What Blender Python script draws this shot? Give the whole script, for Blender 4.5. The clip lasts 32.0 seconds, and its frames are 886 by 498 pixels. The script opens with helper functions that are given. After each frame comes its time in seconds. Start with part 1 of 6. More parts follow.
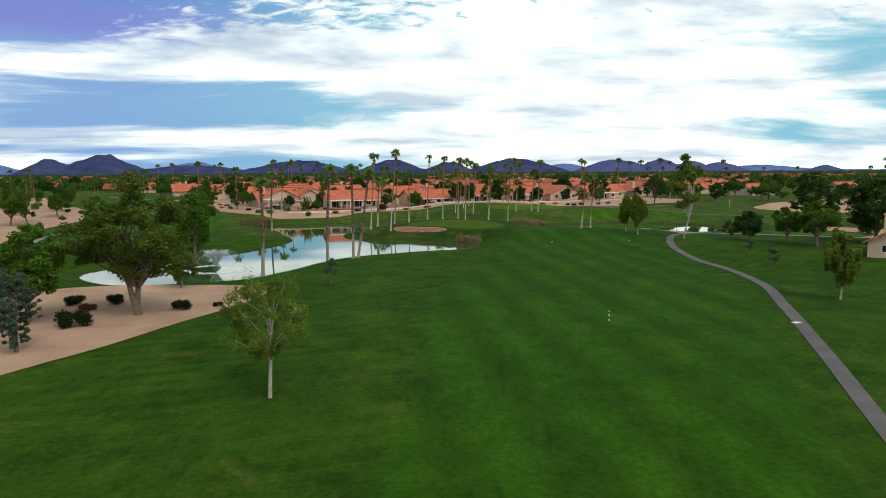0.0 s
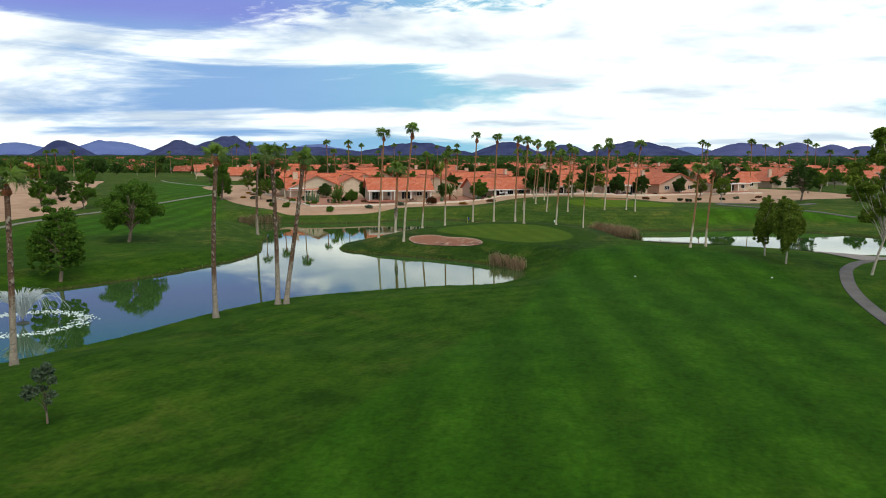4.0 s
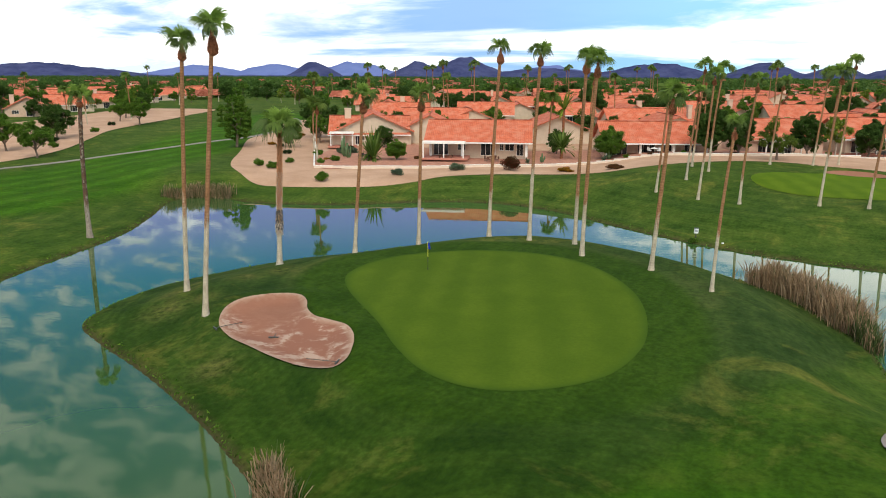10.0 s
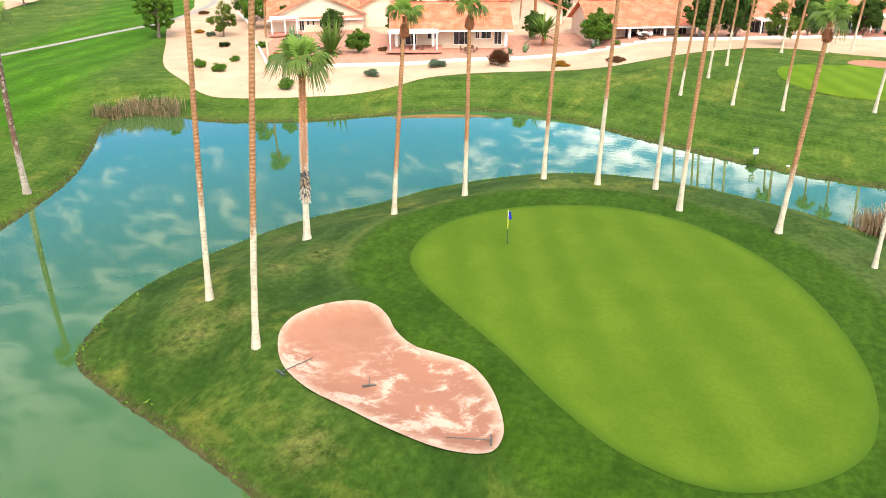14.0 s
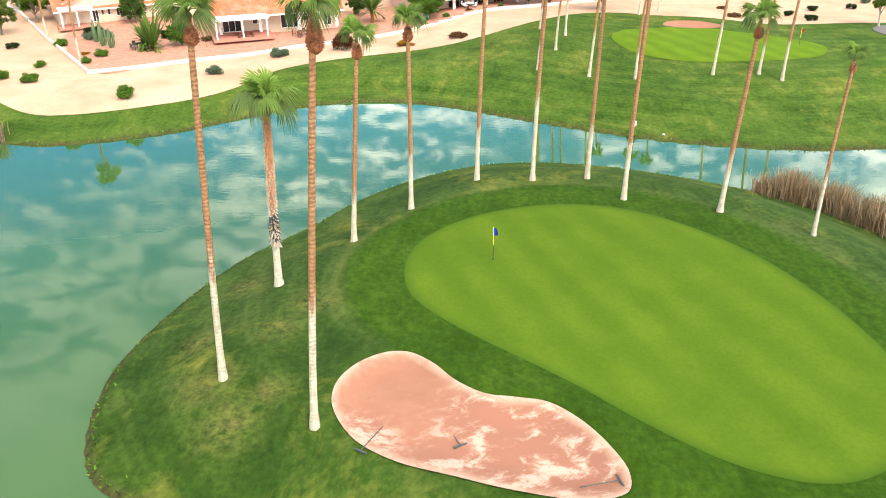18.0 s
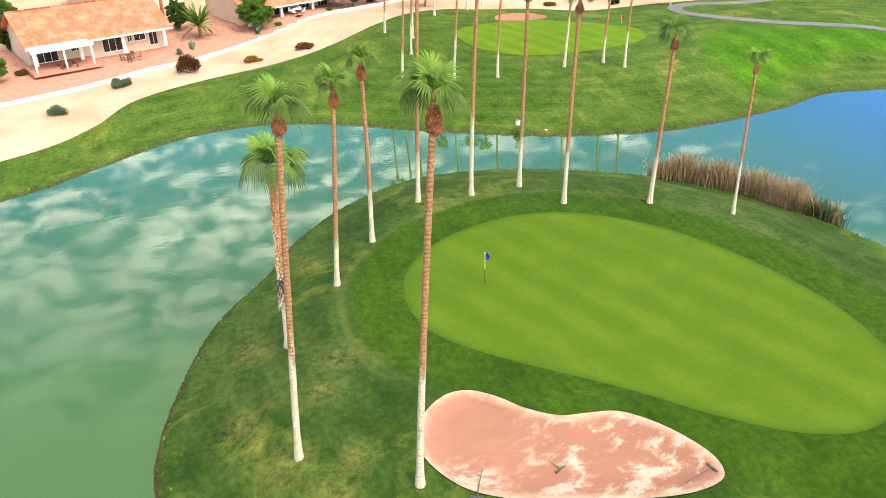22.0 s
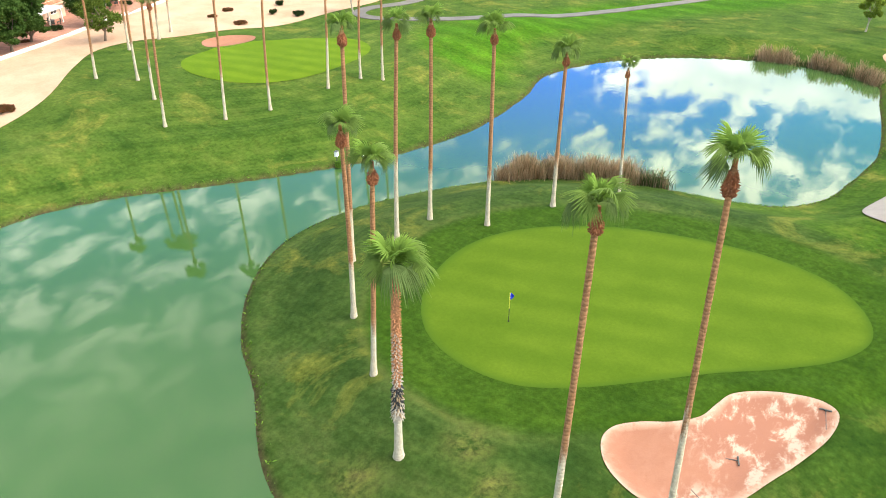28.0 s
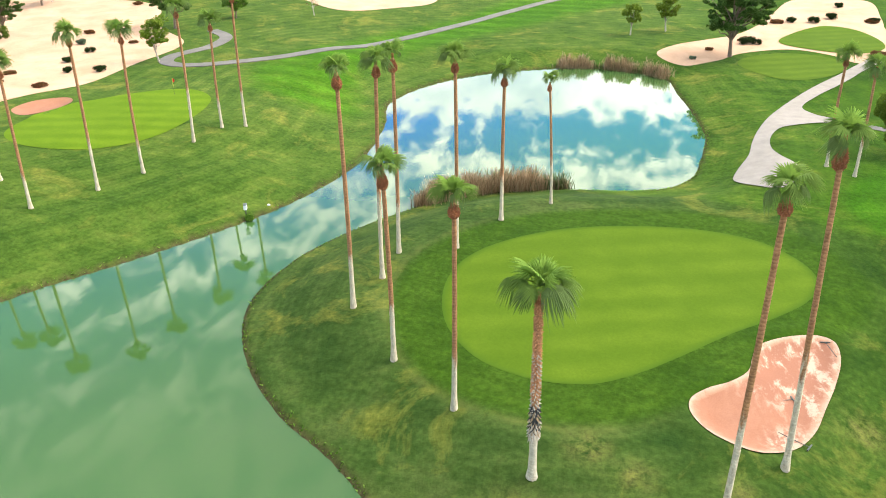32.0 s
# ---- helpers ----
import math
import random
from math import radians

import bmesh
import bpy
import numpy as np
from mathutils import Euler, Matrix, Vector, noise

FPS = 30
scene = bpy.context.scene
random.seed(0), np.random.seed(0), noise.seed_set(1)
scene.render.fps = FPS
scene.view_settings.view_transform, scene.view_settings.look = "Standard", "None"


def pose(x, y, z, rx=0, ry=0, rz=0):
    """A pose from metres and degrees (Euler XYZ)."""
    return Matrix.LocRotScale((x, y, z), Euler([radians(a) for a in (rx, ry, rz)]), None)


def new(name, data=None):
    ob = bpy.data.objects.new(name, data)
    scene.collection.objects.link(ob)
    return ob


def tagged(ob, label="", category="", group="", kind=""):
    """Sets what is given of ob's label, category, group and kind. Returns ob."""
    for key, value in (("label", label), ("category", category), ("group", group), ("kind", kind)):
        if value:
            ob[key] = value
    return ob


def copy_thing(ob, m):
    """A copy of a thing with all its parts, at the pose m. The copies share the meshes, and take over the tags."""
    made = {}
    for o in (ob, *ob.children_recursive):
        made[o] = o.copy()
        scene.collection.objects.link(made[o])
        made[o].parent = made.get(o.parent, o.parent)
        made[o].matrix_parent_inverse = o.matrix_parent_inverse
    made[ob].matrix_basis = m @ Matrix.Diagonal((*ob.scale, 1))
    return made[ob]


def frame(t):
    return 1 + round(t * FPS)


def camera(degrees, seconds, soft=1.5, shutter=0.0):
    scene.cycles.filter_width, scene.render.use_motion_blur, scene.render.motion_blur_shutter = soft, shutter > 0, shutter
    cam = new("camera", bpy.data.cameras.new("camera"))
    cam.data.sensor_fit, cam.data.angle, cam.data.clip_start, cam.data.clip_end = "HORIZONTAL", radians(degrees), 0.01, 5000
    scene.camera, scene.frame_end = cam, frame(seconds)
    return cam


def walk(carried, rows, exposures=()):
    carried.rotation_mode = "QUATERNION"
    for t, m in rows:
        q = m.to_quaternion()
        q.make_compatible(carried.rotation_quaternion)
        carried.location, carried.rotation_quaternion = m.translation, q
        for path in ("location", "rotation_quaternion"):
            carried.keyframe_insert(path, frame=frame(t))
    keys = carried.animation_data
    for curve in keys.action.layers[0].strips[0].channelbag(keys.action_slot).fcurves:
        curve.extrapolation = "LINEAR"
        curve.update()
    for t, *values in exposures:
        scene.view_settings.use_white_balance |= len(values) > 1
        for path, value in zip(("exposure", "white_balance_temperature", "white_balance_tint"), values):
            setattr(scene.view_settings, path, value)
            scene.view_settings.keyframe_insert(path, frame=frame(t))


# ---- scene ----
cam = camera(60.31, 32.0, soft=1.0)
ROWS = [
    (0.0, 0.001, -11.863, 15.738, 0.622, -5.875, 0.300),
    (0.5, 1.429, -4.466, 15.742, 1.613, -6.027, 0.212),
    (1.0, 2.857, 2.955, 15.745, 2.635, -6.199, 0.124),
    (1.5, 4.314, 10.318, 15.784, 3.675, -6.358, 0.050),
    (2.0, 5.784, 17.644, 15.752, 4.775, -6.500, 0.029),
    (2.5, 7.332, 24.935, 15.780, 5.902, -6.639, 0.020),
    (3.0, 8.909, 32.217, 15.797, 7.018, -6.778, 0.030),
    (3.5, 10.466, 40.065, 15.809, 8.204, -6.952, 0.006),
    (4.0, 12.079, 47.715, 15.855, 9.408, -7.156, -0.046),
    (4.5, 13.740, 55.115, 15.925, 10.628, -7.385, -0.111),
    (5.0, 15.403, 62.388, 15.991, 11.842, -7.614, -0.169),
    (5.5, 17.022, 69.657, 16.024, 13.029, -7.821, -0.198),
    (6.0, 18.588, 76.943, 16.018, 14.186, -8.002, -0.194),
    (6.5, 20.173, 84.298, 16.120, 16.007, -8.243, -0.298),
    (7.0, 21.275, 92.014, 16.359, 17.559, -8.542, -0.500),
    (7.5, 22.116, 99.550, 16.580, 18.613, -8.975, -0.607),
    (8.0, 22.220, 107.323, 16.667, 20.163, -9.448, -0.745),
    (8.5, 22.087, 114.866, 16.661, 22.225, -9.925, -0.708),
    (9.0, 21.687, 122.157, 16.726, 24.732, -10.712, -0.579),
    (9.5, 21.543, 128.501, 16.783, 26.218, -11.825, -0.371),
    (10.0, 21.108, 133.191, 16.986, 27.203, -12.909, -0.206),
    (10.5, 18.917, 136.920, 17.400, 28.764, -14.306, -0.194),
    (11.0, 15.213, 139.744, 17.881, 29.618, -16.199, -0.237),
    (11.5, 11.993, 140.990, 18.392, 29.971, -18.335, -0.134),
    (12.0, 10.506, 141.031, 18.820, 28.251, -20.109, -0.061),
    (12.5, 9.496, 141.125, 19.196, 25.689, -21.148, -0.032),
    (13.0, 8.179, 141.226, 19.650, 23.663, -21.847, 0.016),
    (13.5, 6.611, 141.263, 20.087, 21.692, -22.518, 0.092),
    (14.0, 5.005, 141.281, 20.508, 19.661, -23.207, 0.219),
    (14.5, 3.362, 141.376, 20.873, 17.437, -23.815, 0.299),
    (15.0, 1.747, 141.416, 21.296, 15.175, -24.382, 0.373),
    (15.5, 0.151, 141.414, 21.772, 12.875, -24.907, 0.447),
    (16.0, -1.437, 141.411, 22.255, 10.551, -25.377, 0.522),
    (16.5, -3.029, 141.453, 22.699, 8.217, -25.779, 0.603),
    (17.0, -4.624, 141.529, 23.120, 5.864, -26.120, 0.682),
    (17.5, -6.210, 141.557, 23.542, 3.517, -26.411, 0.745),
    (18.0, -7.835, 141.602, 23.998, 1.137, -26.678, 0.756),
    (18.5, -9.466, 141.619, 24.471, -1.168, -26.928, 0.814),
    (19.0, -11.143, 141.689, 24.992, -3.414, -27.210, 0.828),
    (19.5, -12.736, 141.863, 25.470, -5.633, -27.434, 0.883),
    (20.0, -14.302, 142.062, 25.950, -7.885, -27.661, 0.973),
    (20.5, -15.871, 142.339, 26.491, -10.237, -27.898, 1.051),
    (21.0, -17.425, 142.722, 26.902, -12.574, -28.149, 1.109),
    (21.5, -18.980, 143.097, 27.333, -14.958, -28.339, 1.191),
    (22.0, -20.513, 143.543, 27.740, -17.351, -28.476, 1.277),
    (22.5, -22.040, 144.111, 28.147, -19.827, -28.616, 1.375),
    (23.0, -23.579, 144.805, 28.501, -22.302, -28.785, 1.336),
    (23.5, -25.127, 145.589, 28.878, -24.816, -28.981, 1.231),
    (24.0, -26.699, 146.550, 29.256, -27.491, -29.141, 1.054),
    (24.5, -28.769, 147.922, 29.580, -30.356, -29.235, 0.842),
    (25.0, -30.833, 149.540, 29.897, -33.231, -29.412, 0.714),
    (25.5, -32.685, 151.267, 30.077, -36.275, -29.492, 0.561),
    (26.0, -34.444, 153.111, 30.250, -39.383, -29.546, 0.406),
    (26.5, -36.139, 155.097, 30.414, -42.580, -29.577, 0.213),
    (27.0, -37.742, 157.180, 30.542, -45.771, -29.567, 0.018),
    (27.5, -39.332, 159.447, 30.596, -49.058, -29.495, -0.258),
    (28.0, -40.512, 161.472, 30.585, -51.738, -29.368, -0.235),
    (28.5, -41.505, 163.395, 30.585, -54.281, -29.250, -0.097),
    (29.0, -42.542, 165.370, 30.542, -56.954, -29.056, 0.012),
    (29.5, -43.648, 167.339, 30.537, -59.705, -28.828, 0.105),
    (30.0, -44.699, 169.316, 30.508, -62.435, -28.594, 0.153),
    (30.5, -45.773, 171.307, 30.533, -65.256, -28.256, 0.185),
    (31.0, -46.919, 173.285, 30.621, -68.044, -27.926, 0.220),
    (31.5, -48.060, 175.240, 30.696, -70.771, -27.607, 0.260),
    (32.0, -49.211, 177.212, 30.797, -73.638, -27.219, 0.279),
]
walk(cam, [(t, pose(x, y, z, 90 + pitch, roll, yaw)) for t, x, y, z, yaw, pitch, roll in ROWS],
     exposures=[(0, -0.38, 6500, 2), (6.0, -0.2, 6550, 2), (9.0, -0.08, 6600, 3), (10.0, 0.2, 6700, 5), (11.0, 0.75, 6800, 6), (11.5, 1.15, 6800, 6), (12.0, 1.45, 6800, 6), (12.5, 1.52, 6800, 6), (14.5, 1.5, 6800, 6), (22.0, 1.5, 6800, 5), (32.0, 1.62, 6850, 4)])

# ---------------------------------------------------------------- light
SUN_AZ, SUN_EL = 150.0, 48.0            # degrees; a veiled sun behind thin cloud


def make_world():
    w = bpy.data.worlds.new("sky")
    scene.world = w
    w.use_nodes = True
    nt = w.node_tree
    nt.nodes.clear()
    N, L = nt.nodes.new, nt.links.new
    out, bg = N("ShaderNodeOutputWorld"), N("ShaderNodeBackground")
    sky = N("ShaderNodeTexSky")
    sky.sky_type, sky.sun_disc = "NISHITA", False
    sky.sun_elevation, sky.sun_rotation = radians(SUN_EL), radians(SUN_AZ)
    sky.air_density, sky.dust_density, sky.ozone_density = 1.0, 0.3, 3.0
    tc, sep = N("ShaderNodeTexCoord"), N("ShaderNodeSeparateXYZ")
    L(tc.outputs["Generated"], sep.inputs[0])

    def m(op, a, b=None, clamp=False):
        n = N("ShaderNodeMath")
        n.operation, n.use_clamp = op, clamp
        for i, v in enumerate((a, b)):
            if v is None:
                continue
            if isinstance(v, (int, float)):
                n.inputs[i].default_value = v
            else:
                L(v, n.inputs[i])
        return n.outputs[0]

    deg = 57.2958
    az = m("MULTIPLY", m("ARCTAN2", m("MULTIPLY", sep.outputs[0], -1.0), sep.outputs[1]), deg)      # degrees west of north
    el = m("MULTIPLY", m("ARCSINE", sep.outputs[2]), deg)

    def ramp01(v, lo, hi):
        n = N("ShaderNodeMapRange")
        n.interpolation_type = "SMOOTHSTEP"
        n.inputs["From Min"].default_value, n.inputs["From Max"].default_value = lo, hi
        L(v, n.inputs[0])
        return n.outputs[0]

    def hump(a0, e0, wa, we):
        u, v = m("DIVIDE", m("SUBTRACT", az, a0), wa), m("DIVIDE", m("SUBTRACT", el, e0), we)
        return m("EXPONENT", m("MULTIPLY", m("ADD", m("MULTIPLY", u, u), m("MULTIPLY", v, v)), -1.0))

    def mixed(fac, a, b):
        n = N("ShaderNodeMix")
        n.data_type = "RGBA"
        for key, v in (("Factor", fac), ("A", a), ("B", b)):
            if isinstance(v, tuple):
                n.inputs[key].default_value = (*v, 1)
            else:
                L(v, n.inputs[key])
        return n.outputs["Result"]

    up = m("ADD", m("MULTIPLY", m("MAXIMUM", sep.outputs[2], 0.0), 0.6), 0.12)
    plane, band = N("ShaderNodeCombineXYZ"), N("ShaderNodeCombineXYZ")
    L(m("DIVIDE", sep.outputs[0], up), plane.inputs[0]), L(m("DIVIDE", sep.outputs[1], up), plane.inputs[1])
    L(m("MULTIPLY", az, 0.035), band.inputs[0]), L(m("MULTIPLY", el, 0.26), band.inputs[1])

    def fbm(vec, scale, detail, rough, distort, off, stretch=(1.0, 1.5, 1.0), turn=0.5):
        mp = N("ShaderNodeMapping")
        mp.inputs["Location"].default_value, mp.inputs["Rotation"].default_value, mp.inputs["Scale"].default_value = off, (0, 0, turn), stretch
        L(vec, mp.inputs[0])
        t = N("ShaderNodeTexNoise")
        L(mp.outputs[0], t.inputs["Vector"])
        for k, v in (("Scale", scale), ("Detail", detail), ("Roughness", rough), ("Distortion", distort)):
            t.inputs[k].default_value = v
        return t.outputs["Fac"]

    streak = fbm(band.outputs[0], 1.0, 7, 0.58, 0.5, (2.7, 5.4, 0.0), (1, 1, 1), 0.03)
    puff = m("ADD", m("MULTIPLY", fbm(plane.outputs[0], 0.36, 3, 0.5, 0.6, (3.1, 1.2, 0)), 0.42), m("MULTIPLY", fbm(plane.outputs[0], 6.2, 6, 0.6, 0.5, (0.4, 7.3, 0)), 0.58))
    high = ramp01(el, 8.0, 11.0)
    cover = m("ADD", m("MULTIPLY", streak, m("SUBTRACT", 1.0, high)), m("MULTIPLY", puff, high))
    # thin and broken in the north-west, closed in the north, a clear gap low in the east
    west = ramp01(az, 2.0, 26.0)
    # some patches lie out of view, placed to colour the lake's reflections
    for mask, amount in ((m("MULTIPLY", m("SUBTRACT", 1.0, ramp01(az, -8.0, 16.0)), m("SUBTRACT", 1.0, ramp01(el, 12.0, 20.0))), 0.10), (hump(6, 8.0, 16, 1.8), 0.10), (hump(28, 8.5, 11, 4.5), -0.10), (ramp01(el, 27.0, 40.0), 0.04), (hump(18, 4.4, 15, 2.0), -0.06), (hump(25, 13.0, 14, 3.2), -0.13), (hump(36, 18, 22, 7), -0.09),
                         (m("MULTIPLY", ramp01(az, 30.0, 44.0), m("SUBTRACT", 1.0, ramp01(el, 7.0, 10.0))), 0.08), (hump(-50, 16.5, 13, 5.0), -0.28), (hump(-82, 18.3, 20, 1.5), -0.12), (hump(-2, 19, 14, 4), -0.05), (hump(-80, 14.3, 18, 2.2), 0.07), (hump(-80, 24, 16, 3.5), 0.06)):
        cover = m("ADD", cover, m("MULTIPLY", mask, amount))
    cloud = ramp01(cover, 0.42, 0.56)
    shade = N("ShaderNodeValToRGB")
    L(fbm(plane.outputs[0], 0.9, 5, 0.55, 0.2, (9.0, 2.0, 0)), shade.inputs[0])
    e = shade.color_ramp.elements
    e[0].position, e[0].color = 0.36, (0.80, 0.90, 1.08, 1)
    e[1].position, e[1].color = 0.56, (1.65, 1.65, 1.62, 1)
    # the north-western cloud is a dim grey-violet veil
    dim = m("MULTIPLY", m("MULTIPLY", west, ramp01(el, 9.0, 14.0)), 0.72)
    cloud_c = mixed(dim, shade.outputs[0], (0.34, 0.43, 0.54))
    # cloud higher up is out of view, greyed to dim the lake's reflection
    cloud_c = mixed(m("MULTIPLY", ramp01(el, 24.0, 42.0), 0.8), cloud_c, (0.42, 0.46, 0.50))
    dot = N("ShaderNodeVectorMath")
    dot.operation = "DOT_PRODUCT"
    L(tc.outputs["Generated"], dot.inputs[0])
    ce = math.cos(radians(SUN_EL))
    dot.inputs[1].default_value = (ce * math.sin(radians(SUN_AZ)), ce * math.cos(radians(SUN_AZ)), math.sin(radians(SUN_EL)))
    # glow round the veiled sun, out of view, added to restore lost light
    cloud_c = mixed(ramp01(dot.outputs["Value"], 0.62, 0.98), cloud_c, (2.3, 2.25, 2.15))
    hsv = N("ShaderNodeHueSaturation")
    hsv.inputs["Saturation"].default_value = 1.7
    L(sky.outputs[0], hsv.inputs["Color"])
    tint = N("ShaderNodeVectorMath")
    tint.operation = "MULTIPLY"
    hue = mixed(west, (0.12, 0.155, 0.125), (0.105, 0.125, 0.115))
    # unseen eastern gap, its blue strengthened to colour the pond's reflection
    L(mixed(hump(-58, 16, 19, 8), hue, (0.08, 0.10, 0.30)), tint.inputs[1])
    L(hsv.outputs[0], tint.inputs[0])
    # haze keeps the low sky blue: violet in the west, cyan in the north
    low = mixed(west, (0.34, 0.72, 0.95), mixed(ramp01(el, 7.5, 10.0), (0.30, 0.52, 0.95), (0.26, 0.31, 0.88)))
    clear = mixed(ramp01(el, 10.0, 15.0), low, tint.outputs[0])
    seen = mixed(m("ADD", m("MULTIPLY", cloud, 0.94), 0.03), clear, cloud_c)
    # unseen high sky flattened to grey to calm the lake's reflections
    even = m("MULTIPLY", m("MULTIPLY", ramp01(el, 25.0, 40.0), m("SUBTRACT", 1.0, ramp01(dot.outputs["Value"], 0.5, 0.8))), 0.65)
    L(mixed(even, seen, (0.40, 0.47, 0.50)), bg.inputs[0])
    bg.inputs[1].default_value = 1.0
    L(bg.outputs[0], out.inputs[0])


make_world()
sun_data = bpy.data.lights.new("sun", "SUN")
sun_data.energy, sun_data.angle, sun_data.color = 1.2, radians(25), (1.0, 0.95, 0.88)
sun = new("sun", sun_data)
sun.rotation_euler = (radians(90 - SUN_EL), 0, radians(180 - SUN_AZ))


# ---------------------------------------------------------------- materials
class Mat:
    """A small node builder round one Principled shader."""

    def __init__(self, name, rough=0.8, spec=0.3):
        self.m = bpy.data.materials.new(name)
        self.m.use_nodes = True
        self.t = self.m.node_tree
        self.b = self.t.nodes["Principled BSDF"]
        self.b.inputs["Roughness"].default_value = rough
        self.b.inputs["Specular IOR Level"].default_value = spec

    def n(self, kind, **kw):
        node = self.t.nodes.new(kind)
        for k, v in kw.items():
            node.inputs[k.replace("_", " ")].default_value = v
        return node

    def link(self, a, b):
        self.t.links.new(a, b)

    def co(self, kind="Object", scale=(1, 1, 1), rot=(0, 0, 0)):
        tc, mp = self.n("ShaderNodeTexCoord"), self.n("ShaderNodeMapping")
        mp.inputs["Scale"].default_value, mp.inputs["Rotation"].default_value = scale, rot
        self.link(tc.outputs[kind], mp.inputs[0])
        return mp.outputs[0]

    def noise(self, scale, detail=4.0, rough=0.55, vec=None, distort=0.0):
        t = self.n("ShaderNodeTexNoise", Scale=scale, Detail=detail, Roughness=rough, Distortion=distort)
        if vec is None:
            vec = self.co()
        self.link(vec, t.inputs["Vector"])
        return t.outputs["Fac"]

    def ramp(self, fac, *stops):
        r = self.n("ShaderNodeValToRGB")
        e = r.color_ramp.elements
        while len(e) < len(stops):
            e.new(0.5)
        for el, (p, c) in zip(e, stops):
            el.position, el.color = p, (*c, 1)
        self.link(fac, r.inputs[0])
        return r.outputs[0]

    def grey(self, fac, lo, hi):
        r = self.n("ShaderNodeMapRange")
        r.inputs["From Min"].default_value, r.inputs["From Max"].default_value = lo, hi
        self.link(fac, r.inputs[0])
        return r.outputs[0]

    def mix(self, fac, a, b, mode="MIX"):
        x = self.n("ShaderNodeMix")
        x.data_type, x.blend_type = "RGBA", mode
        for key, v in (("Factor", fac), ("A", a), ("B", b)):
            if isinstance(v, (int, float)):
                x.inputs[key].default_value = v
            elif isinstance(v, tuple):
                x.inputs[key].default_value = (*v, 1)
            else:
                self.link(v, x.inputs[key])
        return x.outputs["Result"]

    def math(self, op, a, b):
        x = self.n("ShaderNodeMath")
        x.operation = op
        for i, v in enumerate((a, b)):
            if isinstance(v, (int, float)):
                x.inputs[i].default_value = v
            else:
                self.link(v, x.inputs[i])
        return x.outputs[0]

    def attr(self, name):
        a = self.n("ShaderNodeAttribute")
        a.attribute_name = name
        return a.outputs["Fac"]

    def rand(self):
        return self.n("ShaderNodeObjectInfo").outputs["Random"]

    def island(self):
        return self.n("ShaderNodeNewGeometry").outputs["Random Per Island"]

    def color(self, c):
        if isinstance(c, tuple):
            self.b.inputs["Base Color"].default_value = (*c, 1)
        else:
            self.link(c, self.b.inputs["Base Color"])
        return self

    def bump(self, h, strength=0.3, dist=0.02):
        x = self.n("ShaderNodeBump", Strength=strength, Distance=dist)
        self.link(h, x.inputs["Height"])
        self.link(x.outputs[0], self.b.inputs["Normal"])
        return self

    def rough(self, h):
        self.link(h, self.b.inputs["Roughness"])
        return self


def plain(name, c, rough=0.7, var=0.25, scale=3.0, spec=0.3, bump=0.15):
    """A surface of one hue with stains and grain at two scales."""
    k = Mat(name, rough, spec)
    a = k.noise(scale, 5)
    dark = tuple(v * (1 - var) for v in c)
    lite = tuple(min(1, v * (1 + var)) for v in c)
    col = k.ramp(a, (0.3, dark), (0.7, lite))
    col = k.mix(0.25, col, k.ramp(k.noise(scale * 9, 3), (0.35, dark), (0.65, lite)))
    return k.color(col).bump(k.noise(scale * 12, 3), bump, 0.01).m


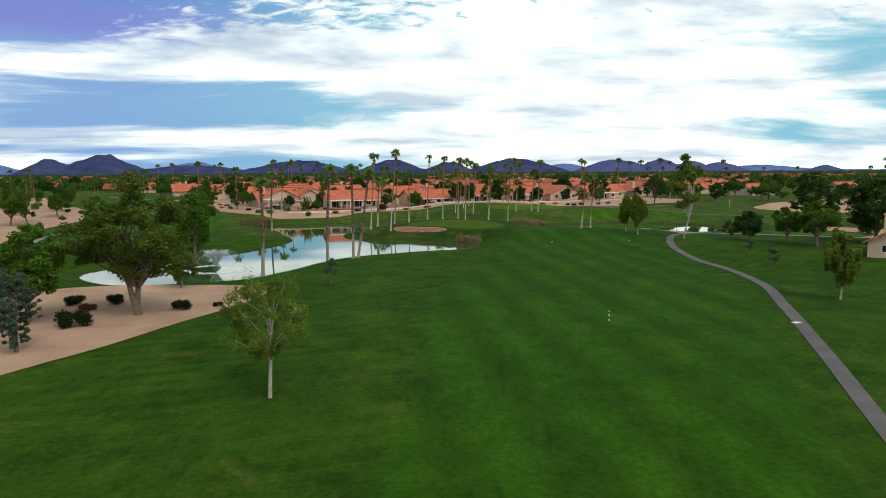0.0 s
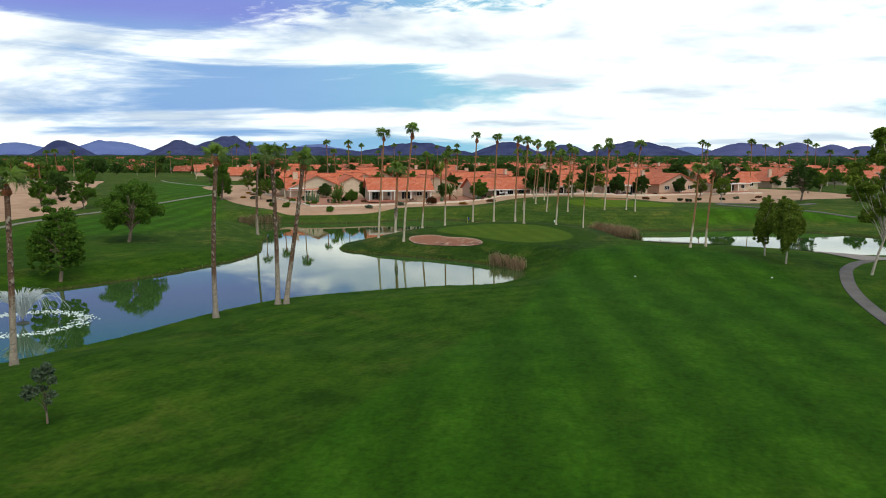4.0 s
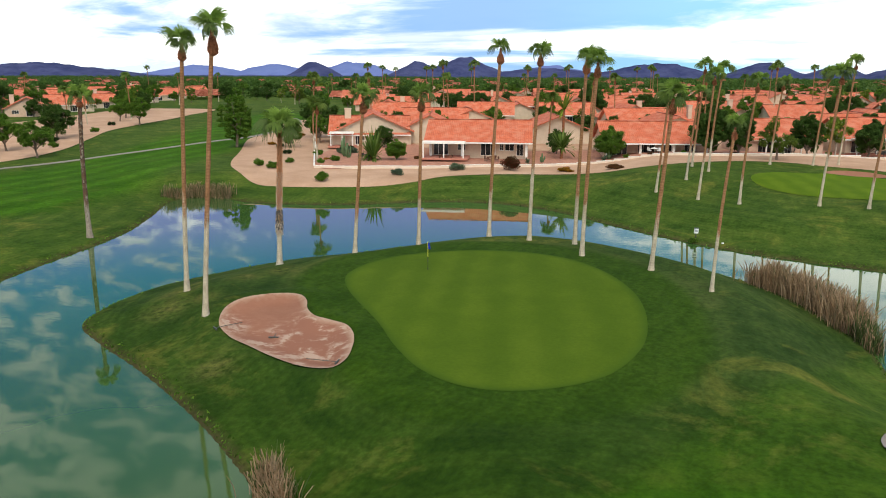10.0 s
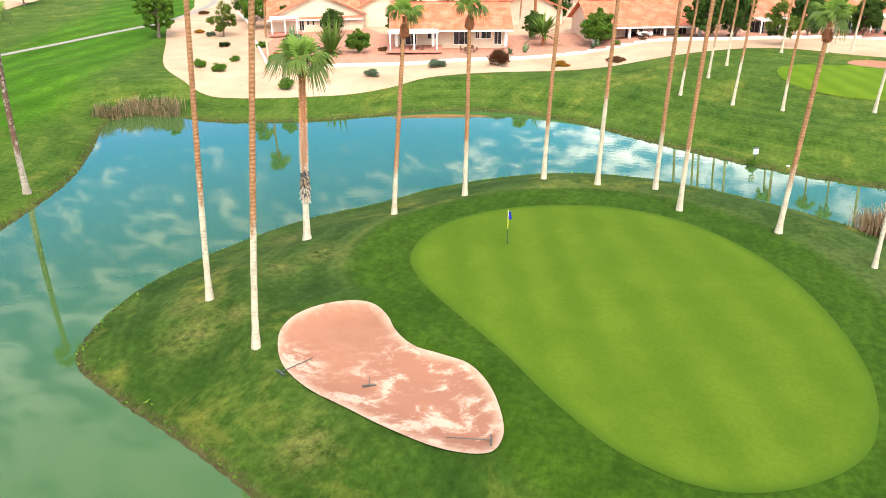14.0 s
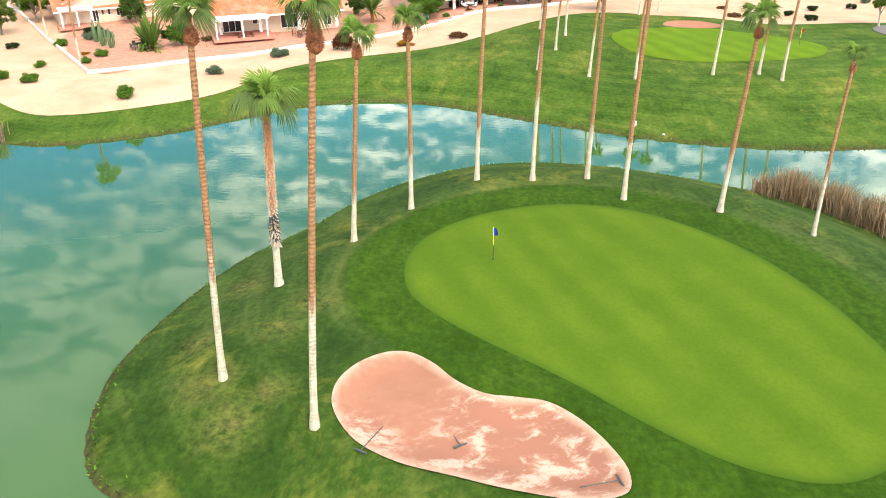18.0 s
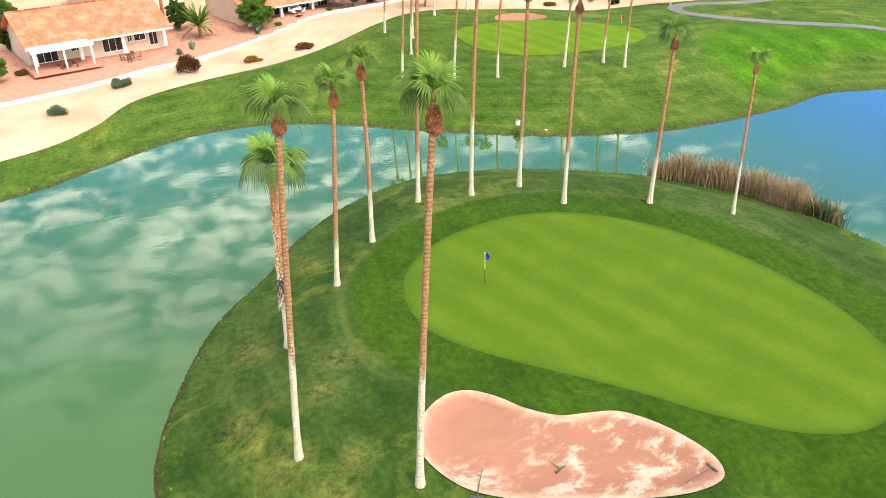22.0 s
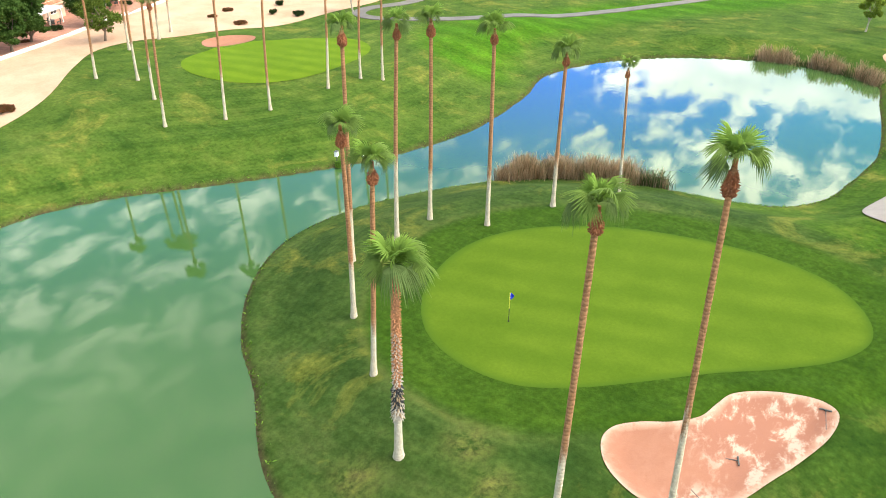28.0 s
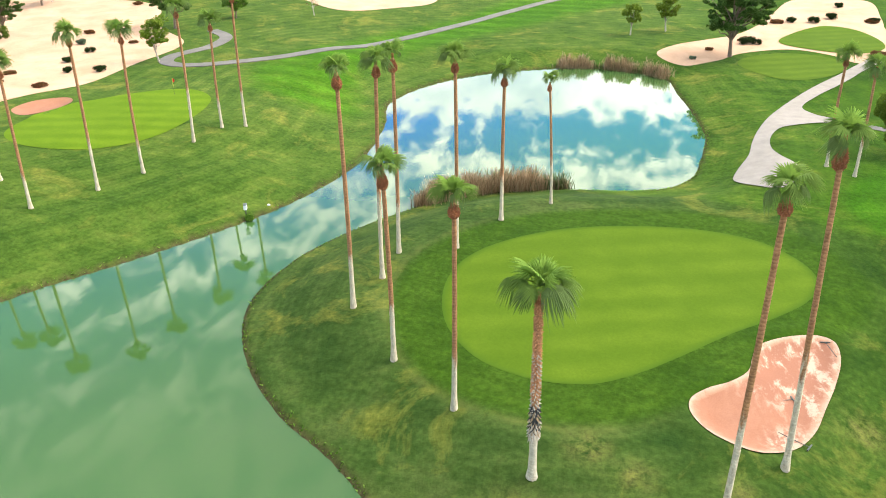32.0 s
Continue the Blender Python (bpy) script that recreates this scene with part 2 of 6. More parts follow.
def grass_material():
    k = Mat("turf", 0.95, 0.04)
    v = k.co()
    broad, mid, fine = k.noise(0.035, 4, 0.6, v), k.noise(0.22, 5, 0.62, v), k.noise(2.6, 4, 0.7, v)
    rough_c = k.ramp(mid, (0.30, (0.022, 0.056, 0.004)), (0.55, (0.040, 0.090, 0.006)), (0.78, (0.074, 0.120, 0.012)))
    # extra brightness painted into a paler, sallower turf colour on the far half of the course
    far_bright_c = k.ramp(mid, (0.28, (0.034, 0.069, 0.012)), (0.52, (0.064, 0.105, 0.018)), (0.76, (0.112, 0.138, 0.030)))
    rough_c = k.mix(k.attr("thin"), rough_c, far_bright_c)
    # coarser, duller turf round the green
    rough_c = k.mix(k.attr("isle"), rough_c, k.mix(1.0, rough_c, (0.76, 0.74, 1.15), "MULTIPLY"))
    # swaths of the mower, running round the green and along the banks
    lane = k.math("ADD", k.math("MULTIPLY", k.attr("swath"), 2.6), k.math("MULTIPLY", k.noise(0.09, 3, 0.5, v), 5.0))
    lane = k.grey(k.math("SINE", lane, 0.0), -1.0, 1.0)
    fine_lane = k.grey(k.math("SINE", k.math("ADD", k.math("MULTIPLY", k.attr("swath"), 9.5), k.math("MULTIPLY", k.noise(0.2, 3, 0.5, v), 9.0)), 0.0), -1.0, 1.0)
    lane = k.math("ADD", k.math("MULTIPLY", lane, 0.65), k.math("MULTIPLY", fine_lane, 0.35))
    worn = k.grey(k.noise(0.06, 4, 0.6, v), 0.36, 0.62)
    rough_c = k.mix(worn, rough_c, k.mix(1.0, rough_c, k.ramp(lane, (0.15, (0.80, 0.86, 0.82)), (0.55, (1.0, 1.0, 1.0)), (0.95, (1.26, 1.15, 1.2))), "MULTIPLY"))
    fair_c = k.ramp(mid, (0.30, (0.026, 0.080, 0.004)), (0.55, (0.040, 0.112, 0.006)), (0.80, (0.060, 0.138, 0.010)))
    # mower stripes along the fairway
    st = k.n("ShaderNodeTexWave", Scale=0.055, Distortion=0.7, Detail=2.0)
    st.inputs["Detail Scale"].default_value = 0.3
    k.link(k.co(rot=(0, 0, radians(-7))), st.inputs["Vector"])
    fair_c = k.mix(k.math("MULTIPLY", st.outputs["Fac"], 0.55), fair_c, (0.019, 0.056, 0.003))
    # the far fairway's colour is brightened by the same mask
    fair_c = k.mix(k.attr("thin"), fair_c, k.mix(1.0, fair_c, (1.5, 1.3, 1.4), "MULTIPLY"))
    col = k.mix(k.attr("fairway"), rough_c, fair_c)
    # dry and yellowed patches, mostly off the fairway
    dry = k.math("MULTIPLY", k.grey(k.noise(0.16, 6, 0.70, v, 0.6), 0.54, 0.72), k.attr("dry"))
    col = k.mix(dry, col, (0.17, 0.165, 0.035))
    col = k.mix(k.grey(broad, 0.35, 0.75), col, k.mix(1.0, col, (0.82, 0.9, 0.8), "MULTIPLY"))
    col = k.mix(k.attr("collar"), col, k.ramp(mid, (0.3, (0.024, 0.056, 0.005)), (0.7, (0.038, 0.078, 0.007))))
    blades = k.noise(1.1, 5, 0.72, k.co(scale=(1.0, 0.35, 1.0), rot=(0, 0, radians(12))), 0.4)
    col = k.mix(0.55, col, k.mix(1.0, col, k.ramp(blades, (0.32, (0.55, 0.60, 0.50)), (0.52, (1.0, 1.0, 1.0)), (0.70, (1.5, 1.32, 1.2))), "MULTIPLY"))
    col = k.mix(0.52, col, k.mix(1.0, col, k.ramp(fine, (0.3, (0.30, 0.34, 0.26)), (0.7, (1.30, 1.25, 1.12))), "MULTIPLY"))
    bare = k.math("MULTIPLY", k.attr("bare"), k.grey(k.noise(1.3, 5, 0.7, v), 0.35, 0.62))
    col = k.mix(bare, col, k.ramp(fine, (0.35, (0.115, 0.085, 0.034)), (0.65, (0.13, 0.14, 0.03))))
    track = k.math("MULTIPLY", k.attr("track"), k.grey(k.noise(0.5, 4, 0.6, v), 0.3, 0.7))
    col = k.mix(track, col, (0.135, 0.135, 0.035))
    # earth at the water's edge and under it
    col = k.mix(k.attr("bank"), col, k.ramp(fine, (0.3, (0.030, 0.024, 0.012)), (0.7, (0.075, 0.060, 0.028))))
    k.color(col)
    return k.bump(k.noise(7.0, 5, 0.7, v), 0.6, 0.06).m


def green_material(name="putting_turf", lift=1.04):
    k = Mat(name, 0.95, 0.04)
    v = k.co()
    w1 = k.n("ShaderNodeTexWave", Scale=0.105, Distortion=2.4, Detail=3.0)
    k.link(k.co(rot=(0, 0, radians(-23))), w1.inputs["Vector"])
    w2 = k.n("ShaderNodeTexWave", Scale=0.085, Distortion=1.6, Detail=2.0)
    k.link(k.co(rot=(0, 0, radians(67))), w2.inputs["Vector"])
    w = k.math("ADD", k.math("MULTIPLY", w1.outputs["Fac"], 0.8), k.math("MULTIPLY", w2.outputs["Fac"], 0.2))
    w = k.math("MULTIPLY", k.grey(w, 0.2, 0.8), k.grey(k.noise(0.16, 4, 0.6, v), 0.3, 0.6))
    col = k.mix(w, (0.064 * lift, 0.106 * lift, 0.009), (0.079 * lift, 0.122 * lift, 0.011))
    col = k.mix(k.grey(k.noise(0.3, 6, 0.65, v), 0.38, 0.66), col, k.mix(1.0, col, (0.86, 0.90, 0.85), "MULTIPLY"))
    col = k.mix(0.32, col, k.mix(1.0, col, k.ramp(k.noise(5, 5, 0.7, v), (0.3, (0.6, 0.64, 0.55)), (0.7, (1.2, 1.15, 1.1))), "MULTIPLY"))
    col = k.mix(k.attr("fringe"), col, k.ramp(k.noise(0.22, 5, 0.62, v), (0.3, (0.036, 0.074, 0.007)), (0.7, (0.050, 0.094, 0.009))))
    return k.color(col).bump(k.noise(14, 3, 0.6, v), 0.3, 0.02).m


def bunker_material():
    k = Mat("bunker_sand", 0.95, 0.1)
    v = k.co()
    # raked smooth areas are pinker, trodden and washed areas paler
    stroke = k.noise(0.9, 6, 0.66, k.co(scale=(0.75, 1.3, 1), rot=(0, 0, radians(-35))), 0.35)
    smooth_c = k.ramp(stroke, (0.3, (0.262, 0.117, 0.075)), (0.7, (0.295, 0.137, 0.090)))
    washed_c = k.ramp(stroke, (0.49, (0.258, 0.115, 0.077)), (0.545, (0.30, 0.155, 0.110)), (0.60, (0.42, 0.29, 0.225)))
    col = k.mix(k.attr("washed"), smooth_c, washed_c)
    col = k.mix(k.math("MULTIPLY", k.attr("rim"), k.grey(k.noise(1.2, 4, 0.6, v), 0.25, 0.5)), col, (0.42, 0.285, 0.21))
    col = k.mix(k.grey(k.noise(4, 5, 0.7, v), 0.55, 0.75), col, (0.26, 0.115, 0.072))
    rk = k.n("ShaderNodeTexWave", Scale=3.2, Distortion=5.0, Detail=2.0)
    k.link(v, rk.inputs["Vector"])
    h = k.math("ADD", k.math("MULTIPLY", rk.outputs["Fac"], 0.06), k.noise(3.5, 5, 0.7, v))
    return k.color(col).bump(h, 0.5, 0.06).m


def sand_material(name, c1, c2):
    k = Mat(name, 0.95, 0.1)
    v = k.co()
    col = k.ramp(k.noise(0.18, 6, 0.62, v, 0.4), (0.32, c1), (0.68, c2))
    col = k.mix(0.35, col, k.mix(1.0, col, k.ramp(k.noise(3.5, 5, 0.75, v), (0.3, (0.55, 0.52, 0.5)), (0.65, (1, 1, 1))), "MULTIPLY"))
    return k.color(col).bump(k.noise(9, 4, 0.7, v), 0.5, 0.04).m


def path_material():
    k = Mat("path_concrete", 0.85, 0.25)
    v = k.co()
    col = k.ramp(k.noise(0.4, 6, 0.6, v), (0.3, (0.110, 0.096, 0.092)), (0.7, (0.165, 0.145, 0.138)))
    col = k.mix(0.3, col, k.mix(1.0, col, k.ramp(k.noise(8, 4, 0.7, v), (0.3, (0.6, 0.6, 0.6)), (0.7, (1, 1, 1))), "MULTIPLY"))
    return k.color(col).bump(k.noise(20, 3, 0.6, v), 0.3, 0.01).m


def water_material():
    k = Mat("lake_water", 0.015, 0.5)
    k.b.inputs["IOR"].default_value = 1.48
    v = k.co()
    col = k.ramp(k.noise(0.03, 4, 0.6, v), (0.3, (0.034, 0.078, 0.020)), (0.7, (0.046, 0.098, 0.026)))
    k.color(col)
    calm = k.noise(0.05, 3, 0.5, v)
    rip = k.math("ADD", k.math("MULTIPLY", k.noise(0.9, 3, 0.5, k.co(scale=(1, 1.8, 1))), 0.7), k.math("MULTIPLY", k.noise(4.0, 2, 0.5, v), 0.15))
    x = k.n("ShaderNodeBump", Distance=0.05)
    k.link(k.math("MULTIPLY", k.grey(calm, 0.3, 0.7), 0.09), x.inputs["Strength"])
    k.link(rip, x.inputs["Height"])
    k.link(x.outputs[0], k.b.inputs["Normal"])
    return k.m


def tile_material(name, c1, c2, c3):
    k = Mat(name, 0.8, 0.25)
    v = k.co()
    br = k.n("ShaderNodeTexBrick", Scale=1.0, Mortar_Size=0.012, Brick_Width=0.33, Row_Height=0.40)
    br.inputs["Color1"].default_value, br.inputs["Color2"].default_value = (*c1, 1), (*c2, 1)
    br.inputs["Mortar"].default_value = (c1[0] * 0.45, c1[1] * 0.4, c1[2] * 0.4, 1)
    k.link(k.co("UV"), br.inputs["Vector"])
    col = k.mix(k.grey(k.noise(0.7, 5, 0.65, v), 0.45, 0.75), br.outputs["Color"], c3)
    col = k.mix(k.math("MULTIPLY", k.rand(), 0.35), col, k.mix(1.0, col, (0.75, 0.82, 0.9), "MULTIPLY"))
    k.color(col)
    wv = k.n("ShaderNodeTexWave", Scale=0.955, Distortion=0.0)
    k.link(k.co("UV"), wv.inputs["Vector"])
    return k.bump(wv.outputs["Fac"], 0.8, 0.05).m


def bark_material(name, low, high, split, blotch=0.0):
    """Trunk bark: bleached low down, with ring scars; 'along' runs 0 to 1 up the trunk."""
    k = Mat(name, 0.9, 0.15)
    v = k.co()
    n1 = k.noise(2.2, 6, 0.75, k.co(scale=(2.4, 2.4, 0.35)), 0.6)
    a = k.math("ADD", k.attr("along"), k.math("MULTIPLY", k.math("SUBTRACT", n1, 0.5), 0.45))
    a = k.math("ADD", a, k.math("MULTIPLY", k.math("SUBTRACT", k.rand(), 0.5), 0.2))
    col = k.ramp(k.grey(a, split - 0.03, split + 0.04), (0.0, low), (1.0, high))
    ring = k.n("ShaderNodeTexWave", Scale=1.6, Distortion=6.0, Detail=5.0)
    ring.inputs["Detail Scale"].default_value = 2.5
    ring.bands_direction = "Z"
    k.link(v, ring.inputs["Vector"])
    worn = k.math("MULTIPLY", k.grey(a, split - 0.15, split + 0.1), 0.35)
    col = k.mix(worn, col, k.mix(1.0, col, k.ramp(ring.outputs["Fac"], (0.15, (0.45, 0.40, 0.38)), (0.6, (1, 1, 1))), "MULTIPLY"))
    col = k.mix(0.6, col, k.mix(1.0, col, k.ramp(k.noise(3.2, 6, 0.75, k.co(scale=(1.6, 1.6, 0.7))), (0.34, (0.42, 0.38, 0.35)), (0.6, (1, 1, 1))), "MULTIPLY"))
    if blotch:
        dark = k.math("MULTIPLY", k.grey(k.noise(2.6, 6, 0.7, k.co(scale=(1.3, 1.3, 0.8)), 0.4), 0.50, 0.58), blotch)
        col = k.mix(dark, col, (0.030, 0.024, 0.020))
        pale = k.math("MULTIPLY", k.grey(k.noise(3.4, 6, 0.7, k.co(scale=(1.0, 1.0, 0.6)), 0.4), 0.53, 0.60), blotch)
        col = k.mix(pale, col, low)
    return k.color(col).bump(ring.outputs["Fac"], 0.6, 0.04).m


def leaf_material(name, c1, c2, c3, gloss=0.65):
    """Leaves: each one a shade of its own, a little light passing through."""
    k = Mat(name, max(gloss, 0.75), 0.06)
    col = k.ramp(k.island(), (0.0, c1), (0.5, c2), (1.0, c3))
    col = k.mix(0.5, col, k.mix(1.0, col, k.ramp(k.noise(0.55, 3, 0.6), (0.3, (0.5, 0.55, 0.5)), (0.7, (1.15, 1.1, 1.0))), "MULTIPLY"))
    col = k.mix(k.math("MULTIPLY", k.rand(), 0.4), col, k.mix(1.0, col, (0.8, 0.85, 0.7), "MULTIPLY"))
    k.color(col)
    tr = k.n("ShaderNodeBsdfTranslucent")
    k.link(col, tr.inputs[0])
    mx = k.n("ShaderNodeMixShader")
    mx.inputs[0].default_value = 0.38
    k.link(k.b.outputs[0], mx.inputs[1]), k.link(tr.outputs[0], mx.inputs[2])
    k.link(mx.outputs[0], k.t.nodes["Material Output"].inputs[0])
    return k.m


def hill_material(name, c1, c2):
    k = Mat(name, 1.0, 0.0)
    v = k.co()
    return k.color(k.ramp(k.noise(0.011, 8, 0.7, v), (0.35, c1), (0.65, c2))).bump(k.noise(0.012, 6, 0.7, v), 0.5, 20.0).m


def glass_material():
    k = Mat("window_glass", 0.05, 0.5)
    return k.color(k.ramp(k.noise(0.6, 3), (0.3, (0.010, 0.012, 0.015)), (0.7, (0.035, 0.040, 0.045)))).m


# FAR_GREEN is the same putting turf with its colour brightened
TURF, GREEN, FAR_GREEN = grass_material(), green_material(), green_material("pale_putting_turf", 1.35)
BUNKER = bunker_material()
DUNE = sand_material("desert_sand", (0.43, 0.256, 0.165), (0.56, 0.360, 0.250))
PATH, WATER = path_material(), water_material()
PALE_CONCRETE = plain("pale_concrete", (0.25, 0.212, 0.190), 0.9, 0.16, 0.8)
ROOFS = [tile_material("roof_tile_a", (0.52, 0.112, 0.052), (0.62, 0.155, 0.078), (0.60, 0.24, 0.15)),
         tile_material("roof_tile_b", (0.58, 0.145, 0.072), (0.51, 0.112, 0.054), (0.60, 0.25, 0.16))]
STUCCO = plain("stucco", (0.56, 0.44, 0.33), 0.9, 0.12, 1.2)
STUCCO_B = plain("stucco_rose", (0.58, 0.40, 0.30), 0.9, 0.12, 1.2)
TRIM = plain("white_trim", (0.78, 0.75, 0.70), 0.6, 0.06, 2.0)
WALL_CAP = plain("wall_cap_stucco", (0.68, 0.56, 0.45), 0.9, 0.1, 1.0)
FASCIA = plain("brown_fascia", (0.16, 0.10, 0.07), 0.7, 0.2, 2.0)
GLASS = glass_material()
PAVING = plain("patio_paving", (0.42, 0.17, 0.12), 0.9, 0.2, 0.9)
GRAVEL = plain("red_gravel", (0.40, 0.185, 0.125), 0.95, 0.3, 1.6, bump=0.5)
PALM_BARK = bark_material("fan_palm_bark", (0.52, 0.44, 0.33), (0.34, 0.170, 0.085), 0.30)
SHAGGY_BARK = bark_material("shaggy_palm_bark", (0.52, 0.45, 0.35), (0.40, 0.19, 0.10), 0.36)
PATCHY_BARK = bark_material("patchy_palm_bark", (0.36, 0.30, 0.24), (0.15, 0.085, 0.055), 0.26, 0.75)
SCALES = plain("rusty_leaf_scales", (0.42, 0.185, 0.085), 0.9, 0.5, 2.5, bump=0.6)
BOOTS = plain("palm_boots", (0.23, 0.082, 0.036), 0.9, 0.45, 2.5, bump=0.6)
DEAD = plain("dead_frond", (0.33, 0.22, 0.13), 0.9, 0.4, 3.0)
BARK = plain("tree_bark", (0.17, 0.125, 0.09), 0.95, 0.4, 2.5, bump=0.7)
PALE_BARK = plain("pale_bark", (0.40, 0.34, 0.28), 0.95, 0.3, 2.5, bump=0.5)
FROND = leaf_material("palm_frond", (0.074, 0.136, 0.024), (0.118, 0.190, 0.036), (0.180, 0.250, 0.068))
YOUNG_FROND = leaf_material("young_palm_frond", (0.120, 0.215, 0.032), (0.170, 0.280, 0.045), (0.235, 0.340, 0.075))
OLD_FROND = leaf_material("old_palm_frond", (0.062, 0.118, 0.030), (0.096, 0.160, 0.046), (0.150, 0.190, 0.072))
OLIVE = leaf_material("olive_leaf", (0.066, 0.110, 0.017), (0.115, 0.170, 0.027), (0.180, 0.232, 0.045))
LUSH = leaf_material("green_leaf", (0.058, 0.125, 0.016), (0.099, 0.195, 0.026), (0.168, 0.272, 0.042))
LIME = leaf_material("yellow_green_leaf", (0.112, 0.173, 0.021), (0.173, 0.247, 0.033), (0.247, 0.300, 0.053))
DARK = leaf_material("dark_leaf", (0.038, 0.080, 0.016), (0.061, 0.118, 0.026), (0.096, 0.157, 0.038))
GREY = leaf_material("grey_green_leaf", (0.083, 0.120, 0.075), (0.120, 0.165, 0.108), (0.173, 0.217, 0.150))
CREOSOTE = leaf_material("creosote_leaf", (0.014, 0.030, 0.010), (0.024, 0.046, 0.014), (0.042, 0.066, 0.020))
RUST = leaf_material("rust_leaf", (0.130, 0.046, 0.029), (0.195, 0.072, 0.036), (0.078, 0.091, 0.026))
BLOOM = leaf_material("red_bloom_leaf", (0.11, 0.012, 0.012), (0.05, 0.055, 0.018), (0.16, 0.025, 0.02))
ORANGE = leaf_material("orange_flower_leaf", (0.30, 0.11, 0.015), (0.40, 0.17, 0.02), (0.12, 0.12, 0.02))
REED = leaf_material("dry_reed", (0.27, 0.165, 0.10), (0.40, 0.265, 0.17), (0.52, 0.37, 0.26), 0.8)
REED_G = leaf_material("green_reed", (0.050, 0.080, 0.025), (0.085, 0.115, 0.04), (0.13, 0.14, 0.06), 0.7)
# distance haze is painted into the rock colours, paler and bluer farther off
HILLS = [hill_material("near_hazy_rock", (0.034, 0.042, 0.110), (0.072, 0.080, 0.170)),
         hill_material("mid_hazy_rock", (0.075, 0.085, 0.20), (0.105, 0.110, 0.24)),
         hill_material("far_hazy_rock", (0.125, 0.165, 0.37), (0.155, 0.195, 0.41))]
WHITE = plain("white_paint", (0.80, 0.80, 0.78), 0.5, 0.05, 4.0)
BLACK = plain("black_paint", (0.02, 0.02, 0.02), 0.5, 0.2, 4.0)
BLUE = plain("blue_cloth", (0.015, 0.035, 0.42), 0.8, 0.15, 4.0)
YELLOW = plain("yellow_paint", (0.55, 0.50, 0.06), 0.5, 0.1, 4.0)
RED = plain("red_cloth", (0.45, 0.03, 0.02), 0.8, 0.15, 4.0)
METAL = plain("dark_metal", (0.06, 0.065, 0.06), 0.5, 0.2, 3.0)
WOOD = plain("furniture_wood", (0.12, 0.05, 0.03), 0.7, 0.3, 4.0)
ASPHALT = plain("street_asphalt", (0.055, 0.055, 0.06), 0.9, 0.2, 0.6)


# ---------------------------------------------------------------- plan
def spline(points, closed=True, n=6):
    """A smooth Catmull-Rom line through the corners of the plan."""
    p = np.array(points, float)
    k = len(p)
    idx = range(k if closed else k - 1)
    s = np.linspace(0, 1, n, endpoint=False)[:, None]
    out = []
    for i in idx:
        if closed:
            a, b, c, d = p[(i - 1) % k], p[i], p[(i + 1) % k], p[(i + 2) % k]
        else:
            a, b, c, d = p[max(i - 1, 0)], p[i], p[i + 1], p[min(i + 2, k - 1)]
        out.append(0.5 * (2 * b + (c - a) * s + (2 * a - 5 * b + 4 * c - d) * s ** 2 + (3 * b - a - 3 * c + d) * s ** 3))
    if not closed:
        out.append(p[-1:])
    return np.concatenate(out)


def sdf(x, y, poly):
    """Distance to a closed line, positive inside."""
    x, y = np.asarray(x, float).ravel(), np.asarray(y, float).ravel()
    best, inside = np.full(x.shape, 1e18), np.zeros(x.shape, bool)
    for a, b in zip(poly, np.roll(poly, -1, 0)):
        e = b - a
        l2 = max(e @ e, 1e-9)
        u = np.clip(((x - a[0]) * e[0] + (y - a[1]) * e[1]) / l2, 0, 1)
        best = np.minimum(best, (x - a[0] - u * e[0]) ** 2 + (y - a[1] - u * e[1]) ** 2)
        cross = (a[1] > y) != (b[1] > y)
        if cross.any():
            inside ^= cross & (x < (b[0] - a[0]) * (y - a[1]) / (b[1] - a[1] + 1e-12) + a[0])
    return np.where(inside, 1, -1) * np.sqrt(best)


def step01(v, lo, hi):
    u = np.clip((v - lo) / (hi - lo), 0, 1)
    return u * u * (3 - 2 * u)


NEAR_SHORE = [(-56.5, 102), (-50, 94), (-42, 90.5), (-33, 93.5), (-28.5, 100), (-25.5, 107), (-22.5, 117), (-18, 125.5), (-9, 132.5), (-3, 136), (2.5, 138), (5.6, 142), (6.4, 147.5)]
ISLAND_SHORE = [(5, 152.5), (-2, 157), (-8, 160), (-14, 162.5), (-20, 164.6), (-24.2, 166.8), (-26.2, 172), (-26.1, 178), (-23.2, 187), (-19, 193), (-16, 198), (-11, 203), (-5, 206), (2, 206), (8, 204), (13.5, 201), (18, 197.5), (22, 192), (24.3, 186)]
POND_SHORE = [(25.4, 181), (26.4, 177.8), (28.3, 175), (32, 173), (36, 172.4), (42, 171.8), (47.5, 171.8), (57, 173.5), (65, 175.4), (72.3, 177), (75.5, 181), (76.5, 187), (75.8, 193), (69.5, 204), (59.6, 211.5), (49, 214), (40, 211.4), (29, 209.6), (22, 209.8)]
FAR_SHORE = [(13, 212), (5, 215.8), (-2, 220), (-9, 224.5), (-16, 226.8), (-24, 225.8), (-31, 221), (-38, 215.5), (-48, 212), (-55, 213), (-59, 208.5), (-52, 198), (-47, 190), (-43.8, 182), (-41.5, 175), (-36.8, 163), (-36.2, 156), (-37.5, 148), (-41, 136.5), (-47, 126), (-54, 117), (-57, 110)]
LAKE = spline(NEAR_SHORE + ISLAND_SHORE + POND_SHORE + FAR_SHORE, n=5)
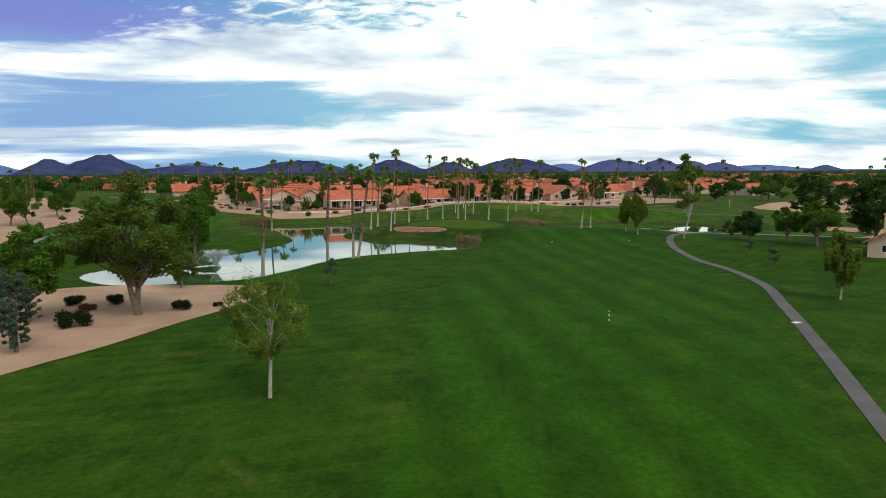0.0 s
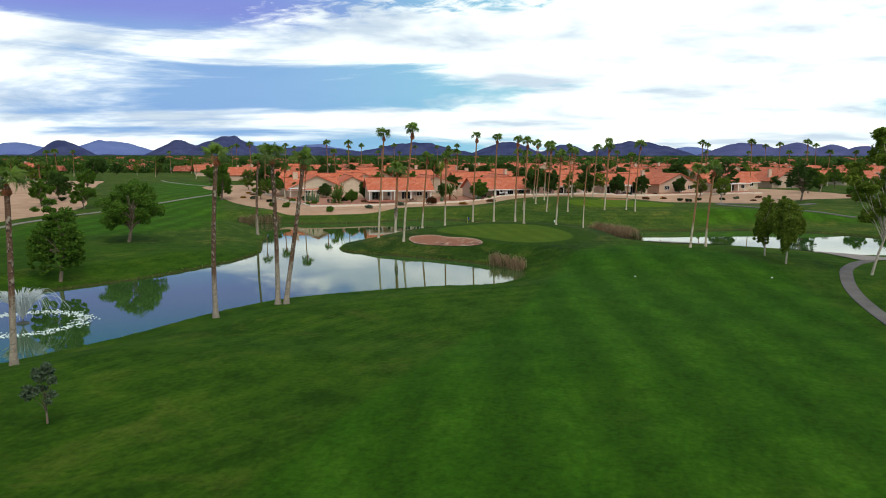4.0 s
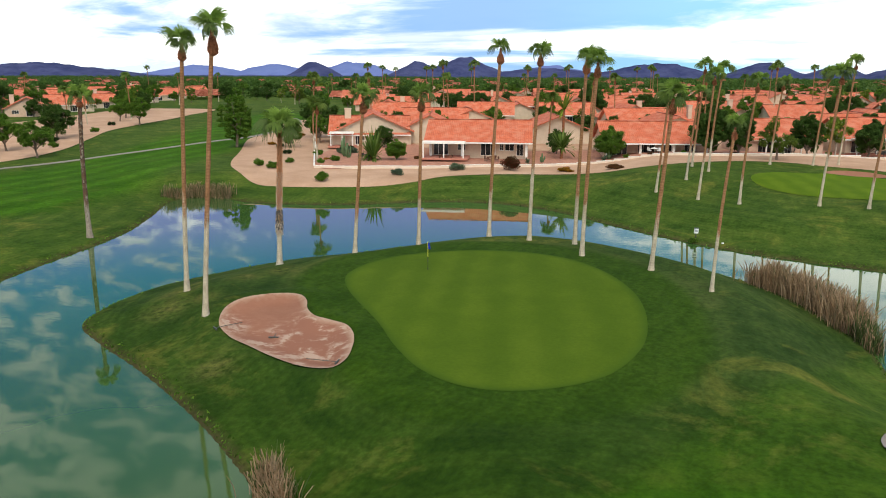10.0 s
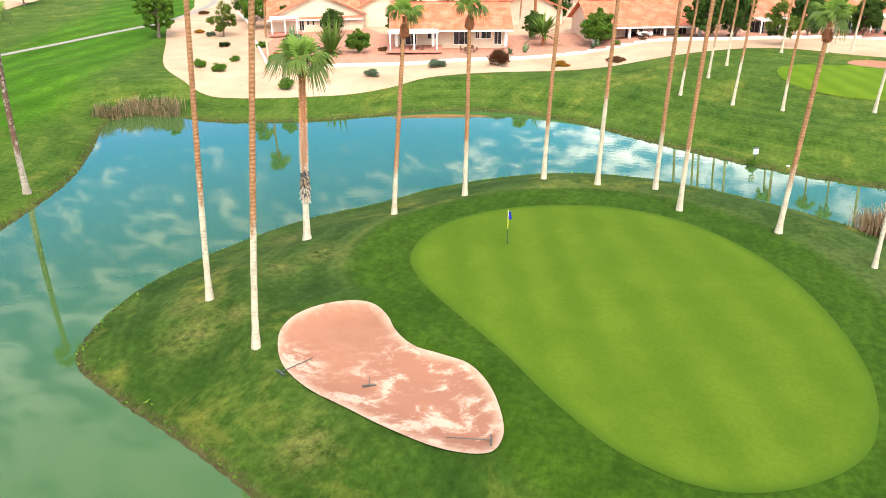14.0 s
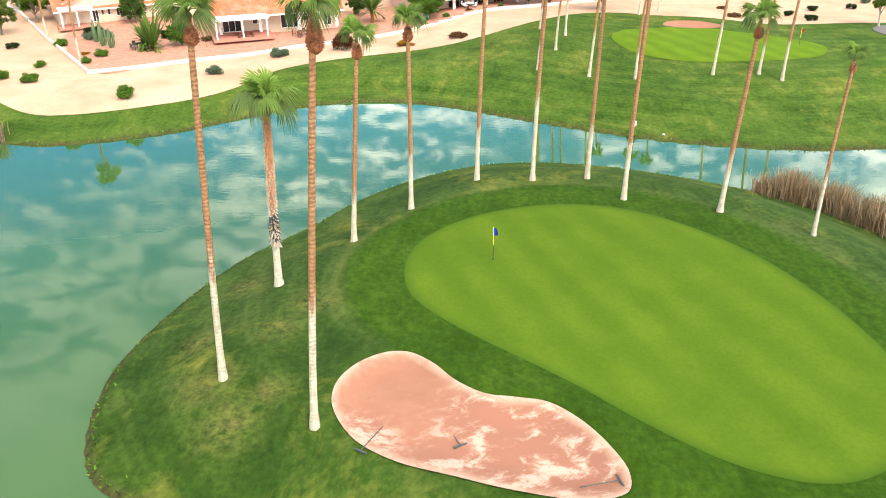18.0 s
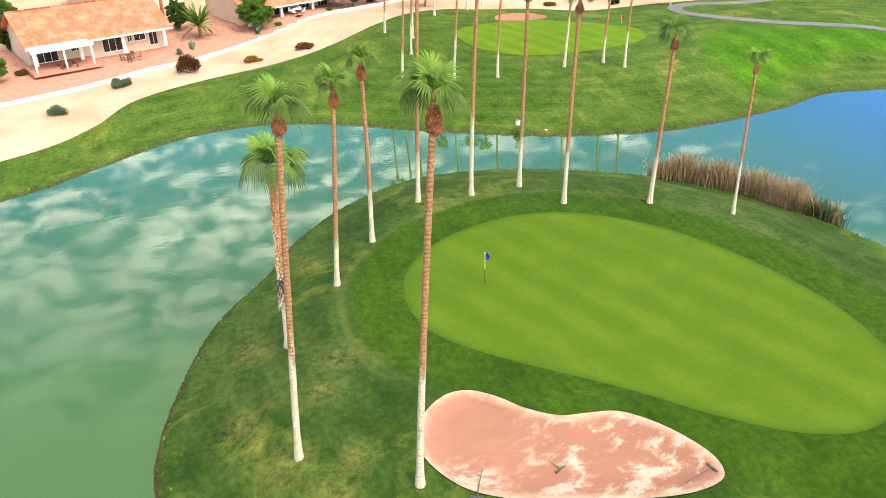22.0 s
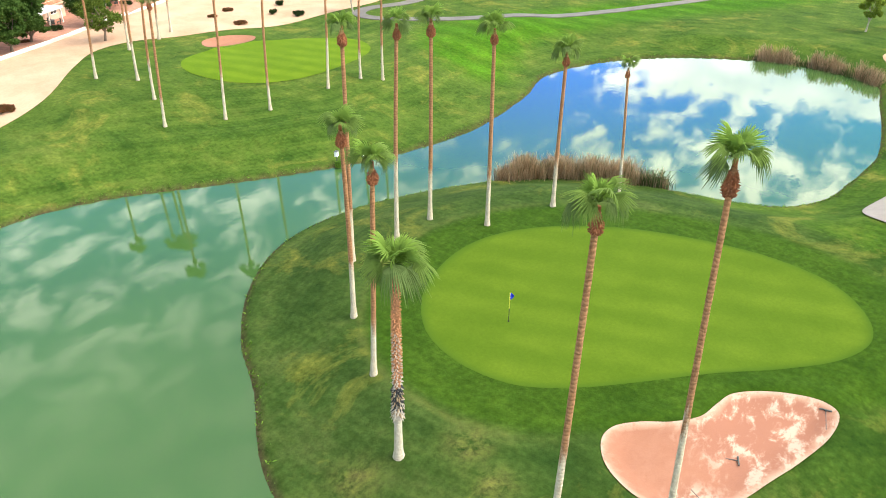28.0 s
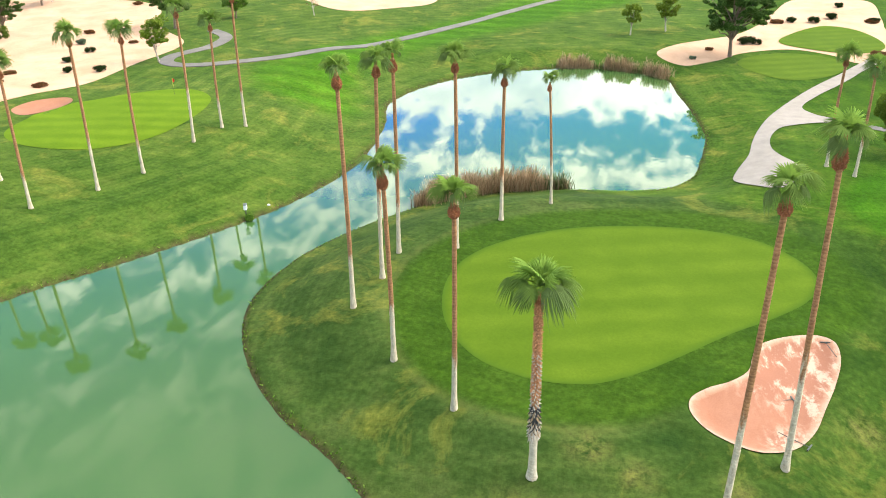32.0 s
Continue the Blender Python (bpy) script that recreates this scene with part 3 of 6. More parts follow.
GREEN_EDGE = spline([(-10.9, 180.2), (-11.2, 183.6), (-10.0, 187), (-7, 189.7), (-3.2, 190.9), (0.8, 190.7), (4.4, 189.1), (7.8, 186.2), (10.5, 182.3), (12.2, 177.6), (12.9, 173), (12.2, 168.6), (9.8, 165.8), (6.8, 164.7), (3.6, 165.6), (0.6, 168), (-2.9, 171.5), (-6.9, 175.1), (-9.3, 177.6)])
BUNKER_EDGE = spline([(-13.9, 169.4), (-14.0, 171.0), (-13.2, 172.6), (-11.8, 173.6), (-10.4, 173.6), (-9.1, 172.6), (-8.0, 171.2), (-6.7, 170.2), (-5.3, 169.9), (-3.8, 169.5), (-2.5, 168.3), (-1.5, 166.7), (-0.9, 165.1), (-1.3, 164.0), (-3.2, 163.9), (-5.9, 164.6), (-8.2, 165.4), (-10.7, 166.3), (-12.7, 167.6)])


def inset(edge, d):
    """The closed line moved inwards by d."""
    t = np.roll(edge, -1, 0) - np.roll(edge, 1, 0)
    t /= np.linalg.norm(t, axis=1)[:, None]
    n = np.stack([-t[:, 1], t[:, 0]], 1)
    n = n if sdf([edge[0, 0] + n[0, 0] * 0.1], [edge[0, 1] + n[0, 1] * 0.1], edge)[0] > 0 else -n
    return edge + n * d


GREEN_EDGE = GREEN_EDGE + step01(4 - GREEN_EDGE[:, :1], 0, 10) * np.array([0.3, -0.35]) + step01(GREEN_EDGE[:, :1], 2, 10) * np.array([-0.35, -0.15])
BUNKER_EDGE = inset(BUNKER_EDGE, 0.18)
SPUR = spline([(24.0, 165.8), (24.8, 168.2), (27.5, 169.4), (31.5, 168.8), (35.8, 167.5), (40.1, 166.9), (44.3, 166.1), (49.5, 164.7), (56.5, 162.3), (62.7, 159.6), (69.9, 156.1), (77, 152.2), (84.8, 148.3), (97, 141), (96, 139.2), (82.5, 147.2), (74.7, 151), (69.1, 154), (63.6, 157), (57.6, 159.6),
               (54.2, 158.6), (52.4, 156.9), (50.6, 156.6), (49.2, 159.2), (46.7, 162.2), (44.7, 163.8), (41.2, 164.9), (37.3, 165.2), (34, 164.6), (30.6, 163.2), (26.2, 163.6)])
GREEN2_EDGE = spline([(11.5, 241), (14, 246), (20, 247.6), (27, 246.5), (33.5, 242.5), (37, 238), (34.5, 233), (27, 230.6), (19.5, 231), (13.5, 235)])
BUNKER2_EDGE = spline([(20, 249), (21.5, 252), (25.5, 252), (28, 249.5), (26.5, 247.6), (23, 247.4)])
GREEN3_EDGE = spline([(78.8, 166.3), (85.0, 165.0), (89.7, 158.5), (88.2, 151.9), (82.0, 150.4), (74.9, 154.4), (71.9, 160.5)])
DUNE_W = spline([(-33, 38), (-30, 44), (-27.5, 51), (-25.2, 60), (-22.6, 70), (-21.8, 77), (-25, 81.5), (-34, 82.5), (-44, 81), (-52, 74), (-56, 60), (-50, 44), (-40, 36)])
HOUSE_SAND = spline([(-122, 322), (-104, 285), (-92, 262), (-80, 245.5), (-67, 228.5), (-58, 220.8), (-50.5, 217.6), (-44.5, 218.8), (-38, 222.5), (-33, 227.5), (-29, 233.5), (-21.5, 238.3), (-12, 242.5), (-4, 245.5), (3, 252.5), (9, 258), (15, 259), (21, 256.5), (28, 255), (36, 253.5), (50, 254.5), (60, 254.8), (66, 258), (74, 268), (96, 288), (84, 330), (40, 330), (-20, 320), (-70, 345)])
LEFT_SAND = spline([(-88, 128), (-93, 146), (-100, 166), (-106, 196), (-112, 226), (-124, 246), (-142, 270), (-158, 300), (-176, 330), (-196, 360), (-226, 350), (-200, 300), (-170, 240), (-140, 190), (-118, 140), (-100, 118)])
EAST_SAND = spline([(78.1, 174.4), (83.6, 179.2), (90.6, 176.5), (96.6, 170.9), (103.5, 165.4), (112.9, 161.4), (126.4, 157.6), (147.0, 150.8), (147.2, 136.4), (125.6, 137.4), (112.9, 138.8), (94.8, 138.2), (85.4, 147.2), (89.9, 151.5), (92.7, 157.7), (87.7, 165.6), (81.6, 169.7)])
EAST_TEE = spline([(97.1, 158.7), (105.8, 156.1), (114.2, 149.9), (112.2, 144.3), (101.8, 141.7), (94.1, 143.7), (91.6, 150.2)])
NORTH_SAND = spline([(101, 243), (108, 255), (122, 272), (160, 300), (190, 280), (165, 240), (136, 233), (120, 229), (110, 234)])
FAIRWAY = spline([(-6, -30), (-4, 20), (-2, 36), (-3, 54), (-1, 80), (4, 108), (8, 122), (10, 140), (14, 156), (24, 160), (36, 150), (38, 130), (35.5, 96), (33, 72), (23, 38), (18, 16), (16, -30)])
FAIRWAY_N = spline([(-60, 190), (-80, 160), (-92, 180), (-96, 215), (-108, 250), (-130, 290), (-160, 345), (-140, 350), (-112, 310), (-92, 268), (-78, 235)])
FAIRWAY_E = spline([(40, 216), (60, 222), (84, 214), (110, 200), (150, 180), (200, 170), (200, 200), (150, 210), (110, 218), (80, 230), (52, 236), (40, 228)])

# heights of the ground in metres above the water
KNOLLS = [(-19, 172, 2.0), (-14, 168, 1.8), (-18.8, 181, 2.1), (-15, 187, 1.95), (-9, 194, 2.0), (-2, 196, 2.7), (4, 191, 3.0), (10, 189, 3.3), (15, 186, 2.9), (-5, 181, 2.35),
          (6, 175, 2.4), (-8, 169, 2.1), (-3, 166, 2.05), (8, 184, 2.45), (3, 187.5, 2.45), (11, 178, 2.4), (-8, 186, 2.35), (8, 168, 2.4), (-17, 121, 0.8), (-46.7, 185, 0.85), (-15, 83, 1.6), (29, 166, 2.0), (29, 157.5, 3.2), (33, 160, 3.0), (38, 151, 2.5), (47, 157, 1.6), (20, 139, 1.3), (35, 139, 1.3), (14, 57, 1.8), (10, 250, 4.2), (22, 240, 4.0),
          (28, 223, 3.1), (9, 220, 1.7), (-23, 242, 2.6), (-40, 225, 2.0), (-60, 235, 2.6), (50, 250, 3.1), (60, 160, 1.2), (45, 110, 1.3), (-31, 62, 1.6), (-75, 190, 1.6)]


def terrain(x, y):
    """The height of the ground at the arrays x and y."""
    x, y = np.asarray(x, float), np.asarray(y, float)
    shape = x.shape
    x, y = x.ravel(), y.ravel()
    w = np.full(x.shape, 0.006)
    far = step01(y, 215, 265) * step01(900 - y, 0, 400)
    h = w * (1.5 + 1.8 * far)
    for kx, ky, kz in KNOLLS:
        g = np.exp(-((x - kx) ** 2 + (y - ky) ** 2) / (2 * 9.0 ** 2))
        w, h = w + g, h + g * kz
    h = h / w
    h += 0.10 * np.sin(x * 0.13 + 1.3) * np.sin(y * 0.11) + 0.05 * np.sin(x * 0.31) * np.cos(y * 0.27 + 0.6)
    near = (np.abs(x) < 140) & (y > 40) & (y < 300)
    d = np.full(x.shape, 60.0)
    if near.any():
        d[near] = -sdf(x[near], y[near], LAKE)
    land = 0.34 * np.clip(d / 0.5, 0, 1) + (h - 0.34) * step01(d, 0.2, 9.0)
    gentle = step01(x, 12, 24) * step01(y, 204, 212)         # the bank beyond the pond rises slowly
    land = land + gentle * (0.34 * np.clip(d / 0.5, 0, 1) + (h - 0.34) * step01(d, 0.2, 17.0) - land)
    z = np.where(d > 0, land, -0.35 * np.clip(-d, 0, 1) - 1.05 * step01(-d, 0.5, 4.0))
    for edge, depth in ((BUNKER_EDGE, 0.45), (BUNKER2_EDGE, 0.4)):
        c = edge.mean(0)
        m = (np.abs(x - c[0]) < 16) & (np.abs(y - c[1]) < 16)
        if m.any():
            q = sdf(x[m], y[m], edge)
            z[m] += 0.16 * np.exp(-((q + 0.7) / 0.8) ** 2) - depth * step01(q, -0.1, 1.6)
    return z.reshape(shape)


def ground_z(x, y):
    return float(terrain(np.array([x]), np.array([y]))[0])


def fast_mesh(name, verts, faces, mat, smooth=True):
    """A mesh from arrays of corners and of faces that all have as many sides."""
    me = bpy.data.meshes.new(name)
    v, f = np.asarray(verts, np.float32), np.asarray(faces, np.int32)
    me.vertices.add(len(v))
    me.vertices.foreach_set("co", v.ravel())
    k = f.shape[1]
    me.loops.add(f.size)
    me.loops.foreach_set("vertex_index", f.ravel())
    me.polygons.add(len(f))
    me.polygons.foreach_set("loop_start", np.arange(0, f.size, k, dtype=np.int32))
    me.polygons.foreach_set("use_smooth", np.full(len(f), smooth))
    me.update(calc_edges=True)
    me.validate()
    if mat:
        me.materials.append(mat)
    return me


def grid_faces(nx, ny):
    i = (np.arange(ny - 1)[:, None] * nx + np.arange(nx - 1)[None, :]).ravel()
    return np.stack([i, i + 1, i + nx + 1, i + nx], 1)


def float_attr(me, name, values):
    a = me.attributes.new(name, "FLOAT", "POINT")
    a.data.foreach_set("value", np.asarray(values, np.float32).ravel())


def axis(lo, hi, fine, outer_lo, outer_hi, core):
    # twice as fine across the island
    mid = np.concatenate([np.arange(lo, core[0], fine), np.arange(core[0], core[1], fine / 2), np.arange(core[1], hi + 1e-6, fine)])
    grow = fine * 1.13 ** np.arange(1, 70)
    up, down = hi + np.cumsum(grow), lo - np.cumsum(grow)
    return np.concatenate([down[down > outer_lo][::-1], mid, up[up < outer_hi]])


def build_ground():
    xs, ys = axis(-100, 112, 0.85, -4900, 4900, (-28, 26)), axis(10, 272, 0.85, -3000, 4900, (150, 208))
    X, Y = np.meshgrid(xs, ys)
    Z = terrain(X, Y)
    x, y = X.ravel(), Y.ravel()
    near = (np.abs(x) < 260) & (y > -60) & (y < 380)

    def mask(edge, lo, hi):
        r = np.zeros(x.shape)
        r[near] = step01(sdf(x[near], y[near], edge), lo, hi)
        return r

    under = np.zeros(x.shape)
    for e in (GREEN_EDGE, BUNKER_EDGE, GREEN2_EDGE, BUNKER2_EDGE, GREEN3_EDGE, SPUR, DUNE_W, HOUSE_SAND, LEFT_SAND, EAST_SAND, NORTH_SAND):
        under = np.maximum(under, mask(e, 0.05, 0.6) if e is BUNKER_EDGE else mask(e, 0.5, 1.6))
    lake_d = np.full(x.shape, 60.0)
    lake_d[near] = -sdf(x[near], y[near], LAKE)
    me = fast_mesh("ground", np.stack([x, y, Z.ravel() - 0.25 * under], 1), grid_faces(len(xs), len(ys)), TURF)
    fair = np.maximum(np.maximum(mask(FAIRWAY, -0.6, 0.8), mask(FAIRWAY_N, -3, 3)), mask(FAIRWAY_E, -3, 3))
    ring = mask(GREEN_EDGE, -4.6, -3.2)
    float_attr(me, "fairway", fair)
    float_attr(me, "collar", 0.9 * ring)
    # far-half mask that brightens the turf colour
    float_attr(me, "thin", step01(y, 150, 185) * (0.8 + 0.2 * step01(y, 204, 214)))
    island = mask(spline(ISLAND_SHORE + [(20, 172), (14, 156), (7, 150)], n=4), -1.0, 1.0)
    gd = np.full(x.shape, -99.0)
    gd[near] = sdf(x[near], y[near], GREEN_EDGE)
    float_attr(me, "swath", np.where(island > 0.5, -gd, lake_d))
    float_attr(me, "isle", island * (1 - fair))
    float_attr(me, "dry", (1 - 0.8 * fair) * (1 - ring) * (0.35 + 0.65 * step01(y, 150, 175)))
    float_attr(me, "track", 0.4 * np.exp(-((gd + 4.3) / 0.25) ** 2) * step01(y, 172, 180) * step01(14 - x, 0, 8))
    bare = np.zeros(x.shape)
    for bx, by, br in ((-17.6, 176.2, 1.0), (-16.2, 178.8, 1.1), (-20.3, 171.7, 1.3), (-17.0, 171.0, 0.8), (-18.6, 169.0, 1.4), (-22, 176, 1.0), (-9, 163.5, 1.2), (-21.0, 182.5, 1.2)):
        bare = np.maximum(bare, np.exp(-(((x - bx) ** 2 + (y - by) ** 2) / br ** 2)))
    float_attr(me, "bare", bare)
    float_attr(me, "bank", 1 - step01(lake_d, 0.0, 0.5))
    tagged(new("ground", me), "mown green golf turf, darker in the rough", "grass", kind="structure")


def drape(name, edge, step, off, mat, label, category):
    """A patch of ground with its own smooth outline, lying on the terrain."""
    from mathutils.geometry import delaunay_2d_cdt
    lo, hi = edge.min(0), edge.max(0)
    gx, gy = np.meshgrid(np.arange(lo[0], hi[0], step), np.arange(lo[1], hi[1], step))
    gx, gy = gx.ravel(), gy.ravel()
    keep = sdf(gx, gy, edge) > step * 0.35
    pts = np.concatenate([edge, np.stack([gx[keep], gy[keep]], 1)])
    k = len(edge)
    v, _, f, *_ = delaunay_2d_cdt([Vector(p) for p in pts], [(i, (i + 1) % k) for i in range(k)], [], 1, 1e-4)
    v = np.array([(p.x, p.y) for p in v])
    z = terrain(v[:, 0], v[:, 1])
    me = bpy.data.meshes.new(name)
    me.from_pydata([(a, b, c + off) for (a, b), c in zip(v, z)], [], [list(q) for q in f])
    me.polygons.foreach_set("use_smooth", np.ones(len(me.polygons), bool))
    me.materials.append(mat)
    return tagged(new(name, me), label, category, kind="structure")


def ribbon(name, points, width, off, mat, label, category="path", thick=0.1):
    """A paved way of even width along a smooth line, with real edges."""
    c = spline(points, closed=False, n=10)
    d = np.gradient(c, axis=0)
    d /= np.linalg.norm(d, axis=1)[:, None]
    nrm = np.stack([-d[:, 1], d[:, 0]], 1)
    w = np.broadcast_to(np.asarray(width, float), (len(c),)) if np.isscalar(width) else np.interp(np.linspace(0, 1, len(c)), np.linspace(0, 1, len(width)), width)
    rows = []
    for s, dz in ((-0.5, -thick), (-0.5, off), (-0.17, off + 0.02), (0.17, off + 0.02), (0.5, off), (0.5, -thick)):
        p = c + nrm * (s * w)[:, None]
        rows.append(np.stack([p[:, 0], p[:, 1], terrain(p[:, 0], p[:, 1]) + dz], 1))
    # one level across, so that the turf cannot cut through
    top = np.max([r[:, 2] for r in rows[1:5]], axis=0)
    for i, r in enumerate(rows):
        r[:, 2] = top if 0 < i < 5 else top - thick - 0.15
    v = np.concatenate(rows)
    me = fast_mesh(name, v, grid_faces(len(c), 6), mat, smooth=False)
    return tagged(new(name, me), label, category, kind="structure")


def build_water():
    e = spline(NEAR_SHORE + ISLAND_SHORE + POND_SHORE + FAR_SHORE, n=2)
    lo, hi = e.min(0) - 4, e.max(0) + 4
    xs, ys = np.linspace(lo[0], hi[0], 40), np.linspace(lo[1], hi[1], 40)
    X, Y = np.meshgrid(xs, ys)
    me = fast_mesh("lake", np.stack([X.ravel(), Y.ravel(), np.zeros(X.size)], 1), grid_faces(40, 40), WATER)
    tagged(new("lake", me), "calm green lake mirroring sky and palms", "water", kind="structure")


build_ground()
build_water()
putting = drape("putting_green", inset(GREEN_EDGE, -0.3), 0.45, 0.015, GREEN, "smooth light green putting turf with faint mower bands", "green")
gp = np.array([q.co[:2] for q in putting.data.vertices])
float_attr(putting.data, "fringe", 1 - step01(sdf(gp[:, 0], gp[:, 1], GREEN_EDGE), -0.32, 0.28))
bunker = drape("bunker", BUNKER_EDGE, 0.4, 0.05, BUNKER, "kidney-shaped bunker of raked pinkish sand", "bunker")
bp = np.array([q.co[:2] for q in bunker.data.vertices])
float_attr(bunker.data, "washed", np.maximum(step01(bp[:, 0] - 0.5 * (bp[:, 1] - 169), -10.5, -7.0), 1 - step01(np.hypot(bp[:, 0] + 12.2, bp[:, 1] - 167.8), 0.8, 2.2)))
float_attr(bunker.data, "rim", 1 - step01(sdf(bp[:, 0], bp[:, 1], BUNKER_EDGE), 0.05, 0.4))
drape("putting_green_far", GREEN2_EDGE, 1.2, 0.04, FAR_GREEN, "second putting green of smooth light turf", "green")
drape("bunker_far", BUNKER2_EDGE, 0.8, 0.04, BUNKER, "small oval bunker of pink sand", "bunker")
drape("tee_green", GREEN3_EDGE, 1.2, 0.05, GREEN, "small mown green tee pad", "green")
drape("dune_bed", DUNE_W, 1.2, 0.05, DUNE, "bare tan desert sand bed with shrubs", "sand")
drape("house_bed", HOUSE_SAND, 1.8, 0.05, DUNE, "tan decomposed granite bed before the houses", "sand")
drape("fairway_bed", LEFT_SAND, 2.5, 0.05, DUNE, "tan sand strip along the fairway", "sand")
drape("east_bed", EAST_SAND, 1.6, 0.05, DUNE, "pale sand bed with shrubs beyond the pond", "sand")
drape("east_tee", EAST_TEE, 1.4, 0.12, GREEN, "mown green tee inside the sand bed", "green")
drape("north_bed", NORTH_SAND, 2.5, 0.05, DUNE, "pale sand bed far up the course", "sand")
ribbon("cart_path", [(18.05, 8), (22.85, 26), (26.7, 40), (30.65, 53.5), (34.5, 67), (38.8, 83), (40.0, 97), (39.2, 110), (41.2, 130), (44.4, 143), (47.7, 150.4), (50.6, 155), (52.2, 157.4)], (1.15, 1.2, 1.25, 1.3, 1.4, 1.4, 1.4, 1.5), 0.05, PATH, "worn grey concrete cart path with pale edges")
ribbon("east_path", [(95.5, 141), (104, 133), (120, 120), (150, 100)], 2.4, 0.05, PALE_CONCRETE, "pale concrete cart path leading off the course")
drape("path_spur", SPUR, 0.9, 0.10, PALE_CONCRETE, "wide rounded concrete path end by the pond", "path")
ribbon("north_path", [(74, 257), (69.5, 251.5), (62, 250), (55, 252), (50.5, 250.5), (49.5, 246.5), (53, 240.5), (61, 233.8), (77, 226), (94, 219), (113, 211.5), (136, 202), (175, 185), (230, 170)], 2.2, 0.06, PATH, "pale concrete cart path winding across the turf")
ribbon("west_path", [(-70, 100), (-80, 126), (-89, 153), (-96, 180), (-101, 205), (-101, 220), (-97, 240), (-94.5, 258), (-98, 274), (-108, 298), (-124, 320), (-152, 347), (-172, 372)], 1.4, 0.06, PALE_CONCRETE, "narrow concrete cart path along the fairway")


# ---------------------------------------------------------------- plants
def part(name, me, parent, label=""):
    """One mesh as a part of a thing or of a part."""
    ob = new(name, me)
    ob.parent = parent
    if label:
        ob["label"] = label
    return ob


def thing(name, at, label, category, group="", turn=0.0):
    ob = new(name)
    ob.matrix_basis = pose(*at, 0, 0, turn)
    return tagged(ob, label, category, group)


def tube(path, radii, sides=8, caps=True):
    """Corners and quads of a bent tapered tube."""
    p, r = np.asarray(path, float), np.asarray(radii, float)
    d = np.gradient(p, axis=0)
    d /= np.linalg.norm(d, axis=1)[:, None] + 1e-9
    ref = np.where(np.abs(d[:, 2:3]) > 0.9, [[1.0, 0, 0]], [[0, 0, 1.0]])
    u = np.cross(d, ref)
    u /= np.linalg.norm(u, axis=1)[:, None] + 1e-9
    w = np.cross(d, u)
    a = np.linspace(0, 2 * np.pi, sides, endpoint=False)
    v = p[:, None] + r[:, None, None] * (np.cos(a)[None, :, None] * u[:, None] + np.sin(a)[None, :, None] * w[:, None])
    n = len(p)
    f = []
    for i in range(n - 1):
        for j in range(sides):
            f.append((i * sides + j, i * sides + (j + 1) % sides, (i + 1) * sides + (j + 1) % sides, (i + 1) * sides + j))
    v = v.reshape(-1, 3)
    if caps:
        k = len(v)
        v = np.concatenate([v, p[-1:] + d[-1:] * r[-1] * 0.3])
        for j in range(sides):
            f.append(((n - 1) * sides + j, (n - 1) * sides + (j + 1) % sides, k, k))
    return v, f


def join(pieces):
    vs, fs, k = [], [], 0
    for v, f in pieces:
        vs.append(np.asarray(v, float))
        fs += [tuple(i + k for i in q) for q in f]
        k += len(v)
    return np.concatenate(vs), fs


def mesh_of(name, v, f, mat, smooth=True):
    me = bpy.data.meshes.new(name)
    clean = []
    for q in f:
        t = []
        for i in q:
            if not t or i != t[-1]:
                t.append(i)
        clean.append(t)
    me.from_pydata([tuple(p) for p in v], [], clean)
    me.polygons.foreach_set("use_smooth", np.full(len(me.polygons), smooth))
    me.materials.append(mat)
    return me


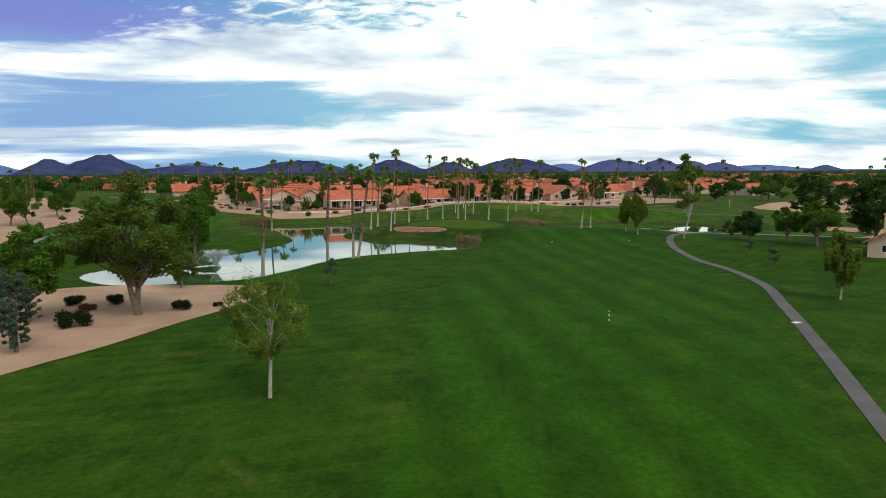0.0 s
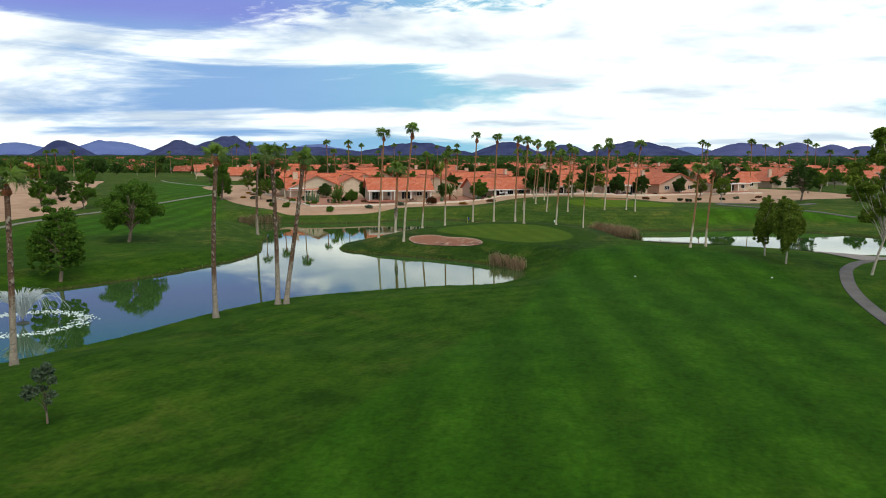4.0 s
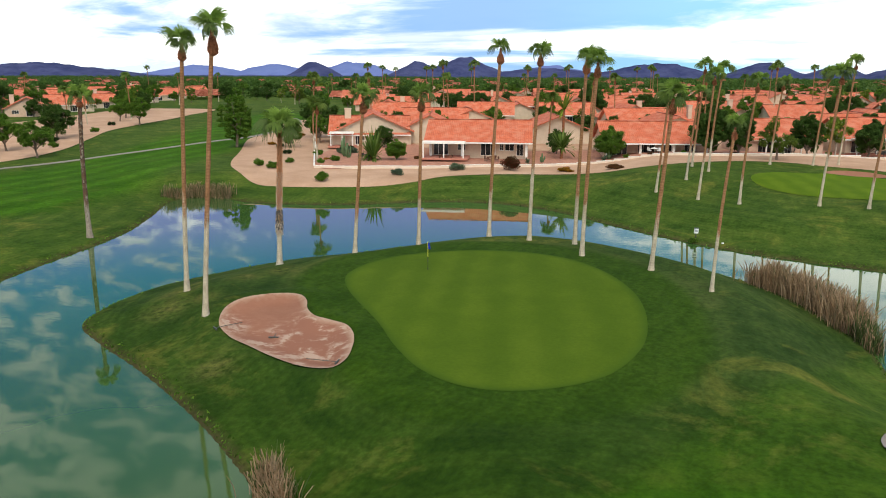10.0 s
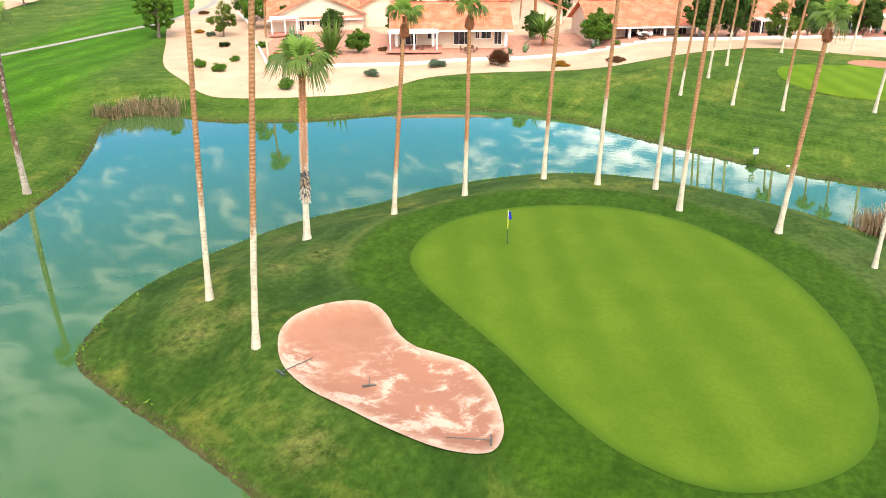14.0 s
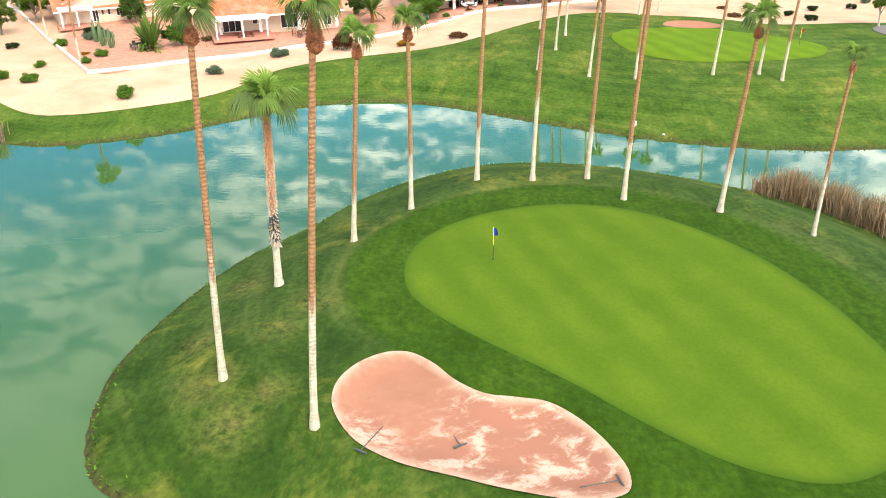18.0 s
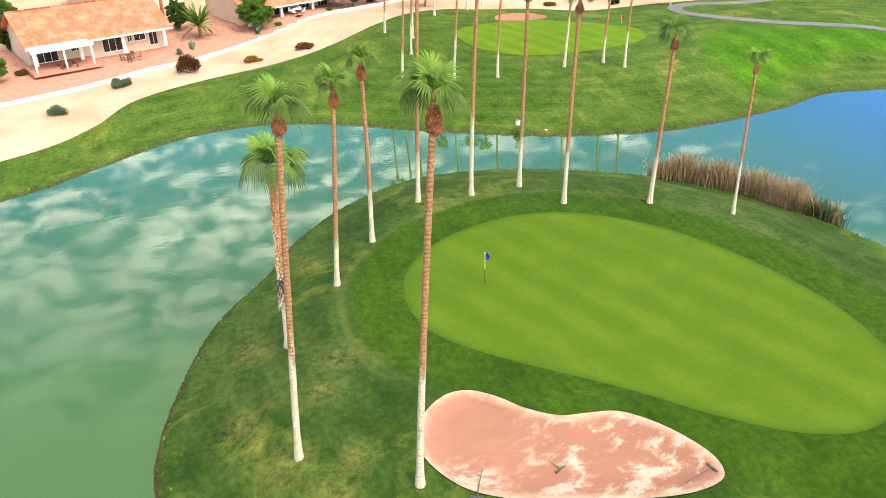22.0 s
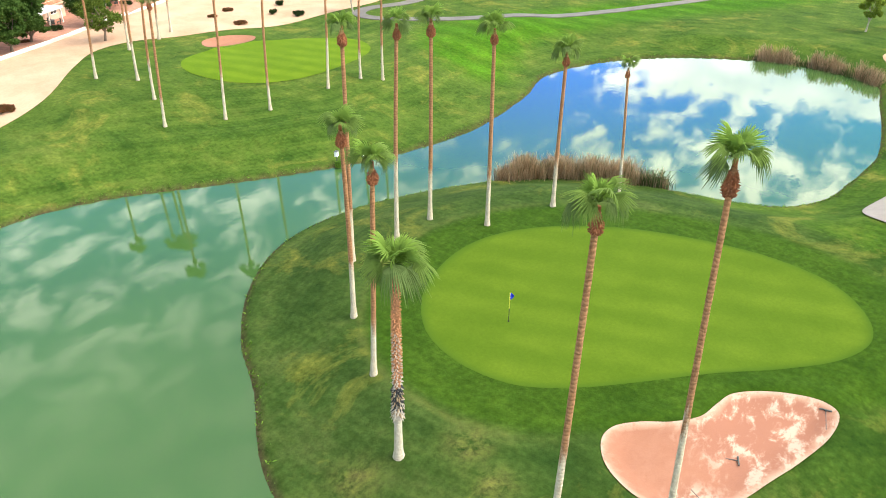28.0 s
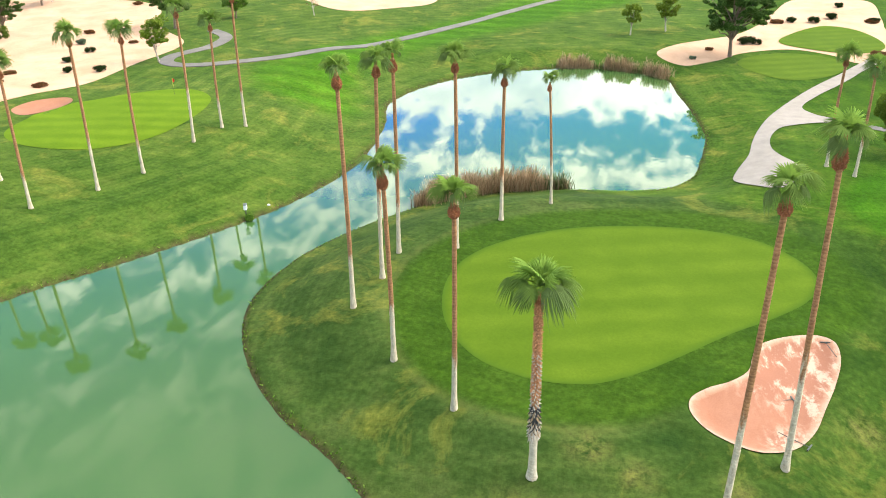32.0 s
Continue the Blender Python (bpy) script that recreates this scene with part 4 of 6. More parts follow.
def fan_frond(rng, petiole, blade, droop, tilt, fingers=22):
    """A fan palm leaf: an arched stalk, a pleated webbed fan bent down from it, and free pointed fingers that hang at the tips."""
    pz = petiole * 0.10
    out = [tube([(0, 0, 0), (petiole * 0.5, 0, petiole * 0.13), (petiole, 0, pz)], (0.045, 0.028, 0.022), 4, False)]
    cols = 2 * fingers + 1
    half = radians(88)
    ct, st = math.cos(radians(tilt)), math.sin(radians(tilt))

    def at(a, s, fold, hang=1.0):
        r = blade * (0.72 + 0.28 * math.cos(a * 0.9)) * s
        bend = max(0.0, s - 0.5)
        u, v, w = math.cos(a) * r * (1 - 0.35 * droop * bend), math.sin(a) * r * (1 - 0.35 * droop * bend), fold - 0.42 * abs(math.sin(a)) * r
        return (petiole + u * ct + w * st, v, pz - u * st + w * ct - droop * blade * hang * 1.7 * bend ** 1.45)

    v, f = [], []
    rings = (0.03, 0.30, 0.54)
    for s in rings:
        for c in range(cols):
            a = -half + 2 * half * c / (cols - 1)
            v.append(at(a, s, (0.032 if c % 2 else -0.032) * s * blade))
    for k in range(2):
        for c in range(cols - 1):
            f.append((k * cols + c, k * cols + c + 1, (k + 1) * cols + c + 1, (k + 1) * cols + c))
    for i in range(fingers):
        c = 2 * i
        base = 2 * cols + c
        a0, a1 = -half + 2 * half * c / (cols - 1), -half + 2 * half * (c + 2) / (cols - 1)
        am = (a0 + a1) / 2 + rng.uniform(-0.04, 0.04)
        n, q, hang = len(v), (a1 - a0) * 0.36, rng.uniform(0.8, 1.5)
        s1, s2 = 0.82, rng.uniform(0.96, 1.2)
        v += [at(am - q, s1, 0, hang), at(am, s1, 0.03 * blade, hang), at(am + q, s1, 0, hang), at(am - q * 0.15, s2, 0, hang), at(am + q * 0.15, s2, 0, hang)]
        f += [(base, base + 1, n + 1, n), (base + 1, base + 2, n + 2, n + 1), (n, n + 1, n + 3, n + 3), (n + 1, n + 4, n + 3, n + 3), (n + 1, n + 2, n + 4, n + 4)]
    out.append((v, f))
    return join(out)


frond_rng = random.Random(5)
FROND_MESHES = [mesh_of("fan_frond", *fan_frond(frond_rng, p, 1.0, d, tl), m, False) for p, d, tl, m in
                ((0.5, 0.1, 0, YOUNG_FROND), (0.75, 0.25, 3, YOUNG_FROND), (0.9, 0.45, 8, FROND), (0.95, 0.7, 16, FROND), (0.92, 1.0, 30, OLD_FROND))]


def frond_poses(rng, count):
    """Places of the leaves round the heart of a crown: steep young ones above, hanging old ones below."""
    rows = []
    for i in range(count):
        s = (i + 0.5) / count
        pitch = 86 - 84 * s ** 0.85 + rng.uniform(-15, 15)
        rows.append((i * 137.5 + rng.uniform(-26, 26), pitch, min(4, max(0, int(s * 5 + rng.uniform(-0.6, 0.6)))), rng.uniform(0.62, 1.2), rng.uniform(-45, 45)))
    return rows


def palm_trunk(rng, top, r0, bow, mat, rough=0.03):
    """A slender trunk from the foot to the point top, a little bowed."""
    n = 22
    s = np.linspace(0, 1, n)
    az = rng.uniform(0, 6.283)
    b = bow * np.sin(s * np.pi)
    p = np.stack([top[0] * s ** 1.25 + b * math.cos(az), top[1] * s ** 1.25 + b * math.sin(az), top[2] * s], 1)
    r = r0 * (1 - 0.22 * s) * (1 + 0.55 * np.exp(-s * 26))
    r *= 1 + rough * np.sin(s * 53 + az)
    v, f = tube(p, r, 10)
    me = mesh_of("palm_trunk", v, f, mat)
    float_attr(me, "along", np.clip(v[:, 2] / top[2], 0, 1))
    return me


def stub_ring(rng, centre, z0, z1, r_of, count, size, down):
    """Scales or stubs of old leaves standing out of a trunk."""
    out = []
    for i in range(count):
        t = (i + rng.random()) / count
        a, zz = i * 2.4 + rng.uniform(-0.3, 0.3), z0 + (z1 - z0) * t
        rad = r_of(t)
        cx, cy = centre(zz)
        c, s_ = math.cos(a), math.sin(a)
        b = np.array([cx + c * rad * 0.8, cy + s_ * rad * 0.8, zz])
        tip = b + np.array([c, s_, 0]) * (rad * 0.2 + size * rng.uniform(0.6, 1.1)) + np.array([0, 0, down * size * rng.uniform(0.4, 1.6)])
        side = np.array([-s_, c, 0]) * size * 0.55
        out.append(([b - side, b + side, tip, b + np.array([0, 0, size])], [(0, 1, 2), (0, 2, 3), (1, 3, 2)]))
    return out


def fan_palm(x, y, h, label, group, crown=1.0, r0=0.17, top=(0.8, 0.2), bow=0.15, count=26, bark=None, skirt=1.0, seed=0, separate=True, shaggy=False):
    """A fan palm: slender trunk, bulb of old leaf bases, and a crown of single fronds; h is the height of the crown's heart."""
    rng = random.Random(seed)
    z = ground_z(x, y)
    palm = thing("fan_palm", (x, y, z - 0.05), label, "palm tree", group)
    tx, ty, tz = top[0], top[1], h
    part("trunk", palm_trunk(rng, (tx, ty, tz), r0, 0.0 if shaggy else bow, bark or PALM_BARK), palm, "tall slender trunk, bleached pale near its foot")
    rb = r0 * 0.78
    # egg-shaped bulb, widest in its lower third, drawn in to a thin neck under the leaves
    bulge = lambda t: rb * (0.9 + 1.5 * min(skirt, 1.0) * math.sin(math.pi * min(1.0, t ** 0.62)) ** 0.9)
    hgt = 0.75 * skirt + 0.2
    zt = tz - 0.15
    core = tube([(tx, ty, zt - hgt + hgt * q) for q in np.linspace(0, 1.5, 15)], [bulge(min(q, 1)) * 0.9 for q in np.linspace(0, 1.5, 15)], 12)
    stubs = stub_ring(rng, lambda q: (tx, ty), zt - hgt * 0.97, zt - 0.05, bulge, int(120 * skirt) + 30, 0.095, 0.5)
    part("leaf_collar", mesh_of("leaf_collar", *join([core] + stubs), BOOTS, False), palm, "rust-brown bulb of old leaf stubs")
    if shaggy:
        rs = lambda t: r0 * (1.1 - 0.15 * t)
        along = lambda q: (tx * (q / tz) ** 1.25, ty * (q / tz) ** 1.25)
        for mat, lo, hi, n, size, down, words in ((SCALES, 0.46, 0.95, 420, 0.085, 0.3, "rough red-brown leaf scales"), (PALE_BARK, 0.36, 0.70, 170, 0.10, 0.1, "bleached flaking leaf scales"), (DEAD, 0.25, 0.40, 60, 0.16, -1.0, "torn hanging rag of dry bark"),
                                                  (BLACK, 0.28, 0.42, 80, 0.17, -0.8, "black torn rag of bark"), (PALE_BARK, 0.24, 0.34, 50, 0.19, -1.1, "bleached rag of bark")):
            sc = stub_ring(rng, along, h * lo, h * hi, rs, n, size, down)
            part("scaly_bark" if lo > 0.3 else "ragged_bark", mesh_of("scaly_bark", *join(sc), mat, False), palm, words)
    rows = frond_poses(rng, count)
    heart = Vector((tx, ty, tz + 0.4))
    if separate:
        for az_, pitch, kind, sc, roll in rows:
            fr = part("frond", FROND_MESHES[kind], palm)
            fr.matrix_basis = Matrix.Translation(heart) @ pose(0, 0, 0, 0, -pitch, az_) @ Matrix.Rotation(radians(roll), 4, "X") @ Matrix.Scale(sc * crown, 4)
    else:
        pieces = []
        for az_, pitch, kind, sc, roll in rows:
            m = Matrix.Translation(heart) @ pose(0, 0, 0, 0, -pitch, az_) @ Matrix.Rotation(radians(roll), 4, "X") @ Matrix.Scale(sc * crown, 4)
            src = FROND_MESHES[kind]
            pieces.append(([m @ p.co for p in src.vertices], [tuple(q.vertices) for q in src.polygons]))
        part("crown", mesh_of("palm_crown", *join(pieces), FROND, False), palm)
    return palm


def leaf_cloud(rng, centres, per, spread, size, flat=0.75):
    """Many small leaves in clumps round the given centres."""
    c = np.array([q[:3] for q in centres])
    rad = np.array([q[3] for q in centres])
    n = len(c) * per
    k = np.repeat(np.arange(len(c)), per)
    g = np.random.RandomState(rng.randrange(1 << 30))
    d = g.normal(size=(n, 3))
    d /= np.linalg.norm(d, axis=1)[:, None] + 1e-9
    rr = g.random_sample(n) ** 0.45
    p = c[k] + d * (rr * rad[k] * spread)[:, None] * [1, 1, flat]
    u = g.normal(size=(n, 3)) * [1, 1, 0.6]
    u /= np.linalg.norm(u, axis=1)[:, None] + 1e-9
    w = np.cross(u, d + g.normal(size=(n, 3)) * 0.6)
    w /= np.linalg.norm(w, axis=1)[:, None] + 1e-9
    s = size * g.uniform(0.6, 1.4, n)[:, None]
    a, b = u * s, w * s * 0.5
    v = np.stack([p - a, p + b, p + a, p - b], 1).reshape(-1, 3)
    f = np.arange(n * 4).reshape(n, 4)
    return v, f


def tree_meshes(seed, h, crown_w, leaf, bark, trunk_r, trunk_h=0.28, lobes=12, per=700, size=0.18, lobe_r=0.2, weep=0.0, flat=0.8, stems=1, tall=1.0):
    """Trunk and crown meshes of one tree, about h high: limbs run out to uneven lobes of many small leaves."""
    rng = random.Random(seed)
    base, zc, rz = h * trunk_h, h * (1 + trunk_h * 0.85) / 2, h * (1 - trunk_h * 0.85) / 2
    R = crown_w / 2
    spots = []
    tries = 0
    while len(spots) < lobes and tries < 4000:
        tries += 1
        d = np.array([rng.gauss(0, 1), rng.gauss(0, 1), rng.gauss(0, 1)])
        d /= np.linalg.norm(d)
        k = rng.uniform(0.45, 0.86)
        q = np.array([d[0] * R * k, d[1] * R * k, zc + d[2] * rz * k])
        q[:2] *= 1 - 0.35 * max(0, (q[2] - zc) / rz) * tall
        if all(np.linalg.norm((q - o) / [R, R, rz]) > 0.95 / lobes ** 0.36 for o in spots):
            spots.append(q)
    pieces, tops = [], []
    for s in range(stems):
        bend = np.array([rng.uniform(-0.12, 0.12), rng.uniform(-0.12, 0.12)]) * h
        pts = [np.array([0.3 * s, 0.2 * s, -0.2]), np.array([bend[0] * 0.2, bend[1] * 0.2, base * 0.5]), np.array([*bend * 0.45, base]), np.array([*bend * 0.7, base + rz * 0.6])]
        tops.append(pts)
        pieces.append(tube(pts, (trunk_r * 1.25, trunk_r, trunk_r * 0.85, trunk_r * 0.4), 9))
    clumps = []
    for i, q in enumerate(spots):
        pts = tops[i % stems]
        start = pts[2] * rng.uniform(0.75, 1.0) if q[2] < zc else pts[2] + (pts[3] - pts[2]) * rng.uniform(0.1, 0.9)
        mid = (start + q) / 2 + np.array([rng.uniform(-1, 1), rng.uniform(-1, 1), rng.uniform(-0.2, 1)]) * R * 0.12
        pieces.append(tube([start, (start + mid) / 2 + [0, 0, 0.03 * h], mid, q], (trunk_r * 0.5, trunk_r * 0.38, trunk_r * 0.26, trunk_r * 0.1), 6))
        rr = lobe_r * crown_w * rng.uniform(0.75, 1.25)
        for j in range(7):
            o = np.array([rng.gauss(0, 1), rng.gauss(0, 1), rng.gauss(0, 0.7)])
            o *= rr * 0.62 / max(np.linalg.norm(o), 0.3)
            c = q + o
            pieces.append(tube([q, (q + c) / 2, c], (trunk_r * 0.12, trunk_r * 0.08, trunk_r * 0.04), 4))
            clumps.append((*c, rr * rng.uniform(0.35, 0.62)))
            if weep:
                for w in range(3):
                    clumps.append((c[0] * 1.04, c[1] * 1.04, max(c[2] - weep * (w + 1) * 0.55, h * 0.1), rr * 0.3))
    lv, lf = leaf_cloud(rng, clumps, max(4, per // 7), 1.0, size, flat)
    lv[:, 2] = np.maximum(lv[:, 2], 0.3)
    return mesh_of("tree_trunk", *join(pieces), bark), fast_mesh("tree_crown", lv, lf, leaf, False)


def plant(name, x, y, meshes, label, category="tree", group="", turn=0.0, scale=1.0, sink=0.0):
    ob = thing(name, (x, y, ground_z(x, y) - sink), label, category, group)
    ob.matrix_basis = pose(x, y, ground_z(x, y) - sink, 0, 0, turn) @ Matrix.Scale(scale, 4)
    part("trunk", meshes[0], ob)
    part("crown", meshes[1], ob)
    return ob


def shrub_mesh(seed, w, h, leaf, per=240, size=0.07):
    rng = random.Random(seed)
    cl = []
    for i in range(16):
        a, r = rng.uniform(0, 6.283), math.sqrt(rng.random()) * w * 0.36
        cl.append((math.cos(a) * r, math.sin(a) * r, h * rng.uniform(0.25, 0.72) * (1.1 - r / w), w * 0.2))
    v, f = leaf_cloud(rng, cl, per, 1.0, size, min(1.0, h / w * 1.2))
    v[:, 2] = np.clip(v[:, 2], 0.02, None)
    stems = [tube([(0, 0, -0.1), (c[0] * 0.5, c[1] * 0.5, c[2] * 0.5), c[:3]], (0.03, 0.02, 0.01), 4) for c in cl[::3]]
    return mesh_of("shrub_stems", *join(stems), BARK), fast_mesh("shrub_leaves", v, f, leaf, False)


def shrub(x, y, meshes, label, group="shrubs in the sand", scale=1.0, turn=0.0):
    ob = thing("shrub", (x, y, ground_z(x, y)), label, "shrub", group)
    ob.matrix_basis = pose(x, y, ground_z(x, y) + 0.04, 0, 0, turn) @ Matrix.Scale(scale, 4)
    part("woody_base", meshes[0], ob)
    part("foliage", meshes[1], ob)
    return ob


def reed_bed(line, width, height, count, label, seed, green=0.15):
    """Upright dry reeds along a shore line, one mesh of dry blades and one of green ones."""
    rng = np.random.RandomState(seed)
    count = count * 2
    c = spline(line, closed=False, n=12)
    k = rng.random_sample(count) * (len(c) - 1.001)
    i = k.astype(int)
    p = c[i] + (c[i + 1] - c[i]) * (k - i)[:, None]
    p = p + rng.normal(size=(count, 2)) * width * 0.36
    z = np.maximum(terrain(p[:, 0], p[:, 1]), -0.25)
    h = height * rng.uniform(0.5, 1.15, count) * (0.8 + 0.3 * np.sin(k * 0.55 + seed))
    a = rng.uniform(0, 6.283, count)
    lean = rng.normal(size=(count, 2)) * 0.14 * h[:, None]
    w = rng.uniform(0.010, 0.024, count)
    sx, sy = np.cos(a) * w, np.sin(a) * w
    base = np.stack([p[:, 0], p[:, 1], z], 1)
    mid = base + np.stack([lean[:, 0] * 0.4, lean[:, 1] * 0.4, h * 0.6], 1)
    tip = base + np.stack([lean[:, 0] * 1.3, lean[:, 1] * 1.3, h], 1)
    side = np.stack([sx, sy, 0 * sx], 1)
    v = np.stack([base - side, base + side, mid + side * 1.2, mid - side * 1.2, tip + side * 0.9, tip - side * 0.9], 1)
    isg = rng.random_sample(count) < green
    ob = thing("reed_bed", (0, 0, 0), label, "reeds")
    for sel, mat, nm in ((~isg, REED, "dry_reeds"), (isg, REED_G, "green_reeds")):
        q = v[sel].reshape(-1, 3)
        n = len(q) // 6
        b = np.arange(n)[:, None] * 6
        f = np.concatenate([b + [0, 1, 2, 3], b + [3, 2, 4, 5]])
        part(nm, fast_mesh(nm, q, f, mat, False), ob)["kind"] = "stuff"
    return ob


# foot, height of the crown's heart, lean of the top, crown size
ISLAND_PALMS = [(-19.5, 171.9, 17.05, (1.08, 0.05), 0.68, 0.75), (-14.43, 168.5, 17.8, (1.39, 0.7), 0.72, 1.3), (-14.9, 186.75, 12.95, (0.95, 0.3), 0.70, 0.95), (-11.4, 191.75, 12.9, (0.15, 0.3), 0.66, 1.05), (-6.6, 196.5, 16.6, (0.65, 0.4), 0.58, 1.0),
                (-2.4, 195.85, 16.0, (0.55, 0.0), 0.60, 0.75), (1.75, 196.0, 15.5, (0.35, 0.1), 0.58, 1.0), (3.7, 191.75, 15.0, (0.5, 0.3), 0.64, 0.8), (9.75, 189.4, 12.4, (0.7, 0.25), 0.70, 0.75), (14.6, 185.85, 10.9, (0.5, 0.8), 0.46, 0.5)]
for i, (px, py, ph, tp, pc, bulb) in enumerate(ISLAND_PALMS):
    fan_palm(px, py, ph, "tall fan palm with pale foot, standing on the green's turf", "palms round the green", pc, 0.165 if i < 9 else 0.12, tp, 0.06, 20, seed=20 + i, skirt=bulb)
fan_palm(-18.77, 181.4, 11.0, "stout fan palm with shaggy half-shed bark", "palms round the green", 1.05, 0.215, (0.42, 0.25), 0.1, 24, SHAGGY_BARK, 0.3, seed=41, shaggy=True)
for i, (px, py, ph, tp) in enumerate([(-46.65, 185.2, 14.0, (0.5, 0)), (-17.25, 121.0, 15.0, (0, -0.6)), (-16.4, 121.1, 14.5, (1.9, 0.8)), (-20.6, 113.9, 15.0, (0.6, 0)), (-26.8, 95.0, 12.8, (0, 0.5))]):
    fan_palm(px, py, ph, "fan palm with shaggy patchy trunk at the lake's edge", "palms along the lake", 0.76, 0.24, tp, 0.2, 17, PATCHY_BARK, 0.5, seed=50 + i)
for i, (px, py, ph) in enumerate([(28.96, 158.3, 10.4), (31.4, 160.5, 10.8), (6.84, 228.6, 14.4), (3.9, 237.0, 11.0), (2.9, 247.0, 13.8), (11.75, 227.0, 13.6), (12.6, 255.6, 11.6), (20.1, 226.4, 14.0),
                                  (18.3, 257.5, 12.8), (21.6, 259.5, 14.5), (24.9, 225.7, 11.6), (26.7, 223.7, 14.6), (1.23, 231.4, 12.6), (5.8, 243.0, 13.4)]):
    fan_palm(px, py, ph, "tall thin fan palm with white-washed foot on the turf", "palms by the second green", 0.76, 0.15, (0.8, 0.25), 0.12, 18, seed=70 + i, skirt=0.7)


# ---------------------------------------------------------------- trees
MESQUITE = tree_meshes(121, 14.2, 13.0, OLIVE, BARK, 0.30, 0.22, 40, 1150, 0.15, 0.115, flat=0.7, tall=1.1, stems=2)
CITRUS = tree_meshes(113, 4.0, 4.6, LUSH, BARK, 0.12, 0.14, 26, 1300, 0.085, 0.17)
SHADE_TREE = tree_meshes(114, 7.5, 7.0, DARK, BARK, 0.2, 0.12, 28, 1200, 0.15, 0.15)
FRONT_TREE = tree_meshes(112, 8.2, 6.0, LIME, PALE_BARK, 0.12, 0.32, 22, 900, 0.07, 0.15, flat=0.9)
ROUND_TREE = tree_meshes(103, 8.0, 7.5, LUSH, BARK, 0.20, 0.22, 15, 800, 0.17, 0.17)
ASH_TREE = tree_meshes(104, 8.0, 4.8, LIME, PALE_BARK, 0.14, 0.24, 13, 520, 0.15, 0.2)
DARK_TREE = tree_meshes(105, 9.0, 9.0, DARK, BARK, 0.26, 0.16, 18, 900, 0.2, 0.17)
GUM_TREE = tree_meshes(106, 18.0, 7.0, LIME, PALE_BARK, 0.13, 0.26, 26, 760, 0.16, 0.14)
WEEP_TREE = tree_meshes(107, 10.0, 6.0, GREY, BARK, 0.2, 0.24, 12, 300, 0.16, 0.16, weep=1.6)
WEEP_GREEN = tree_meshes(117, 10.0, 6.4, LUSH, BARK, 0.2, 0.3, 14, 420, 0.16, 0.17, weep=1.7)
BROAD_TREE = tree_meshes(131, 10.6, 11.4, LUSH, BARK, 0.26, 0.24, 34, 1000, 0.16, 0.13, flat=0.75)
NARROW_TREE = tree_meshes(132, 9.2, 4.2, LIME, PALE_BARK, 0.11, 0.30, 15, 620, 0.12, 0.20, weep=0.8, tall=0.6)
PINE_TREE = tree_meshes(108, 12.0, 10.5, DARK, BARK, 0.26, 0.24, 32, 900, 0.15, 0.12, flat=0.45, tall=1.4)
OLIVE_TREE = tree_meshes(109, 7.0, 7.0, OLIVE, BARK, 0.18, 0.24, 13, 560, 0.15, 0.17)
SPARSE = tree_meshes(110, 3.2, 1.6, GREY, BARK, 0.05, 0.15, 8, 220, 0.09, 0.2)
BARE_TREE = tree_meshes(111, 5.0, 3.5, RUST, PALE_BARK, 0.09, 0.28, 12, 20, 0.08, 0.15)

plant("mesquite_tree", -31.3, 62.5, MESQUITE, "large spreading mesquite with olive foliage on the sand bed", turn=40)
plant("desert_willow", -34.4, 46.8, WEEP_TREE, "grey-green drooping tree at the sand bed's rim", scale=0.72, turn=10)
plant("ash_tree", -40.2, 59, ROUND_TREE, "rounded green tree behind the dark shrubs", scale=1.2, turn=70)
plant("young_tree", -11.5, 34.9, FRONT_TREE, "thin-crowned young tree with pale crooked trunk", turn=20)
plant("willow_tree", -48, 129.4, WEEP_GREEN, "weeping green tree with hanging branches across the lake")
plant("small_acacia", -33.2, 80.5, OLIVE_TREE, "small multi-branched tree on the sand bed", scale=0.66, turn=120)
plant("cypress_sapling", -15.1, 82.9, SPARSE, "small dark conifer sapling on the turf", scale=1.2)
